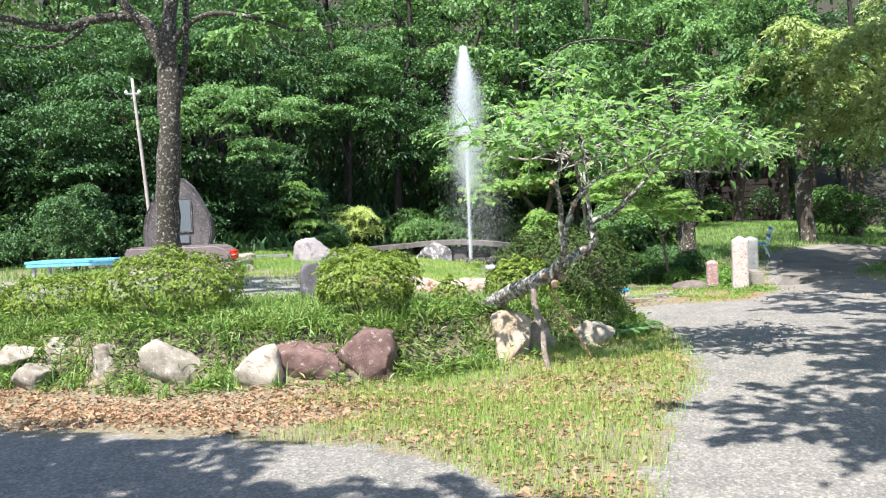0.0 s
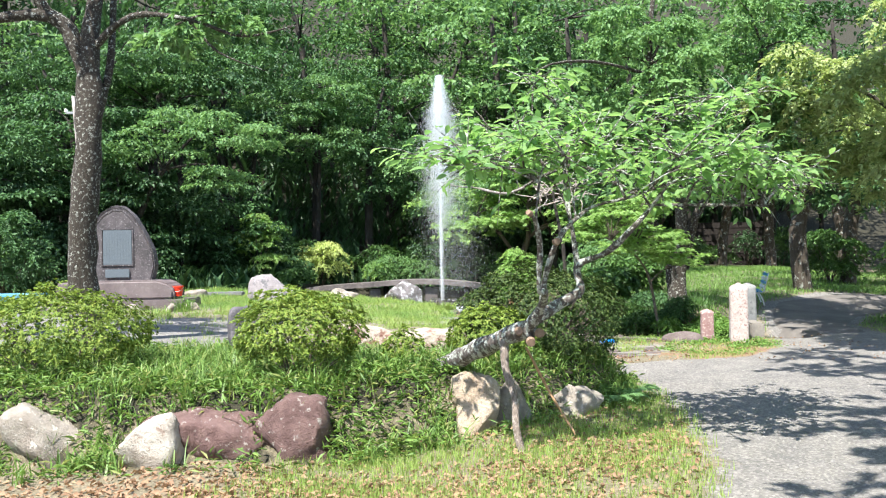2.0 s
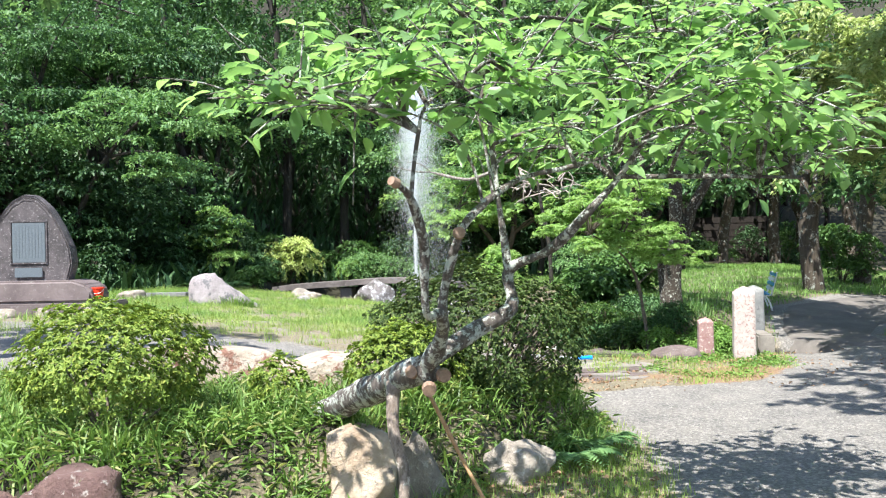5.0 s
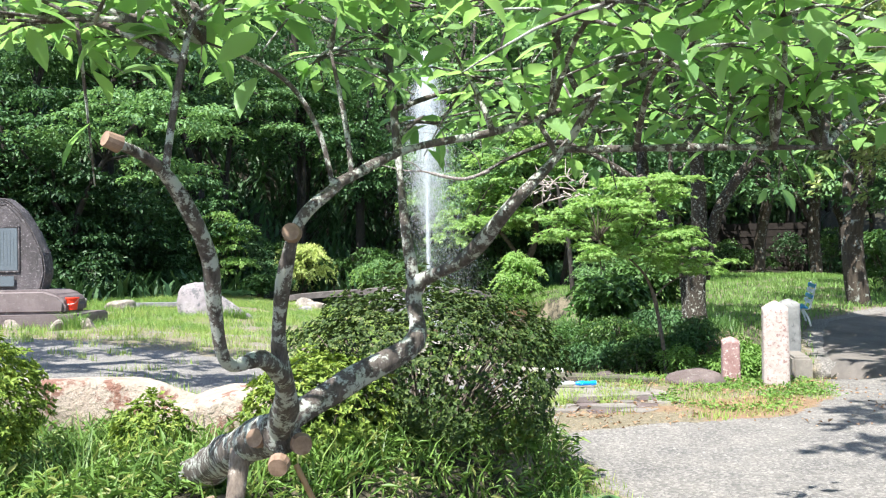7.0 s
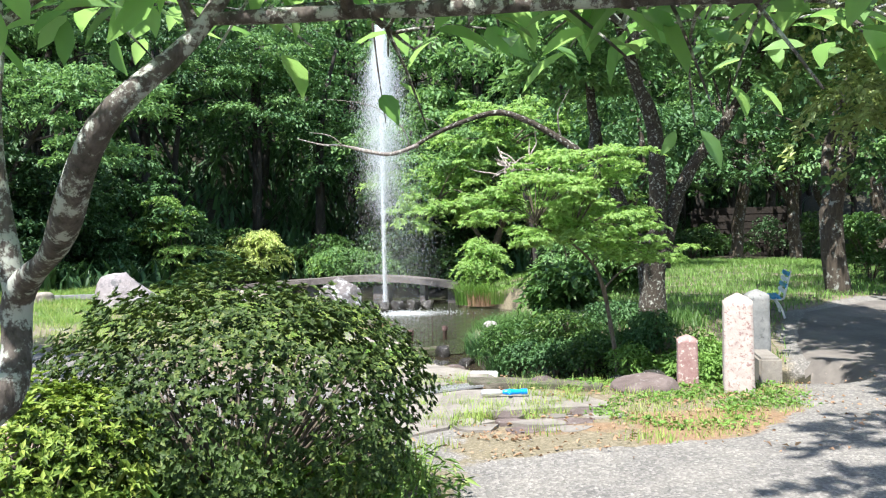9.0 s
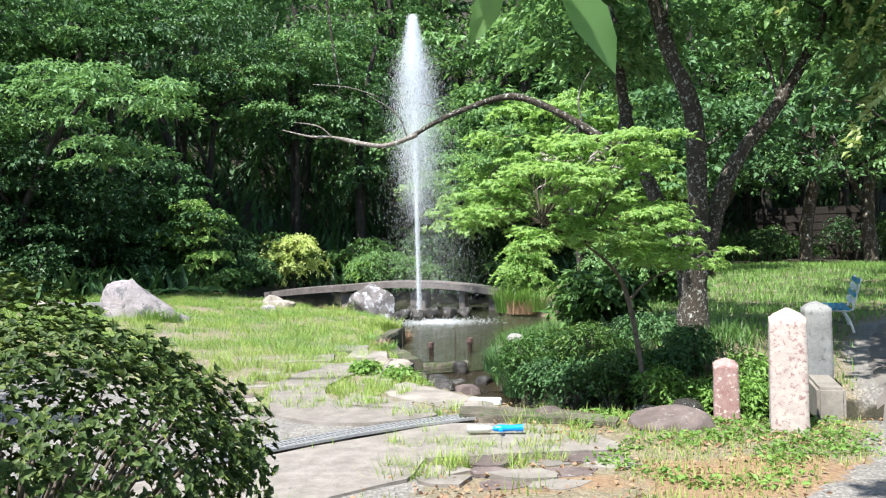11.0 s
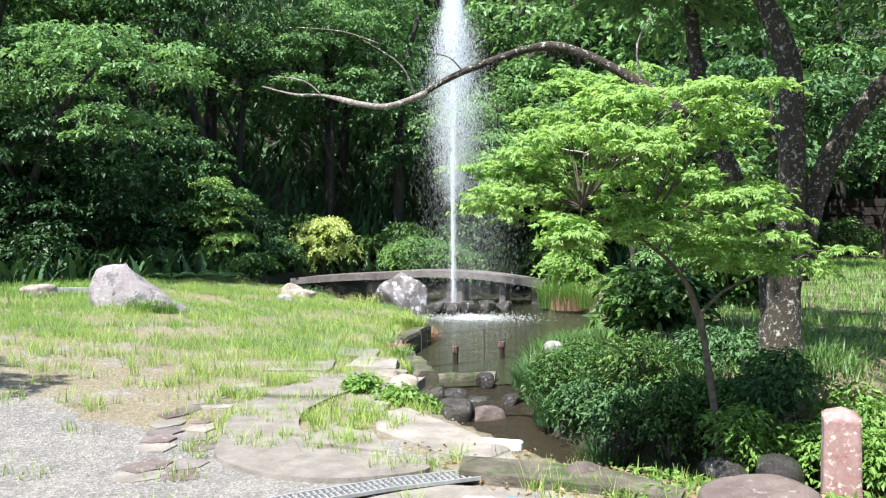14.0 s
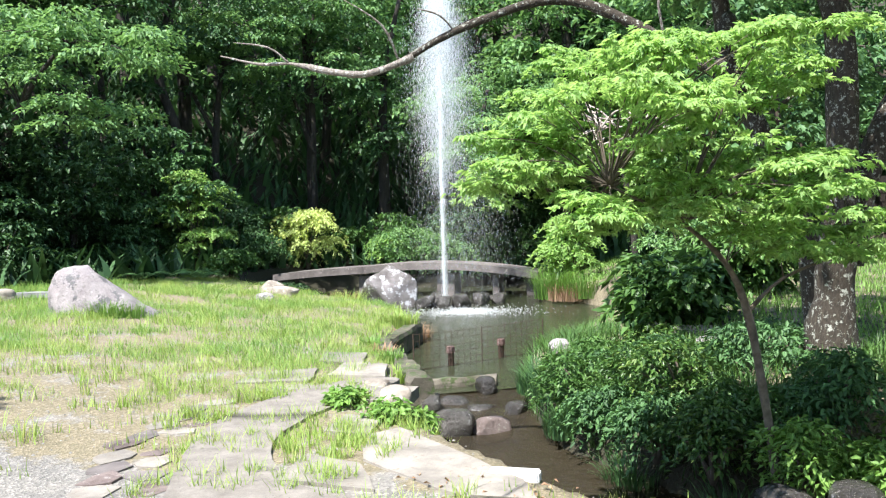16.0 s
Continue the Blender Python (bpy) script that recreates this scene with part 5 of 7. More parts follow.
    for e in ends:
        e = Vector(e)
        s = min((q for q in starts[:-len(ends)]), key=lambda q: (q - e).length + 0.6 * max(0, q.z - e.z + 0.1))
        mid = s.lerp(e, 0.5) + Vector((rng.normal(0, 0.05), rng.normal(0, 0.05), 0.06))
        tw.append(tube([s, mid, e, e + (e - mid) * 0.3], [0.012, 0.008, 0.005, 0.003], 6, sub=4))
        for u in np.linspace(0.25, 1.15, 9):
            line_pts.append((s.lerp(mid, u * 2) if u < 0.5 else mid.lerp(e, u * 2 - 1), (e - s).normalized()))
        for k in range(7):
            u = rng.uniform(0.3, 1.0)
            b = mid.lerp(e, u)
            d = Vector((rng.normal(0, 1), rng.normal(0, 1), rng.normal(0.1, 0.35))).normalized() * rng.uniform(0.2, 0.45)
            c = b + d
            tw.append(tube([b, b + d * 0.5 + Vector((0, 0, 0.02)), c], [0.006, 0.004, 0.002], 5, sub=2))
            for w in np.linspace(0.3, 1.05, 6):
                line_pts.append((b + d * w, d.normalized()))
    for p, d in line_pts:
        for _ in range(1 if rng.uniform() < 0.74 else 0):
            q = np.array(p) + rng.normal(0, 0.03, 3)
            if (q[2] < 2.05 and rng.uniform() < 0.35) or q[2] < 1.8 or (q[2] < 1.95 and q[0] > 2.2 and q[1] < 7.9):
                continue
            a = rng.normal(0, 1, 3) * np.array([1, 1, 0.2]) + np.array(d) * 0.5 + np.array([0, 0, -0.2])
            lp.append(q)
            lw.append(a)
            ln.append(np.array([0, 0, 1.0]) + rng.normal(0, 0.35, 3))
    v, f = join(*tw)
    part("twig_work", mesh("twig_work", v, f, M_CHERRYBARK, True), None, th)["kind"] = "stuff"
    lp, lw, ln = np.array(lp), np.array(lw), np.array(ln)
    L = rng.uniform(0.085, 0.15, len(lp))
    near = np.argsort(np.hypot(lp[:, 0] - 2.3, lp[:, 1] - 7.4) + 0.6 * np.abs(lp[:, 2] - 1.9))
    one, rest = near[:280], near[280:]
    v, f = leaves(np.zeros((1, 3)), np.array([[1.0, 0, 0]]), np.array([[0, 0, 1.0]]), 0.11, 0.047, 0.16, 0.22, True)
    leaf_mesh = mesh("leaf", v, f, M_CHERRY, True)
    for i in one:
        w = Vector(lw[i]).normalized()
        s = Vector(ln[i]).cross(w).normalized()
        m3 = Matrix((w, s, w.cross(s))).transposed().to_4x4()
        part("leaf", leaf_mesh, None, th).matrix_basis = Matrix.Translation(lp[i]) @ m3 @ Matrix.Scale(L[i] / 0.11, 4)
    for bs, tp in (((3.235, 9.25, 1.765), (3.31, 9.25, 1.66)), ((3.166, 9.25, 1.765), (3.125, 9.25, 1.695)), ((3.0, 8.75, 1.95), (3.05, 8.7, 1.83))):
        bs, tp = Vector(bs), Vector(tp)
        w = (tp - bs).normalized()
        s = Vector((0.2, -1, 0.35)).cross(w).normalized()
        part("leaf", leaf_mesh, None, th).matrix_basis = Matrix.Translation(bs) @ Matrix((w, s, w.cross(s))).transposed().to_4x4() @ Matrix.Scale((tp - bs).length / 0.11, 4)
    lp, lw, ln, L = lp[rest], lw[rest], ln[rest], L[rest]
    v, f = leaves(lp, lw, ln, L, L * 0.43, 0.16, 0.22, True)
    part("crown", mesh("crown", v, f, M_CHERRY, True), None, th)


cherry()


def prop(name, pts, r, material, label):
    v, f = tube(pts, r, 9, 0.25, 4, 4)
    tagged(part(name, mesh(name, v, f, material, True)), label, "support")


prop("support_post", [(1.04, 8.12, -0.16), (0.98, 8.2, 0.12), (0.985, 8.32, 0.35), (0.93, 8.43, 0.55), (0.93, 8.52, 0.78)], [0.034, 0.03, 0.036, 0.029, 0.036], M_POST, "pale weathered wooden post propping the leaning trunk")
prop("support_stick", [(1.56, 8.3, -0.12), (1.33, 8.55, 0.28), (1.12, 8.6, 0.7)], [0.011, 0.011, 0.012], M_BAMBOO, "thin brown stick leaning on the cherry trunk")


# ---- trees ----
def tree(name, base, stems, crown, label, seed, thick=1.0, bark=None, leaf_mat=None, n=9000, leaf=0.11, pad=0.6, npads=40, flat=0.28, ratio=0.55, boughs=7, group="", wob=0.3, lobes=1):
    """A tree: stems of (points, radii), boughs out to pads of leaves inside the crown's lumps (centre, size)."""
    rng = np.random.default_rng(seed)
    th = thing(name, pose(*base), label, "tree", group)
    for k, (pts, rad) in enumerate(stems):
        v, f = tube(pts, rad, 11, wob, seed + k, 4)
        part("trunk" if k == 0 else "limb", mesh("stem", v, f, bark or M_BARK, True), None, th)
    if not crown:
        return th
    cs = np.concatenate([crown_points(rng, c, s, max(3, int(npads * (s[0] * s[2]) / sum(q[0] * q[2] for _, q in crown)))) for c, s in crown])
    sets = []
    tops = [Vector(p) for pts, _ in stems for p in pts[1:]]
    for c in cs[rng.choice(len(cs), min(len(cs), boughs * len(crown)), replace=False)]:
        c = Vector(c)
        s = min(tops, key=lambda q: (q - c).length + max(0, q.z - c.z) * 0.8)
        m = s.lerp(c, 0.5) + Vector((0, 0, 0.12 * (c - s).length))
        L = (c - s).length
        sets.append(tube([s, m, c], [thick * (0.012 + 0.014 * L), thick * (0.010 + 0.006 * L), thick * 0.006], 6, 0.2, seed, 4))
    for v, f in sets:
        part("bough", mesh("bough", v, f, bark or M_BARK, True), None, th)
    v, f = pads(rng, cs, pad * rng.uniform(0.6, 1.3, len(cs)), n // lobes, leaf, flat, ratio=ratio, lobes=lobes)
    part("crown", mesh("crown", v, f, leaf_mat or M_FOREST), None, th)
    return th


# lichened tree by the monument
tree("lichened_tree", (-4.15, 13.0, 0.25),
     [([(0, 0, -0.1), (-0.1, 0, 1.1), (0.02, -0.1, 2.3), (0.08, -0.1, 3.3), (0.1, -0.1, 4.2), (0.3, -0.1, 5.5)], [0.24, 0.185, 0.175, 0.165, 0.13, 0.07]),
      ([(0.1, -0.1, 3.5), (-0.1, -0.12, 4.15), (-0.38, -0.2, 4.45), (-0.95, -0.4, 4.36), (-1.42, -0.5, 4.24), (-2.2, -0.7, 4.4), (-3.0, -0.8, 4.55)], [0.13, 0.12, 0.09, 0.07, 0.055, 0.04, 0.015]),
      ([(-0.38, -0.2, 4.45), (-0.6, -0.3, 4.8), (-1.0, -0.3, 5.4)], [0.08, 0.06, 0.03]),
      ([(-0.95, -0.4, 4.36), (-1.3, -0.6, 4.0), (-1.8, -0.7, 3.95), (-2.3, -0.8, 4.1)], [0.035, 0.025, 0.018, 0.006]),
      ([(0.18, -0.05, 3.2), (0.3, 0.1, 4.0), (0.33, 0.2, 5.6)], [0.06, 0.05, 0.04]),
      ([(0.1, -0.1, 4.0), (0.7, -0.3, 4.4), (1.5, -0.5, 4.3), (2.2, -0.6, 4.05), (2.9, -0.7, 4.15)], [0.055, 0.04, 0.03, 0.018, 0.006]),
      ([(1.5, -0.5, 4.3), (1.9, -0.6, 3.85), (2.5, -0.6, 3.6)], [0.02, 0.014, 0.005])],
     [((-0.9, 0.3, 6.1), (2.0, 1.8, 0.7)), ((1.7, -0.5, 4.25), (1.0, 0.5, 0.3)), ((-2.2, -0.4, 5.0), (1.2, 1.0, 0.4))], "mottled lichen-covered tree trunk with spreading twisted branches", 31, bark=M_LICHEN, n=9000, leaf=0.11, pad=0.36, npads=60, boughs=12, leaf_mat=M_FOREST_L)

# old tree above the stream, with its long bare limb
old_tree = tree("old_tree", (5.25, 17.6, 0.35),
     [([(-0.02, 0, -0.1), (-0.02, 0, 0.5), (0.02, -0.1, 1.25), (-0.02, -0.2, 2.5), (-0.3, -0.3, 3.2), (-0.6, -0.4, 4.6), (-0.5, -0.4, 6.0)], [0.24, 0.14, 0.112, 0.095, 0.08, 0.06, 0.035]),
      ([(0.1, 0, 0.75), (0.25, 0.05, 1.4), (0.5, 0.05, 2.0), (0.95, 0, 2.6), (1.5, 0.1, 3.6), (1.8, 0.2, 5.0)], [0.1, 0.09, 0.08, 0.07, 0.05, 0.03]),
      ([(0.05, 0.6, 0.1), (0.0, 0.6, 0.9), (-0.35, 0.6, 1.75), (-0.62, 0.6, 2.6), (-0.75, 0.5, 4.0)], [0.1, 0.095, 0.085, 0.075, 0.04]),
      ([(-0.6, 0.55, 2.7), (-0.72, 0.3, 2.35), (-0.85, -0.2, 2.15), (-1.3, -0.2, 2.45), (-1.75, -0.15, 2.7), (-2.1, -0.1, 2.75), (-2.7, -0.3, 2.52), (-3.05, -0.38, 2.32)], [0.062, 0.06, 0.052, 0.045, 0.038, 0.034, 0.029, 0.026]),
      ([(-0.6, -0.4, 4.4), (-2.0, -2.0, 4.3), (-3.1, -3.3, 3.9), (-3.28, -3.6, 3.2), (-3.27, -3.6, 2.75), (-3.2, -3.55, 2.15)], [0.035, 0.025, 0.016, 0.011, 0.008, 0.003])],
     [((0.3, 0.3, 4.6), (2.9, 2.6, 1.3)), ((1.9, -0.3, 3.3), (1.3, 1.6, 0.9)), ((-0.6, 0.6, 3.5), (1.0, 1.0, 0.7))], "old twin-stemmed tree with flaking lichened bark above the stream", 32, bark=M_LICHEN, n=26000, leaf=0.10, pad=0.5, npads=70, leaf_mat=M_FOREST_L)


for pts, rad in (([(-3.0, -0.37, 2.34), (-3.2, -0.4, 2.26), (-3.38, -0.42, 2.22), (-3.6, -0.38, 2.26), (-3.95, -0.27, 2.36), (-4.2, -0.2, 2.38), (-4.55, -0.1, 2.48)], [0.027, 0.025, 0.023, 0.021, 0.016, 0.011, 0.004]),
                 ([(-3.95, -0.27, 2.36), (-4.1, -0.3, 2.48), (-4.35, -0.35, 2.52)], [0.013, 0.009, 0.004]), ([(-3.1, -0.38, 2.3), (-3.2, -0.5, 2.55), (-3.5, -0.6, 2.75)], [0.010, 0.007, 0.003]),
                 ([(-2.7, -0.3, 2.52), (-2.8, -0.4, 2.62), (-2.95, -0.45, 2.66)], [0.010, 0.008, 0.003]), ([(-3.4, -0.45, 2.75), (-3.7, -0.5, 2.85), (-4.1, -0.5, 2.9)], [0.006, 0.005, 0.002]), ([(-1.2, -0.2, 2.4), (-1.25, -0.3, 2.7), (-1.1, -0.3, 3.0)], [0.014, 0.010, 0.004])):
    v, f = tube(pts, rad, 8, 0.7, 3, 4)
    part("dead_limb", mesh("dead_limb", v, f, M_PALEWOOD, True), None, old_tree, "pale bare lichened branch end")


# small maple on the bank and bright maple across the pond
tree("maple_sapling", (4.5, 16.35, -0.05), [([(0, 0, -0.1), (-0.08, 0, 0.5), (-0.16, 0, 0.95), (-0.30, -0.1, 1.25), (-0.6, -0.4, 1.5), (-1.0, -0.7, 1.7)], [0.032, 0.027, 0.024, 0.018, 0.012, 0.006]), ([(-0.16, 0, 0.95), (0.05, 0.0, 1.15), (0.4, -0.05, 1.3)], [0.015, 0.011, 0.005])],
     [((-0.95, -0.8, 1.98), (0.62, 0.6, 0.3)), ((-0.5, -0.6, 2.3), (0.8, 0.6, 0.28)), ((-0.4, -0.7, 1.70), (0.7, 0.55, 0.22)), ((0.3, -0.05, 1.36), (0.55, 0.4, 0.16)), ((-1.55, -0.7, 1.85), (0.35, 0.3, 0.2)), ((0.0, -0.3, 1.7), (0.5, 0.4, 0.2)), ((0.1, -0.6, 1.45), (0.5, 0.35, 0.16)), ((-0.9, -0.75, 1.6), (0.5, 0.4, 0.2))], "slender young maple with wide layered bright green sprays", 33, bark=M_TWIG, thick=0.28, n=50000, leaf=0.05, pad=0.17, npads=170, leaf_mat=M_MAPLE, flat=0.10, boughs=9, ratio=0.36, lobes=5)
tree("bright_maple", (4.3, 34.3, 0.2), [([(0, 0, -0.5), (-0.1, -0.2, 0.8), (0.2, -0.5, 1.8), (0.2, -0.8, 3.0), (0.3, -1.0, 4.2)], [0.16, 0.13, 0.11, 0.08, 0.03]), ([(-0.1, -0.2, 0.8), (-0.9, -0.5, 2.0), (-1.8, -0.8, 2.7)], [0.09, 0.07, 0.03])],
     [((0.0, -1.2, 3.4), (2.7, 2.0, 1.4)), ((2.9, -2.8, 2.6), (1.9, 1.6, 1.2)), ((-1.9, -0.8, 2.3), (1.3, 1.2, 0.8)), ((0.6, -1.6, 4.9), (2.6, 1.6, 0.8))], "spreading maple with bright yellow-green layered leaves beside the pond", 34, bark=M_TWIG, n=42000, leaf=0.15, pad=0.55, npads=130, leaf_mat=M_MAPLE, flat=0.2, ratio=0.42, lobes=5)
_b = random.Random(4)


def bare_twigs(n):
    out = []
    for _ in range(n):
        p = Vector((_b.uniform(-1.1, 0.5), _b.uniform(-0.5, 0.3), _b.uniform(2.9, 3.5)))
        pts = [p]
        d = Vector((_b.uniform(-1, 1), _b.uniform(-0.5, 0.5), _b.uniform(-0.3, 0.9))).normalized()
        for _k in range(4):
            d = (d + Vector((_b.uniform(-1, 1), _b.uniform(-0.5, 0.5), _b.uniform(-0.8, 0.6))) * 0.7).normalized()
            pts.append(pts[-1] + d * _b.uniform(0.12, 0.28))
        out.append((pts, [0.022, 0.018, 0.015, 0.010, 0.004]))
    return out


tree("bare_tree", (5.0, 28.3, 0.1), [([(0, 0, -0.4), (-0.1, 0, 1.5), (-0.3, 0, 2.6), (-0.4, 0, 3.3)], [0.07, 0.06, 0.05, 0.03])] + bare_twigs(34), [], "tangle of pale leafless twigs on a thin dead tree", 35, bark=M_PALETWIG)
next(o for o in bpy.data.objects["bare_tree"].children if o.name.startswith("trunk")).data.materials[0] = M_DARKBARK

# trees along the road and meadow
ROADTREES = [(9.9, 22.3, 0.2, 6.0, 2.4, 1), (13.0, 36.5, 0.2, 7.0, 2.6, 2), (15.4, 37.0, 0.2, 7.5, 2.6, 3), (17.5, 35.0, 0.22, 7.0, 3.0, 4), (10.0, 36.5, 0.16, 6.0, 2.3, 5), (13.2, 26.5, 0.2, 6.5, 2.6, 6), (19.5, 30.0, 0.22, 7, 3, 7), (8.0, 31.0, 0.14, 5.5, 2.2, 8), (17.0, 26.0, 0.22, 7, 3, 9), (20.0, 24.0, 0.22, 7, 3, 10), (23, 28, 0.22, 7.5, 3.4, 11), (22.5, 34, 0.22, 8, 3.4, 12), (14.5, 21.0, 0.22, 6.5, 2.6, 13), (18, 40.0, 0.22, 8, 3.2, 14)]
for x, y, r, h, w, s in ROADTREES:
    rr = random.Random(s)
    b = [(0, 0, -0.2), (rr.uniform(-.2, .2), 0, h * 0.25), (rr.uniform(-.4, .4), rr.uniform(-.3, .3), h * 0.5), (rr.uniform(-.6, .6), rr.uniform(-.4, .4), h * 0.8)]
    tree("meadow_tree", (x, y, float(tz(x, y))), [(b, [r * 1.25, r, r * 0.8, r * 0.4]), ([b[1], (rr.uniform(-.9, .9), 0.2, h * 0.45), (rr.uniform(-1.6, 1.6), 0.2, h * 0.75)], [r * 0.6, r * 0.5, r * 0.2])],
         [((0, 0, h * 0.72), (w, w, h * 0.2)), ((rr.uniform(-1, 1), -0.6, h * 0.45), (w * 0.7, w * 0.7, h * 0.1))], "grey-barked tree with a broad green crown beyond the meadow", 40 + s, n=3800, leaf=0.2, pad=0.75, npads=40, leaf_mat=(M_FOREST_L, M_FOREST, M_FOREST)[s % 3], group="trees round the meadow")
tree("pale_tree", (9.6, 16.2, 0.1), [([(0, 0, -0.2), (0.1, 0, 1.5), (-0.1, 0.1, 3.0), (0, 0, 5.0)], [0.2, 0.17, 0.14, 0.08])], [((-0.4, 0, 4.0), (2.6, 2.6, 1.7)), ((-1.0, -0.3, 2.7), (1.5, 1.6, 0.7))],
     "large tree with pale drooping foliage beside the road", 51, n=30000, leaf=0.10, pad=0.6, npads=70, leaf_mat=M_PALE, flat=0.45)
# added trees, mostly out of view, set so their crowns shade the gravel
for x, y, cx, h, w, s in ((7.9, 2.4, 3.2, 6.2, 2.6, 61), (8.6, 5.4, 4.9, 6.8, 2.8, 62), (8.6, 8.8, 5.6, 7.0, 2.4, 63), (9.0, 12.2, 7.0, 7.0, 2.2, 65), (-6.6, 0.7, -4.2, 6.2, 2.8, 64), (-8.0, 1.6, -6.0, 6.0, 2.6, 66)):
    d = cx - x
    tree("roadside_tree", (x, y, 0), [([(0, 0, -0.2), (d * 0.05, 0, 2), (d * 0.3, 0, 4), (d * 0.8, 0, h - 1.0)], [0.2, 0.17, 0.13, 0.06])], [((d, 0, h - 0.8), (w, w, 1.1))], "tall leafy tree shading the gravel road", s, n=10000 if x < 0 else 7000, leaf=0.19, pad=0.75, npads=28, leaf_mat=M_FOREST_L, group="trees along the road")


# ---- shrubs round the pond ----
def shrub(name, x, y, r, h, material, label, seed, n=5000, leaf=0.08, flat=0.4, npads=26, ratio=0.5, z=None, pad=0.34):
    rng = np.random.default_rng(seed)
    z = float(tz(x, y)) if z is None else z
    th = thing(name, pose(x, y, z), label, "shrub")
    cs = crown_points(rng, (0, 0, h * 0.52), (r * 0.75, r * 0.75, h * 0.42), npads)
    v, f = pads(rng, cs, pad * r * rng.uniform(0.7, 1.3, npads) + 0.06, n, leaf, flat, ratio=ratio)
    part("crown", mesh("crown", v, f, material), None, th)
    sets = [tube([(0, 0, -0.1), (c[0] * 0.4, c[1] * 0.4, c[2] * 0.5), tuple(c)], [0.02, 0.013, 0.006], 5, sub=2) for c in cs[:9]]
    v, f = join(*sets)
    part("stem_work", mesh("stem_work", v, f, M_TWIG, True), None, th)["kind"] = "stuff"
    return th


shrub("broadleaf_shrub", 4.5, 20.5, 0.62, 0.86, M_BROAD, "dense dark green broad-leaved shrub beside the pond", 201, 6000, 0.13, 0.4, 40)
shrub("broadleaf_shrub", 5.9, 23.4, 0.8, 1.0, M_BROAD, "dense dark green broad-leaved shrub beside the pond", 202, 5000, 0.13)
shrub("light_shrub", 3.7, 30.3, 0.8, 1.55, M_MAPLE, "fresh green shrub at the end of the bridge", 203, 5000, 0.09)
shrub("yellow_shrub", -3.45, 33.9, 1.15, 1.7, M_YELLOW, "yellow-leaved rounded shrub behind the bridge", 204, 7000, 0.09)
shrub("light_shrub", -1.3, 34.9, 0.7, 1.2, M_MAPLE, "fresh green shrub behind the bridge", 205, 4000, 0.09)
shrub("light_maple_shrub", -5.2, 30.4, 1.0, 2.7, M_MAPLE, "small light green maple at the forest edge", 206, 6000, 0.09, 0.2, 22)
shrub("pine_shrub", -8.2, 29.0, 1.5, 2.4, M_SHADE, "dark layered shrub at the forest edge", 207, 9000, 0.09, 0.12, 36)
shrub("pine_shrub", -6.6, 29.8, 1.2, 1.6, M_FOREST, "dark layered shrub at the forest edge", 208, 6000, 0.09, 0.2, 30)
shrub("round_shrub", -9.4, 21.5, 1.1, 2.4, M_FOREST, "round green shrub behind the monument", 209, 7000, 0.09)
shrub("round_shrub", 12.4, 26.0, 1.0, 1.7, M_BROAD, "dark rounded shrub by the far road", 210, 5000, 0.1)
shrub("round_shrub", 15.6, 27.5, 0.9, 1.9, M_MAPLE, "light green rounded shrub by the far road", 211, 4000, 0.1)
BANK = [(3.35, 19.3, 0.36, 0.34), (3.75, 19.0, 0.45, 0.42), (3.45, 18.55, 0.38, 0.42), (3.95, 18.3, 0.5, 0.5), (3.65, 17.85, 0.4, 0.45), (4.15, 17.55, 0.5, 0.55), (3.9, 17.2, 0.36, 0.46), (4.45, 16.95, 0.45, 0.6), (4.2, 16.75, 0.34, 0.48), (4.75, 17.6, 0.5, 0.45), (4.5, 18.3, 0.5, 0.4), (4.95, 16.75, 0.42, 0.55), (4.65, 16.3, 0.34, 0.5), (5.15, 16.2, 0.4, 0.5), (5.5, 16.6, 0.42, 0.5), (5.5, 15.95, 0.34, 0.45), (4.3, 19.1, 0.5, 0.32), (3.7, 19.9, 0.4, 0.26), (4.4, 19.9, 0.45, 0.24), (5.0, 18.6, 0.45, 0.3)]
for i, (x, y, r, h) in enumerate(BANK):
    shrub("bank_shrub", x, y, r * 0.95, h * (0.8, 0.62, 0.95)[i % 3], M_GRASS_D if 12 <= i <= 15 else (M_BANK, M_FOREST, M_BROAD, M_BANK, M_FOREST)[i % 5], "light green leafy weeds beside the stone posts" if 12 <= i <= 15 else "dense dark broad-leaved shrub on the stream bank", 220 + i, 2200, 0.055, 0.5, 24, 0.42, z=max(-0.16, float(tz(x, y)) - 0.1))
for i, (x, y, r, h) in enumerate([(-3.4, 31.5, 0.8, 0.9), (-4.4, 32.4, 0.9, 1.1), (-2.9, 30.6, 0.5, 0.6), (0.5, 34.9, 1.2, 1.3), (2.0, 34.8, 1.1, 1.2), (3.3, 34.2, 1.1, 1.5), (-0.9, 35, 1.2, 1.5), (5.6, 27.0, 1.0, 1.3), (6.4, 29, 1.2, 1.6), (-7.5, 27.5, 0.9, 0.9), (-9, 26, 1.2, 1.1), (-3.9, 29.4, 0.6, 0.7), (-11, 24.5, 1.3, 1.4), (-12.5, 23, 1.3, 1.3)]):
    shrub("undergrowth_shrub", x, y, r, h, M_FOREST_L if 3 <= i <= 8 else (M_SHADE, M_FOREST, M_BROAD)[i % 3], "leafy undergrowth at the edge of the woods", 240 + i, 3000, 0.085, 0.35, 24)


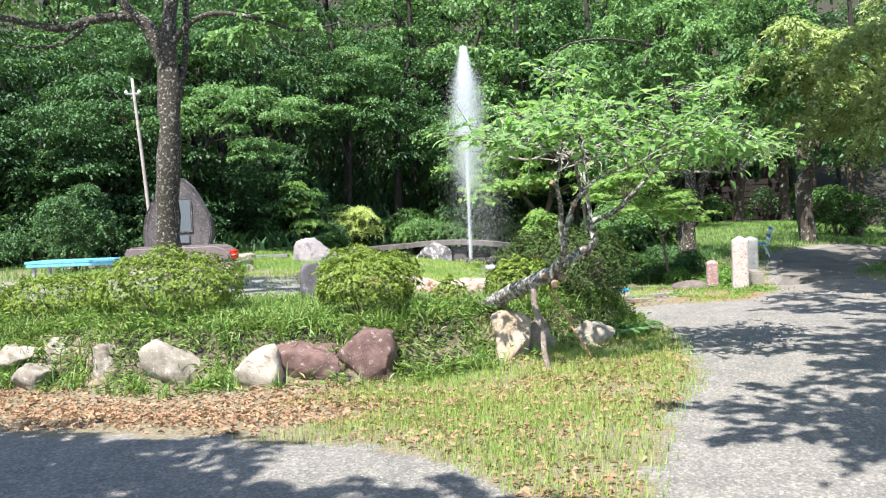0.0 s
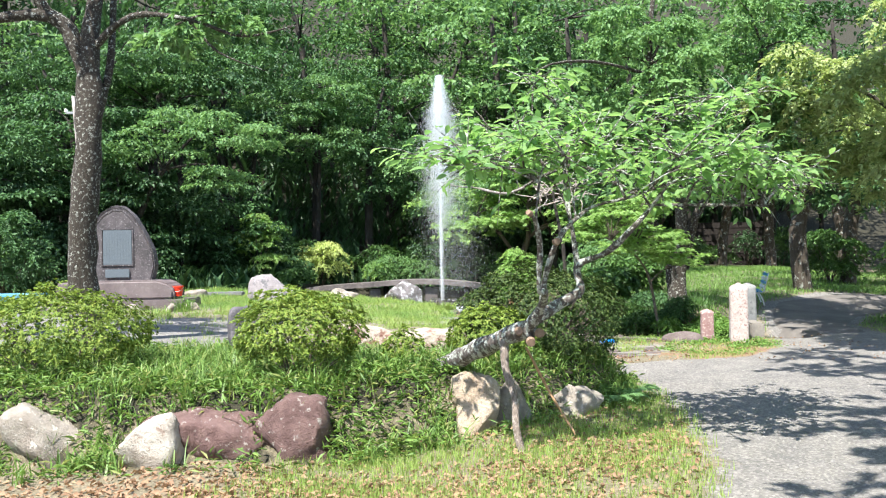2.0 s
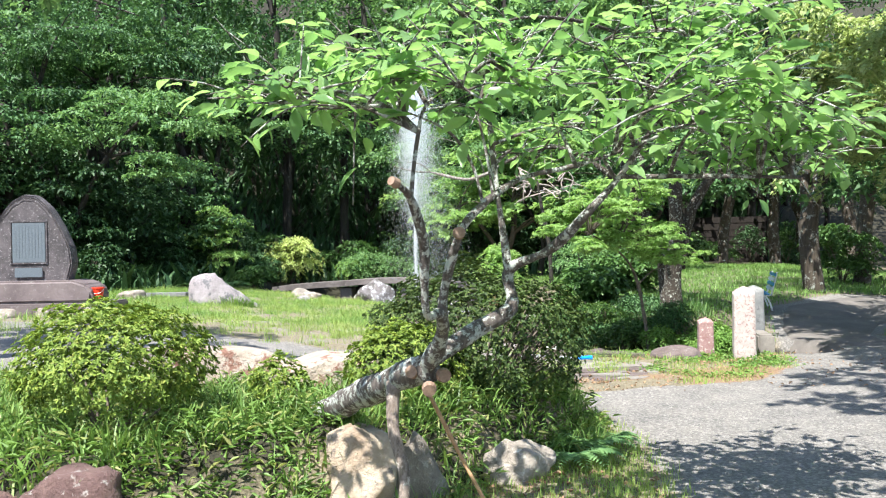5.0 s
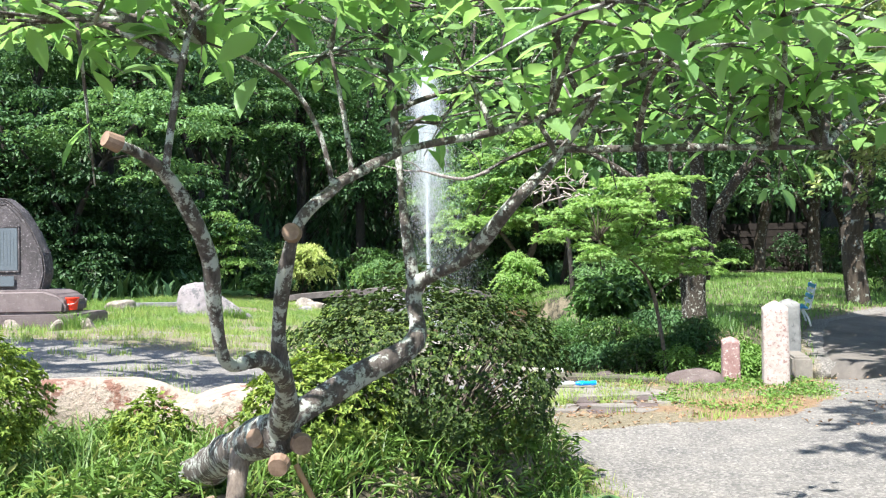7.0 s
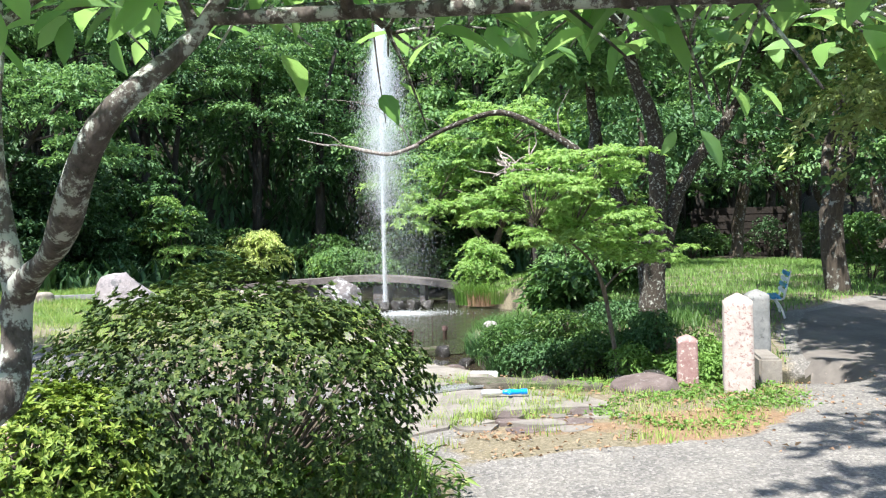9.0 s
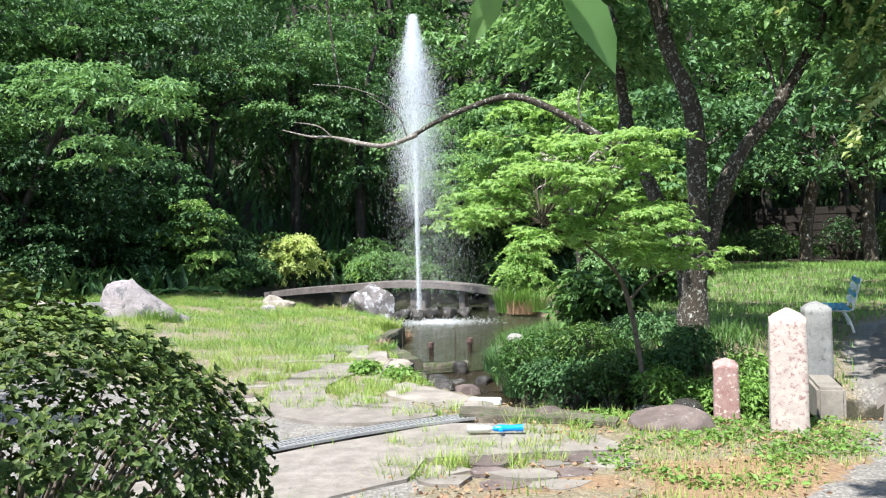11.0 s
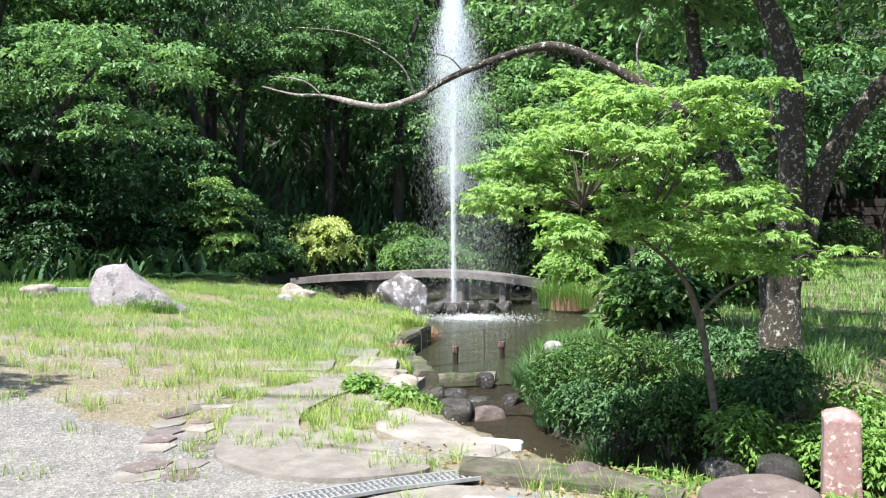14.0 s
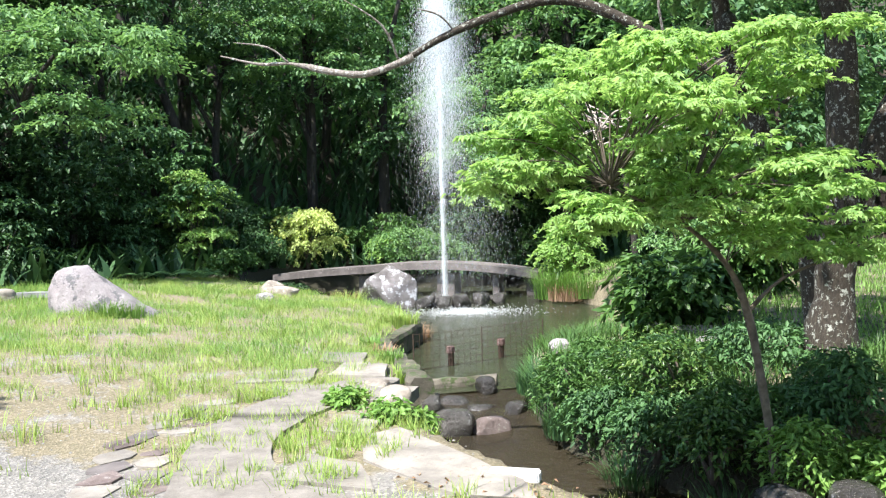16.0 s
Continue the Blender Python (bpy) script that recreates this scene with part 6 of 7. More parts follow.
def fern(x, y, r, n, seed, label="arching green fern at the edge of the planting", material=None):
    """A rosette of fronds, each with pairs of leaflets."""
    rng = np.random.default_rng(seed)
    th = thing("fern", at(x, y), label, "fern", "ferns")
    for k in range(n):
        a = 2 * math.pi * k / n + rng.uniform(-0.2, 0.2)
        L = r * rng.uniform(0.75, 1.15)
        d = np.array([math.cos(a), math.sin(a), 0.0])
        u = np.linspace(0.12, 1.0, 15)
        mid = d[None] * (L * u * (1 - 0.12 * u))[:, None]
        mid[:, 2] = L * (0.95 * u - 0.85 * u ** 2)
        side = np.array([-d[1], d[0], 0.0])
        pos, way = np.repeat(mid, 2, 0), np.tile(np.array([side, -side]), (15, 1)) + d * 0.5 + np.array([0, 0, -0.1])
        ln = np.repeat(0.24 * L * np.sin(np.pi * np.clip(u * 0.9 + 0.08, 0, 1)) + 0.01, 2)
        v, f = leaves(pos, way, np.tile([0, 0, 1.0], (30, 1)), ln, ln * 0.32, 0.05, 0.15)
        part("frond", mesh("frond", v, f, material or M_FOREST_L), None, th)


for i, (x, y, r) in enumerate([(-4.3, 28.6, 0.8), (-3.5, 29.2, 0.6), (-5.4, 28.2, 0.7), (2.1, 9.85, 0.42), (1.75, 9.7, 0.36), (2.35, 10.2, 0.4)]):
    fern(x, y, r, 13, 900 + i)


def reeds(x, y, r, hgt, n, material, label, seed, z=None):
    """A clump of long arching blades."""
    rng = np.random.default_rng(seed)
    th = thing("grass_clump", pose(x, y, float(tz(x, y)) if z is None else z), label, "grass", "grass clumps")
    a, q = rng.uniform(0, 2 * np.pi, n), r * np.sqrt(rng.uniform(0, 1, n))
    base = np.stack([q * np.cos(a), q * np.sin(a), np.full(n, -0.03)], 1)
    out = np.stack([np.cos(a), np.sin(a), np.zeros(n)], 1) * rng.uniform(0.1, 0.8, (n, 1)) + rng.normal(0, 0.15, (n, 3)) * np.array([1, 1, 0])
    H = hgt * rng.uniform(0.5, 1.15, n)
    s = np.cross(out, [0, 0, 1.0])
    s = unit(s) * 0.008
    vs = []
    for u in (0, 0.4, 0.75, 1.0):
        c = base + out * (H * u ** 2 * 0.9)[:, None] + np.array([0, 0, 1.0]) * (H * (1.25 * u - 0.45 * u ** 2.5))[:, None]
        vs += [c - s * (1.05 - u), c + s * (1.05 - u)]
    v = np.stack(vs, 1).reshape(-1, 3)
    f = (np.arange(n)[:, None, None] * 8 + np.array([[0, 1, 3, 2], [2, 3, 5, 4], [4, 5, 7, 6]])[None]).reshape(-1, 4)
    ob = part("foliage", mesh("foliage", v, f, material), None, th)
    ob["kind"] = "stuff"


reeds(3.35, 29.75, 0.45, 0.8, 700, M_GRASS_D, "tall light green reeds at the end of the bridge", 1, -0.2)
reeds(4.0, 29.3, 0.45, 0.65, 500, M_GRASS_D, "tall light green reeds at the end of the bridge", 2, -0.15)
reeds(3.6, 29.2, 0.4, 0.45, 300, M_DRYLEAF, "dry straw-coloured reeds at the water's edge", 11, -0.2)
reeds(-1.0, 28.4, 0.35, 0.5, 400, M_GRASS, "reddish green grass clump beside the wet rock", 3, -0.25)
reeds(-1.15, 28.6, 0.3, 0.45, 200, M_DRYLEAF, "dry rusty grass clump beside the wet rock", 4, -0.25)
reeds(1.05, 24.1, 0.3, 0.35, 300, M_DRYLEAF, "dry straw clump hanging over the pond wall", 5)
reeds(0.95, 23.6, 0.3, 0.3, 300, M_GRASS, "yellow-green clump on the pond wall", 6)
for i, (x, y) in enumerate([(1.62, 19.75), (1.2, 20.9), (0.95, 21.5), (0.92, 22.3), (1.0, 23.0), (1.4, 20.4)]):
    reeds(x, y, 0.16, 0.2, 130, (M_GRASS, M_DRYLEAF, M_GRASS_D)[i % 3], "short tuft hanging over the pond wall", 50 + i)
reeds(-3.0, 22.3, 0.25, 0.32, 260, M_GRASS_D, "long grass tuft beside the white boulder", 7)
reeds(-2.75, 22.45, 0.2, 0.28, 200, M_GRASS_D, "long grass tuft beside the white boulder", 8)
reeds(-4.7, 19.4, 0.2, 0.4, 200, M_GRASS_D, "long grass tuft beside the plinth", 9)
for i, (x, y) in enumerate([(3.05, 19.5), (3.2, 19.0), (3.3, 18.3), (3.75, 17.3), (4.3, 16.6)]):
    reeds(x, y, 0.2, 0.36, 260, M_FOREST, "dark arching grass clump overhanging the stream", 20 + i)
for i, (x, y) in enumerate([(1.5, 17.9), (1.95, 17.45), (2.05, 18.15)]):
    shrub("bank_weed", x, y, 0.17, 0.15, M_GRASS_D, "leafy light green weed among the bank stones", 960 + i, 500, 0.06, 0.4, 10)


# ---- wooded hillside ----
def forest():
    rng = random.Random(77)
    k = 0
    for row, (dy, hh, ww) in enumerate([(0.8, 5.0, 2.2), (3.6, 6.5, 2.6), (7.0, 8.0, 3.0), (11.0, 10.0, 3.6)]):
        x = -22 - row
        while x < 20 + row * 2:
            x += rng.uniform(1.7, 2.7) * (1 + 0.12 * row)
            y = float(hill_foot(x)) + dy + rng.uniform(-0.9, 0.9)
            if row == 0 and (x > 6 or -7.0 < x < 1.5 or rng.random() < 0.35):
                continue
            h = hh * rng.uniform(0.8, 1.25)
            w = ww * rng.uniform(0.8, 1.2)
            k += 1
            r = 0.10 + 0.012 * h
            b = [(0, 0, -0.4), (rng.uniform(-.3, .3), -0.1, h * 0.3), (rng.uniform(-.6, .6), -0.4, h * 0.6), (rng.uniform(-.8, .8), -0.5, h * 0.9)]
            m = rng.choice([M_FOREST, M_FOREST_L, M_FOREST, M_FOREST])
            # every second low tree on the left is coloured as if in shade
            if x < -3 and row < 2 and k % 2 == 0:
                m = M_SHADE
            crown = [((0, -0.4, h * 0.8), (w, w, h * 0.22)), ((rng.uniform(-.8, .8), -1.0, h * 0.58), (w * 0.95, w * 0.9, h * 0.14))]
            if row == 1 and rng.random() < 0.5:
                crown.append(((rng.uniform(-.6, .6), -1.2, h * 0.36), (w * 0.6, w * 0.6, h * 0.07)))
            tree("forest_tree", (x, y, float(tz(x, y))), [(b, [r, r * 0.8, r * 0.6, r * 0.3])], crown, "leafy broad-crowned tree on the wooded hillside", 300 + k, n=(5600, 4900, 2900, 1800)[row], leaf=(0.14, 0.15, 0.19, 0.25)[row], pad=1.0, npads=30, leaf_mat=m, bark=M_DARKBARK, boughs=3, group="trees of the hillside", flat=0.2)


forest()
for i, (x, y, hh, w) in enumerate([(4, 39.5, 12, 3.4), (7.5, 40, 13, 3.6), (11, 43, 13, 3.8), (14.5, 45.5, 14, 4), (18, 46, 14, 4), (21.5, 43, 14, 4), (-1, 41, 11, 3.2), (25, 38, 14, 4), (9.5, 46, 15, 4), (5.5, 44, 14, 4), (16, 50, 16, 4.5), (21, 50, 16, 4.5), (12, 50, 16, 4.5), (7.5, 50, 16, 4.5), (3, 49, 15, 4.5), (26, 46, 16, 4.5), (-2, 47, 14, 4.2)]):
    tree("tall_forest_tree", (x, y, float(tz(x, y))), [([(0, 0, -0.3), (0.1, 0, hh * 0.4), (-0.2, 0, hh * 0.9)], [0.25, 0.2, 0.08])], [((0, 0, hh * 0.8), (w, w, hh * 0.17)), ((0.3, -0.8, hh * 0.52), (w, w, hh * 0.13)), ((-0.3, -1.2, hh * 0.28), (w * 0.8, w * 0.8, hh * 0.08))],
         "tall leafy tree high on the wooded hillside", 700 + i, n=3600, leaf=0.27, pad=1.1, npads=40, leaf_mat=(M_FOREST_L, M_FOREST)[i % 2], bark=M_DARKBARK, boughs=3, group="tall trees of the hillside")
_u = random.Random(9)
for i in range(22):
    x = -15 + 23 * i / 21 + _u.uniform(-0.5, 0.5)
    if -6.0 < x < 0.8:
        continue
    y = float(hill_foot(x)) + _u.uniform(0.2, 1.8)
    hh = _u.uniform(3.2, 4.6)
    # two in three of these carry shade in their leaf colour
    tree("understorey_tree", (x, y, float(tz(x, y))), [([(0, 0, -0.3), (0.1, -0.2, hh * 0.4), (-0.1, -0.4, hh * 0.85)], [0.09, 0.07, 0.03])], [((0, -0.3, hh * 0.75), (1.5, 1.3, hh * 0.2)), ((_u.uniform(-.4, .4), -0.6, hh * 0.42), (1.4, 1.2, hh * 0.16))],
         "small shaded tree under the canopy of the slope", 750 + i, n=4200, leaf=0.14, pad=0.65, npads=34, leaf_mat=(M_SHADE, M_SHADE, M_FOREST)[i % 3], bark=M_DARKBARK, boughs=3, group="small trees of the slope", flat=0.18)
for i, (x, y, cx, cz, w, m_) in enumerate([(-6.4, 34.8, 1.2, 4.4, 1.6, M_FOREST_L), (-8.6, 27.8, 2.4, 4.6, 2.1, M_FOREST_L), (-12.5, 26.5, 0.5, 4.0, 2.2, M_FOREST), (-4.0, 36.5, 0.6, 6.6, 1.8, M_FOREST_L), (2.6, 36.5, 0.2, 3.6, 1.8, M_MAPLE), (5.4, 34.0, 0.0, 3.8, 1.8, M_FOREST_L), (-8.4, 32.2, 0.5, 5.6, 1.8, M_FOREST_L), (-10.6, 29.0, 1.6, 6.4, 2.2, M_FOREST)]):
    tree("edge_maple", (x, y, float(tz(x, y))), [([(0, 0, -0.3), (0.2, -0.3, cz * 0.4), (cx * 0.5, -0.6, cz * 0.8), (cx, -0.9, cz * 1.05)], [0.12, 0.1, 0.07, 0.03]), ([(0.2, -0.3, cz * 0.35), (-0.5, -0.6, cz * 0.7), (-1.2, -0.8, cz * 0.95)], [0.07, 0.05, 0.02])],
         [((cx, -0.9, cz), (w, w * 0.8, 0.75)), ((cx - 1.6, -0.7, cz * 0.95), (w * 0.8, w * 0.7, 0.5)), ((cx + 0.8, -1.3, cz * 0.72), (w * 0.55, w * 0.5, 0.35))],
         "maple with broad sunlit sprays at the forest edge", 780 + i, n=7800, leaf=0.12, pad=0.6, npads=44, leaf_mat=m_, bark=M_DARKBARK, boughs=5, group="maples at the forest edge", flat=0.16)
_r = random.Random(5)
for i in range(46):
    x = -15 + 22 * i / 45 + _r.uniform(-0.4, 0.4)
    y = float(hill_foot(x)) + _r.uniform(-1.2, 1.6)
    if pond_depth(np.array(x), np.array(y)) > -0.5:
        continue
    r = _r.uniform(0.8, 1.5)
    # most slope shrubs get the leaf colour with shade painted in
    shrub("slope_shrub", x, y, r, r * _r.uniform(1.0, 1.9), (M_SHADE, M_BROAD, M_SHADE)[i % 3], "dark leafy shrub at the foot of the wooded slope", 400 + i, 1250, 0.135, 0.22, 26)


for i, (x, y, r, hh) in enumerate([(10.5, 38.5, 1.0, 1.1), (12.4, 39.5, 1.1, 1.3), (14.2, 39.8, 0.9, 1.0), (17.6, 39.0, 1.2, 1.5), (19.6, 38.0, 1.2, 1.4), (8.6, 37.0, 1.1, 1.3), (10.6, 18.2, 0.7, 0.7), (11.6, 19.0, 0.8, 0.8), (9.9, 16.9, 0.6, 0.6), (12.8, 19.6, 0.8, 0.9), (13.3, 41.2, 0.9, 1.6), (16.2, 41.6, 1.0, 1.7), (17.8, 41.4, 1.0, 2.0)]):
    shrub("meadow_shrub", x, y, r, hh, (M_BROAD, M_SHADE)[i % 2], "dark low shrub at the edge of the meadow", 480 + i, 1200, 0.12, 0.3, 22)


# ---- shed behind the trees ----
def shed():
    th = thing("old_shed", pose(15.5, 43.0, float(tz(15.5, 43.0)) - 0.2, 0, 0, -12), "weathered board shed under the trees, its shade put into the colour", "shed")
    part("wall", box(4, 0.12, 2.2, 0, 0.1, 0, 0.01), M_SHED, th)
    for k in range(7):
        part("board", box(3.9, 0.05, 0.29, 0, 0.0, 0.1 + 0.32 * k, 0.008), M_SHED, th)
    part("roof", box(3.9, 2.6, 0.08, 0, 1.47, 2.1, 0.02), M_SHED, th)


shed()


# ---- grass, litter and weeds ----
def scatter(rng, n, x0, x1, y0, y1, keep):
    x, y = rng.uniform(x0, x1, n), rng.uniform(y0, y1, n)
    ok = rng.uniform(0, 1, n) < keep(x, y)
    return x[ok], y[ok]


def tufts(x, y, k, spread, seed):
    """k blades round each place."""
    rng = np.random.default_rng(seed)
    return np.repeat(x, k) + rng.normal(0, spread, len(x) * k), np.repeat(y, k) + rng.normal(0, spread, len(x) * k)


def patchy(x, y, s=1.0, o=0.0):
    return 0.5 + 0.5 * np.sin(x * 1.9 * s + o + 1.7 * np.sin(y * 1.3 * s + o)) * np.sin(y * 2.3 * s + 1.1 * np.sin(x * 1.6 * s + 2 * o))


def blades(name, x, y, h, w, material, label, seed, lean=0.45, category="grass"):
    rng = np.random.default_rng(seed)
    n = len(x)
    z = tz(x, y) - 0.01
    a = rng.uniform(0, 2 * np.pi, n)
    H = h * rng.uniform(0.45, 1.25, n)
    d = np.stack([np.cos(a), np.sin(a)], 1)
    ln = lean * rng.uniform(0.2, 1.2, n) * H
    s = np.stack([-np.sin(a), np.cos(a)], 1) * (w * rng.uniform(0.6, 1.3, n) / 2)[:, None]
    base = np.stack([x, y], 1)
    b0, b1 = np.column_stack([base - s, z]), np.column_stack([base + s, z])
    if h < 0.13:
        t = np.column_stack([base + d * ln[:, None], z + H])
        v = np.stack([b0, b1, t], 1).reshape(-1, 3)
        tagged(part(name, mesh(name, v, np.arange(3 * n).reshape(-1, 3), material)), label, category, kind="stuff")
        return
    m = base + d * (ln * 0.35)[:, None]
    m0, m1 = np.column_stack([m - s * 0.7, z + H * 0.6]), np.column_stack([m + s * 0.7, z + H * 0.6])
    t = np.column_stack([base + d * ln[:, None], z + H])
    v = np.stack([b0, b1, m0, m1, t], 1).reshape(-1, 3)
    f = (np.arange(n)[:, None, None] * 5 + np.array([[0, 1, 3], [0, 3, 2], [2, 3, 4]])[None]).reshape(-1, 3)
    tagged(part(name, mesh(name, v, f, material)), label, category, kind="stuff")


def cover(name, x, y, h, leaf, material, label, seed, ratio=0.32):
    """Low broad-leaved ground cover."""
    rng = np.random.default_rng(seed)
    n = len(x)
    hh = h * (0.25 + 0.9 * patchy(x, y, 3.1, 2)) * rng.uniform(0.1, 1.1, n)
    pos = np.column_stack([x, y, tz(x, y) + hh])
    L = leaf * rng.uniform(0.6, 1.4, n)
    v, f = leaves(pos, rng.normal(0, 1, (n, 3)) * np.array([1, 1, 0.45]) + np.array([0, 0, 0.25]), np.array([0, 0, 1.0]) + rng.normal(0, 0.5, (n, 3)), L, L * ratio)
    tagged(part(name, mesh(name, v, f, material)), label, "plants", kind="stuff")


def dry_land(x, y):
    return (pond_depth(x, y) < -0.12) & (seg_dist(x, y, STREAM) > 0.75)


def off_stones(x, y):
    """False on and before the bed stones, which stand clear of the planting."""
    ok = np.ones(np.shape(x), bool)
    for sx, sy, _z, a, *_rest in BED:
        if _z < 0.18:
            ok &= ~((np.abs(x - sx) < a * 0.8) & (y < sy - 0.05) & (y > sy - 0.45))
    return ok


def off_paths(x, y):
    return ~in_poly(x, y, curved_path()) & ~in_poly(x, y, [(0.3, 12.9), (2.7, 15.02), (3.3, 15.0), (4.1, 14.5), (3.4, 13.4), (2.5, 13.4), (1.7, 12.6), (0.8, 12.3)])


def grass():
    rng = np.random.default_rng(21)
    # lawn before the pond
    x, y = scatter(rng, 10500, -9, 1.5, 15.5, 29.5, lambda x, y: dry_land(x, y) * off_paths(x, y) * ss(-1.2, 1.6, y - np.interp(x, [-9, -5, -2, 0, 2], [18.6, 18.6, 18.0, 17.6, 18.5]) + 1.5 * (patchy(x, y) - 0.5)) * (0.06 + 0.94 * (patchy(x, y, 1.3, 2) > 0.5)))
    x, y = tufts(x, y, 20, 0.085, 1)
    blades("lawn_grass", x, y, 0.10, 0.006, M_GRASS, "short uneven light green lawn grass", 1, 0.9)
    x, y = scatter(rng, 1500, -9, 1.5, 16.5, 27, lambda x, y: dry_land(x, y) * off_paths(x, y) * (patchy(x, y, 2.0, 4) > 0.55))
    x, y = tufts(x, y, 22, 0.05, 2)
    blades("lawn_tufts", x, y, 0.16, 0.007, M_GRASS, "taller tufts of light green grass in the lawn", 12, 0.9)
    x, y = scatter(rng, 5200, -8.5, 1.3, 19.5, 27.5, lambda x, y: dry_land(x, y) * (0.08 + 0.92 * (patchy(x, y, 0.9, 3) > 0.47)))
    x, y = tufts(x, y, 16, 0.09, 5)
    blades("lawn_green", x, y, 0.11, 0.007, M_GRASS_D, "fresh green grass on the far part of the lawn", 16, 0.9)
    # meadow by the road
    x, y = scatter(rng, 130000, 3.5, 20, 16.5, 36, lambda x, y: dry_land(x, y) * (1 - np.clip(road_mask(x, y) * 1.6, 0, 1)) * (0.4 + 0.6 * patchy(x, y)))
    blades("meadow_grass", x, y, 0.125, 0.016, M_GRASS_D, "long green meadow grass", 2, 0.8)
    # strip before the bed
    x, y = scatter(rng, 330000, -6.5, 3.2, 3.2, 11.5, lambda x, y: (1 - np.clip(road_mask(x, y) * 1.4, 0, 1)) * ss(-0.6, 1.2, x + 1.2 + (patchy(x, y) - 0.5) * 2.5) * (y < np.interp(x, WALL_X, WALL_Y) + 0.1) * (0.3 + 0.7 * patchy(x, y, 1.7, 1)))
    blades("strip_grass", x, y, 0.075, 0.008, M_GRASS, "short thin grass with bare patches", 3)
    # the planted bed: denser leaves between the stones
    x, y = scatter(rng, 85000, -7, 2.6, 7.6, 11.9, lambda x, y: off_stones(x, y) * ss(-0.55, 0.0, y - np.interp(x, WALL_X, WALL_Y)) * (1 - np.clip(road_mask(x, y), 0, 1)) * (0.2 + 0.8 * patchy(x, y, 1.4, 3)))
    cover("bed_plants", x, y, 0.17, 0.085, M_BED, "leafy green ground cover in the bed", 4, 0.2)
    x, y = scatter(rng, 2500, -7, 2.4, 7.9, 11.8, lambda x, y: off_stones(x, y) * ss(-0.5, 0.0, y - np.interp(x, WALL_X, WALL_Y)) * (1 - np.clip(road_mask(x, y), 0, 1)) * (patchy(x, y, 1.2, 8) > 0.3))
    x, y = tufts(x, y, 9, 0.05, 40)
    blades("bed_grass", x, y, 0.22, 0.014, M_BED, "arching bamboo grass in the bed", 15, 1.1)
    # weeds in the gravel and by the drain
    x, y = scatter(rng, 30000, -6, 4.6, 12.4, 19.5, lambda x, y: dry_land(x, y) * off_paths(x, y) * (patchy(x, y, 2.2, 5) > 0.80))
    blades("gravel_weeds", x, y, 0.10, 0.012, M_GRASS, "tufts of grass growing through gravel", 5)
    rims = [(0.95, 15.9), (0.68, 16.7), (0.62, 17.4), (0.8, 18.2), (1.1, 18.75), (1.5, 18.1), (1.3, 17.3), (1.28, 16.7), (1.55, 16.0), (1.85, 15.65), (2.5, 15.4), (3.3, 15.05), (3.6, 14.6), (3.2, 14.0), (2.8, 13.8), (2.6, 13.6), (2.45, 14.4), (2.9, 14.2), (3.4, 14.1), (1.9, 16.6), (1.7, 17.0), (2.1, 17.3), (1.75, 16.5), (1.6, 16.9)]
    px, py = np.array([q[0] for q in rims]), np.array([q[1] for q in rims])
    x, y = tufts(px, py, 9, 0.16, 30)
    x, y = tufts(x, y, 26, 0.035, 31)
    blades("joint_weeds", x, y, 0.125, 0.008, M_GRASS, "grass tufts along the joints of the paving", 14, 0.9)
    # verges by the posts
    x, y = scatter(rng, 45000, 2.5, 8.5, 12.8, 17, lambda x, y: (1 - np.clip(road_mask(x, y) * 1.5, 0, 1)) * off_paths(x, y) * dry_land(x, y) * ss(3.6, 4.2, x + 0.0 * y) * (0.25 + 0.75 * patchy(x, y, 2, 4)))
    blades("verge_grass", x, y, 0.06, 0.008, M_GRASS, "short verge grass round the stone posts", 6, 0.7)
    x, y = scatter(rng, 9000, 3.6, 6.6, 13.2, 16.6, lambda x, y: (1 - np.clip(road_mask(x, y) * 1.5, 0, 1)) * off_paths(x, y) * dry_land(x, y) * (patchy(x, y, 1.8, 7) > 0.45))
    cover("verge_plants", x, y, 0.05, 0.045, M_GRASS_D, "low leafy weeds round the stone posts", 10, 0.5)
    # long grass overhanging the stream
    x, y = scatter(rng, 26000, 2.6, 5.8, 15.2, 22, lambda x, y: ((seg_dist(x, y, STREAM) > 0.55) & (seg_dist(x, y, STREAM) < 1.9) & (x > np.interp(y, STREAM[::-1, 1], STREAM[::-1, 0])) & (pond_depth(x, y) < -0.1)) * (patchy(x, y, 1.5, 1) > 0.35))
    blades("bank_grass", x, y, 0.19, 0.010, M_BROAD, "long arching grass on the stream bank", 7, 1.3)
    x, y = scatter(rng, 40000, -12, -3, 10.5, 27, lambda x, y: (1 - np.clip(road_mask(x, y) * 1.5, 0, 1)) * 0.5 * ss(-3, -4, x + 0.05 * y))
    blades("side_grass", x, y, 0.16, 0.014, M_GRASS_D, "rough grass round the monument", 8)
    # hill floor
    x, y = scatter(rng, 45000, -22, 22, 25, 54, lambda x, y: (y > hill_foot(x) - 3) * (pond_depth(x, y) < -0.2) * 0.8)
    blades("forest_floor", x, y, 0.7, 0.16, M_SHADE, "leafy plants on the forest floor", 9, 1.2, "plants")


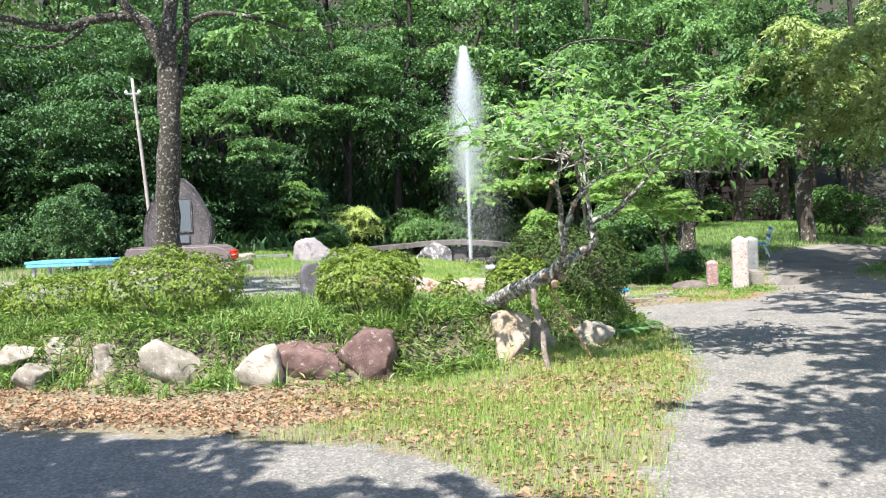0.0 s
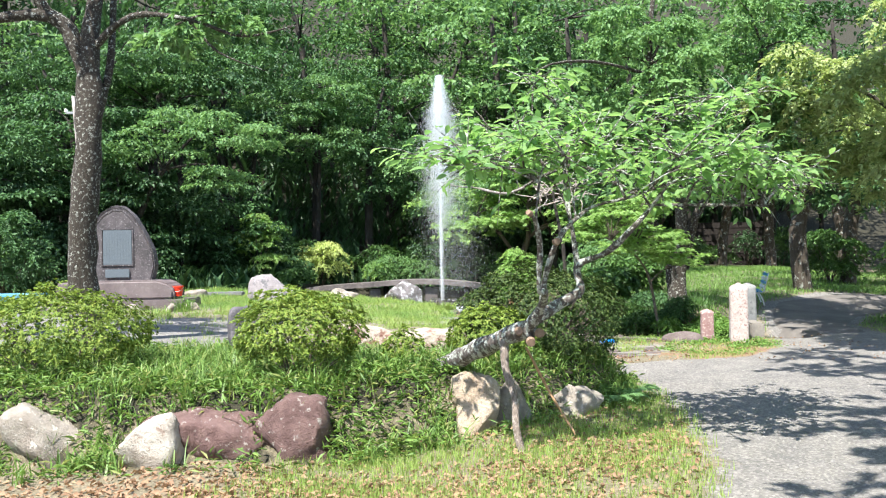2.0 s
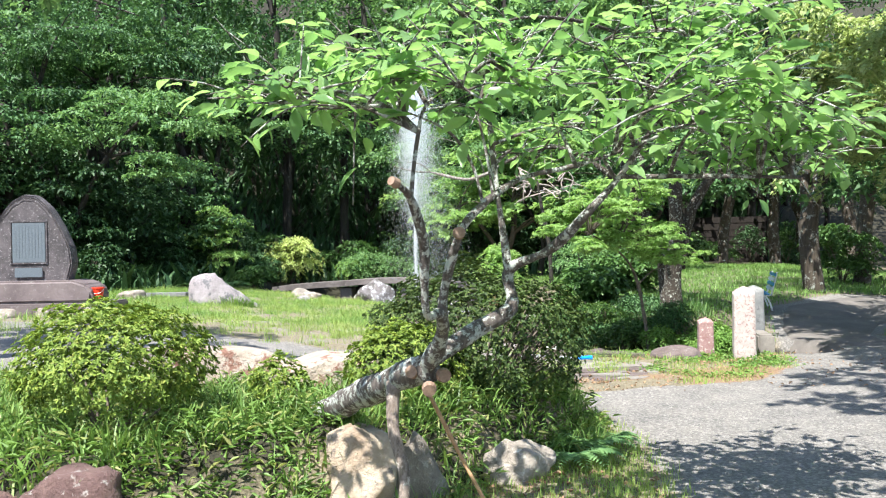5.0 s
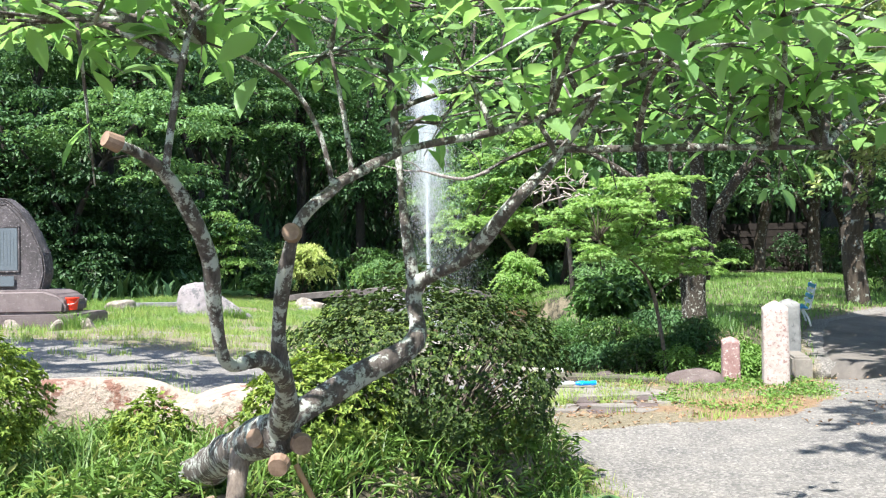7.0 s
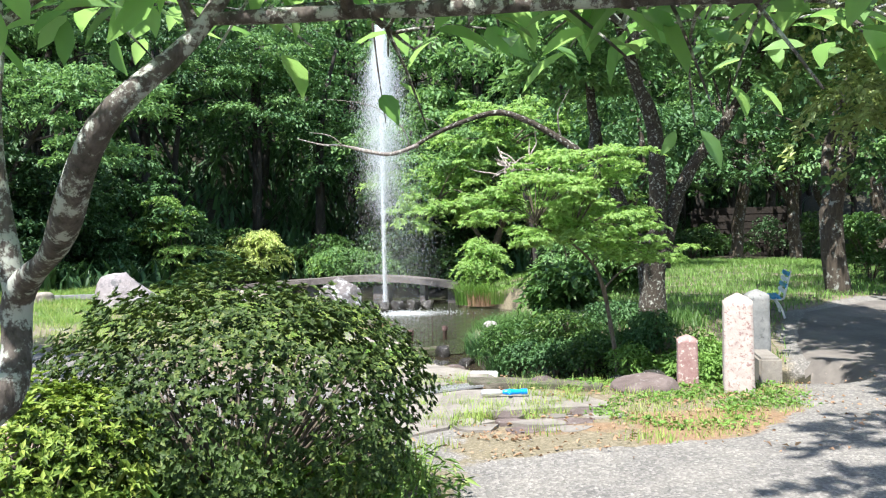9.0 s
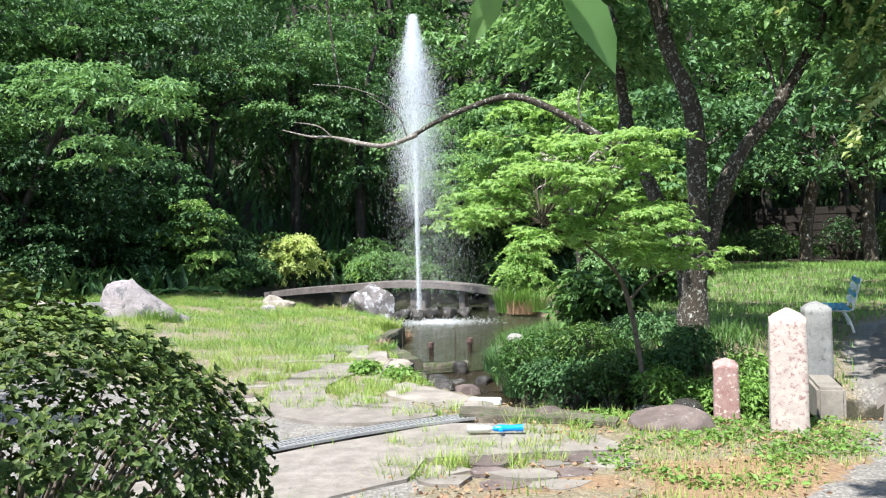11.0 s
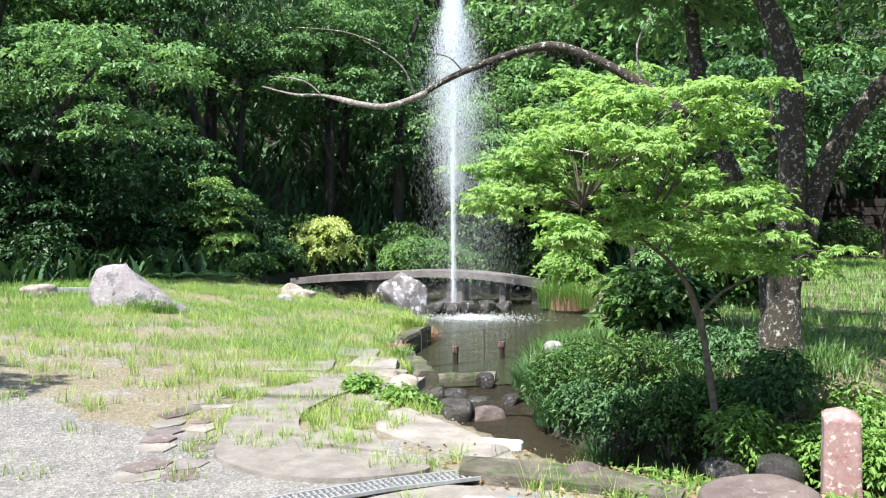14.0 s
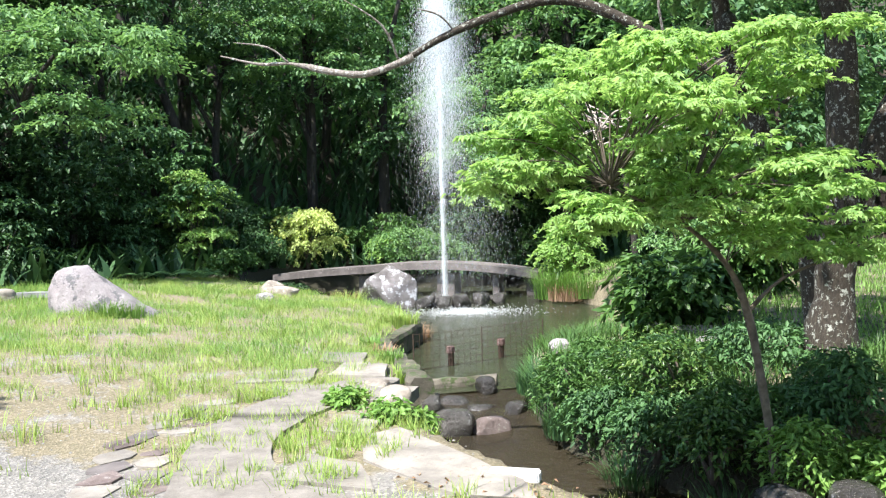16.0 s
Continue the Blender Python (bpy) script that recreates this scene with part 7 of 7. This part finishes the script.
def litter():
    rng = np.random.default_rng(22)

    def put(name, x, y, label, seed, size):
        r = np.random.default_rng(seed)
        n = len(x)
        pos = np.column_stack([x, y, tz(x, y) + r.uniform(0.006, 0.03, n)])
        L = size * r.uniform(0.6, 1.3, n)
        v, f = leaves(pos, r.normal(0, 1, (n, 3)) * np.array([1, 1, 0.15]), np.array([0, 0, 1.0]) + r.normal(0, 0.6, (n, 3)), L, L * 0.55, 0.25, 0.25)
        tagged(part(name, mesh(name, v, f, M_DRYLEAF)), label, "leaves", kind="stuff")
    x, y = scatter(rng, 60000, -6, 2.8, 3.2, 9.6, lambda x, y: np.clip(0.9 - 1.0 * np.abs(y - np.interp(x, WALL_X, WALL_Y) + 1.2 + 0.25 * np.maximum(x + 1, 0)), 0.0, 1) * ss(2.4, 1.0, x) * (0.3 + 0.7 * patchy(x, y, 1.4, 6)) + 0.34 * (road_mask(x, y) < 0.4) * (y < np.interp(x, WALL_X, WALL_Y)) * patchy(x, y, 1.1, 9))
    put("fallen_leaves", x, y, "dry brown fallen leaves before the bed", 1, 0.055)
    x, y = scatter(rng, 4500, 2.2, 7, 12.4, 16, lambda x, y: (0.15 + 0.7 * (patchy(x, y, 2, 2) > 0.6)) * (1 - 0.8 * np.clip(road_mask(x, y), 0, 1)))
    x, y = x[dry_land(x, y)], y[dry_land(x, y)]
    put("verge_leaves", x, y, "dry brown leaves on the verge", 2, 0.042)


def pebbles():
    """Loose stones on the gravel, too many to count."""
    rng = np.random.default_rng(23)
    spots = [scatter(rng, 26000, -4, 6.5, 2.8, 12.5, lambda x, y: np.clip(road_mask(x, y) - 0.3, 0, 1) * 0.5), scatter(rng, 14000, -4.5, 3.5, 12.2, 19.5, lambda x, y: dry_land(x, y) * off_paths(x, y) * np.clip(road_mask(x, y), 0.15, 0.7))]
    x, y = np.concatenate([q[0] for q in spots]), np.concatenate([q[1] for q in spots])
    n = len(x)
    r = 0.005 + np.minimum(rng.exponential(0.004, n), 0.011)
    shape = np.array([(1, 0, 0), (0.2, 1, 0.1), (-1, 0.2, 0), (-0.1, -1, 0), (0.1, 0.1, 0.8)])
    a = rng.uniform(0, 2 * np.pi, n)
    turn = np.stack([np.stack([np.cos(a), -np.sin(a), 0 * a], 1), np.stack([np.sin(a), np.cos(a), 0 * a], 1), np.stack([0 * a, 0 * a, 1 + 0 * a], 1)], 1)
    v = np.einsum("nij,kj->nki", turn, shape) * r[:, None, None] * rng.uniform(0.7, 1.3, (n, 5, 1)) + np.column_stack([x, y, tz(x, y)])[:, None]
    f = (np.arange(n)[:, None, None] * 5 + np.array([[0, 1, 4], [1, 2, 4], [2, 3, 4], [3, 0, 4]])[None]).reshape(-1, 3)
    tagged(part("pebbles", mesh("pebbles", v.reshape(-1, 3), f, M_PEBBLE)), "loose grey and buff pebbles scattered on gravel", "pebbles", kind="stuff")


grass()
litter()
pebbles()
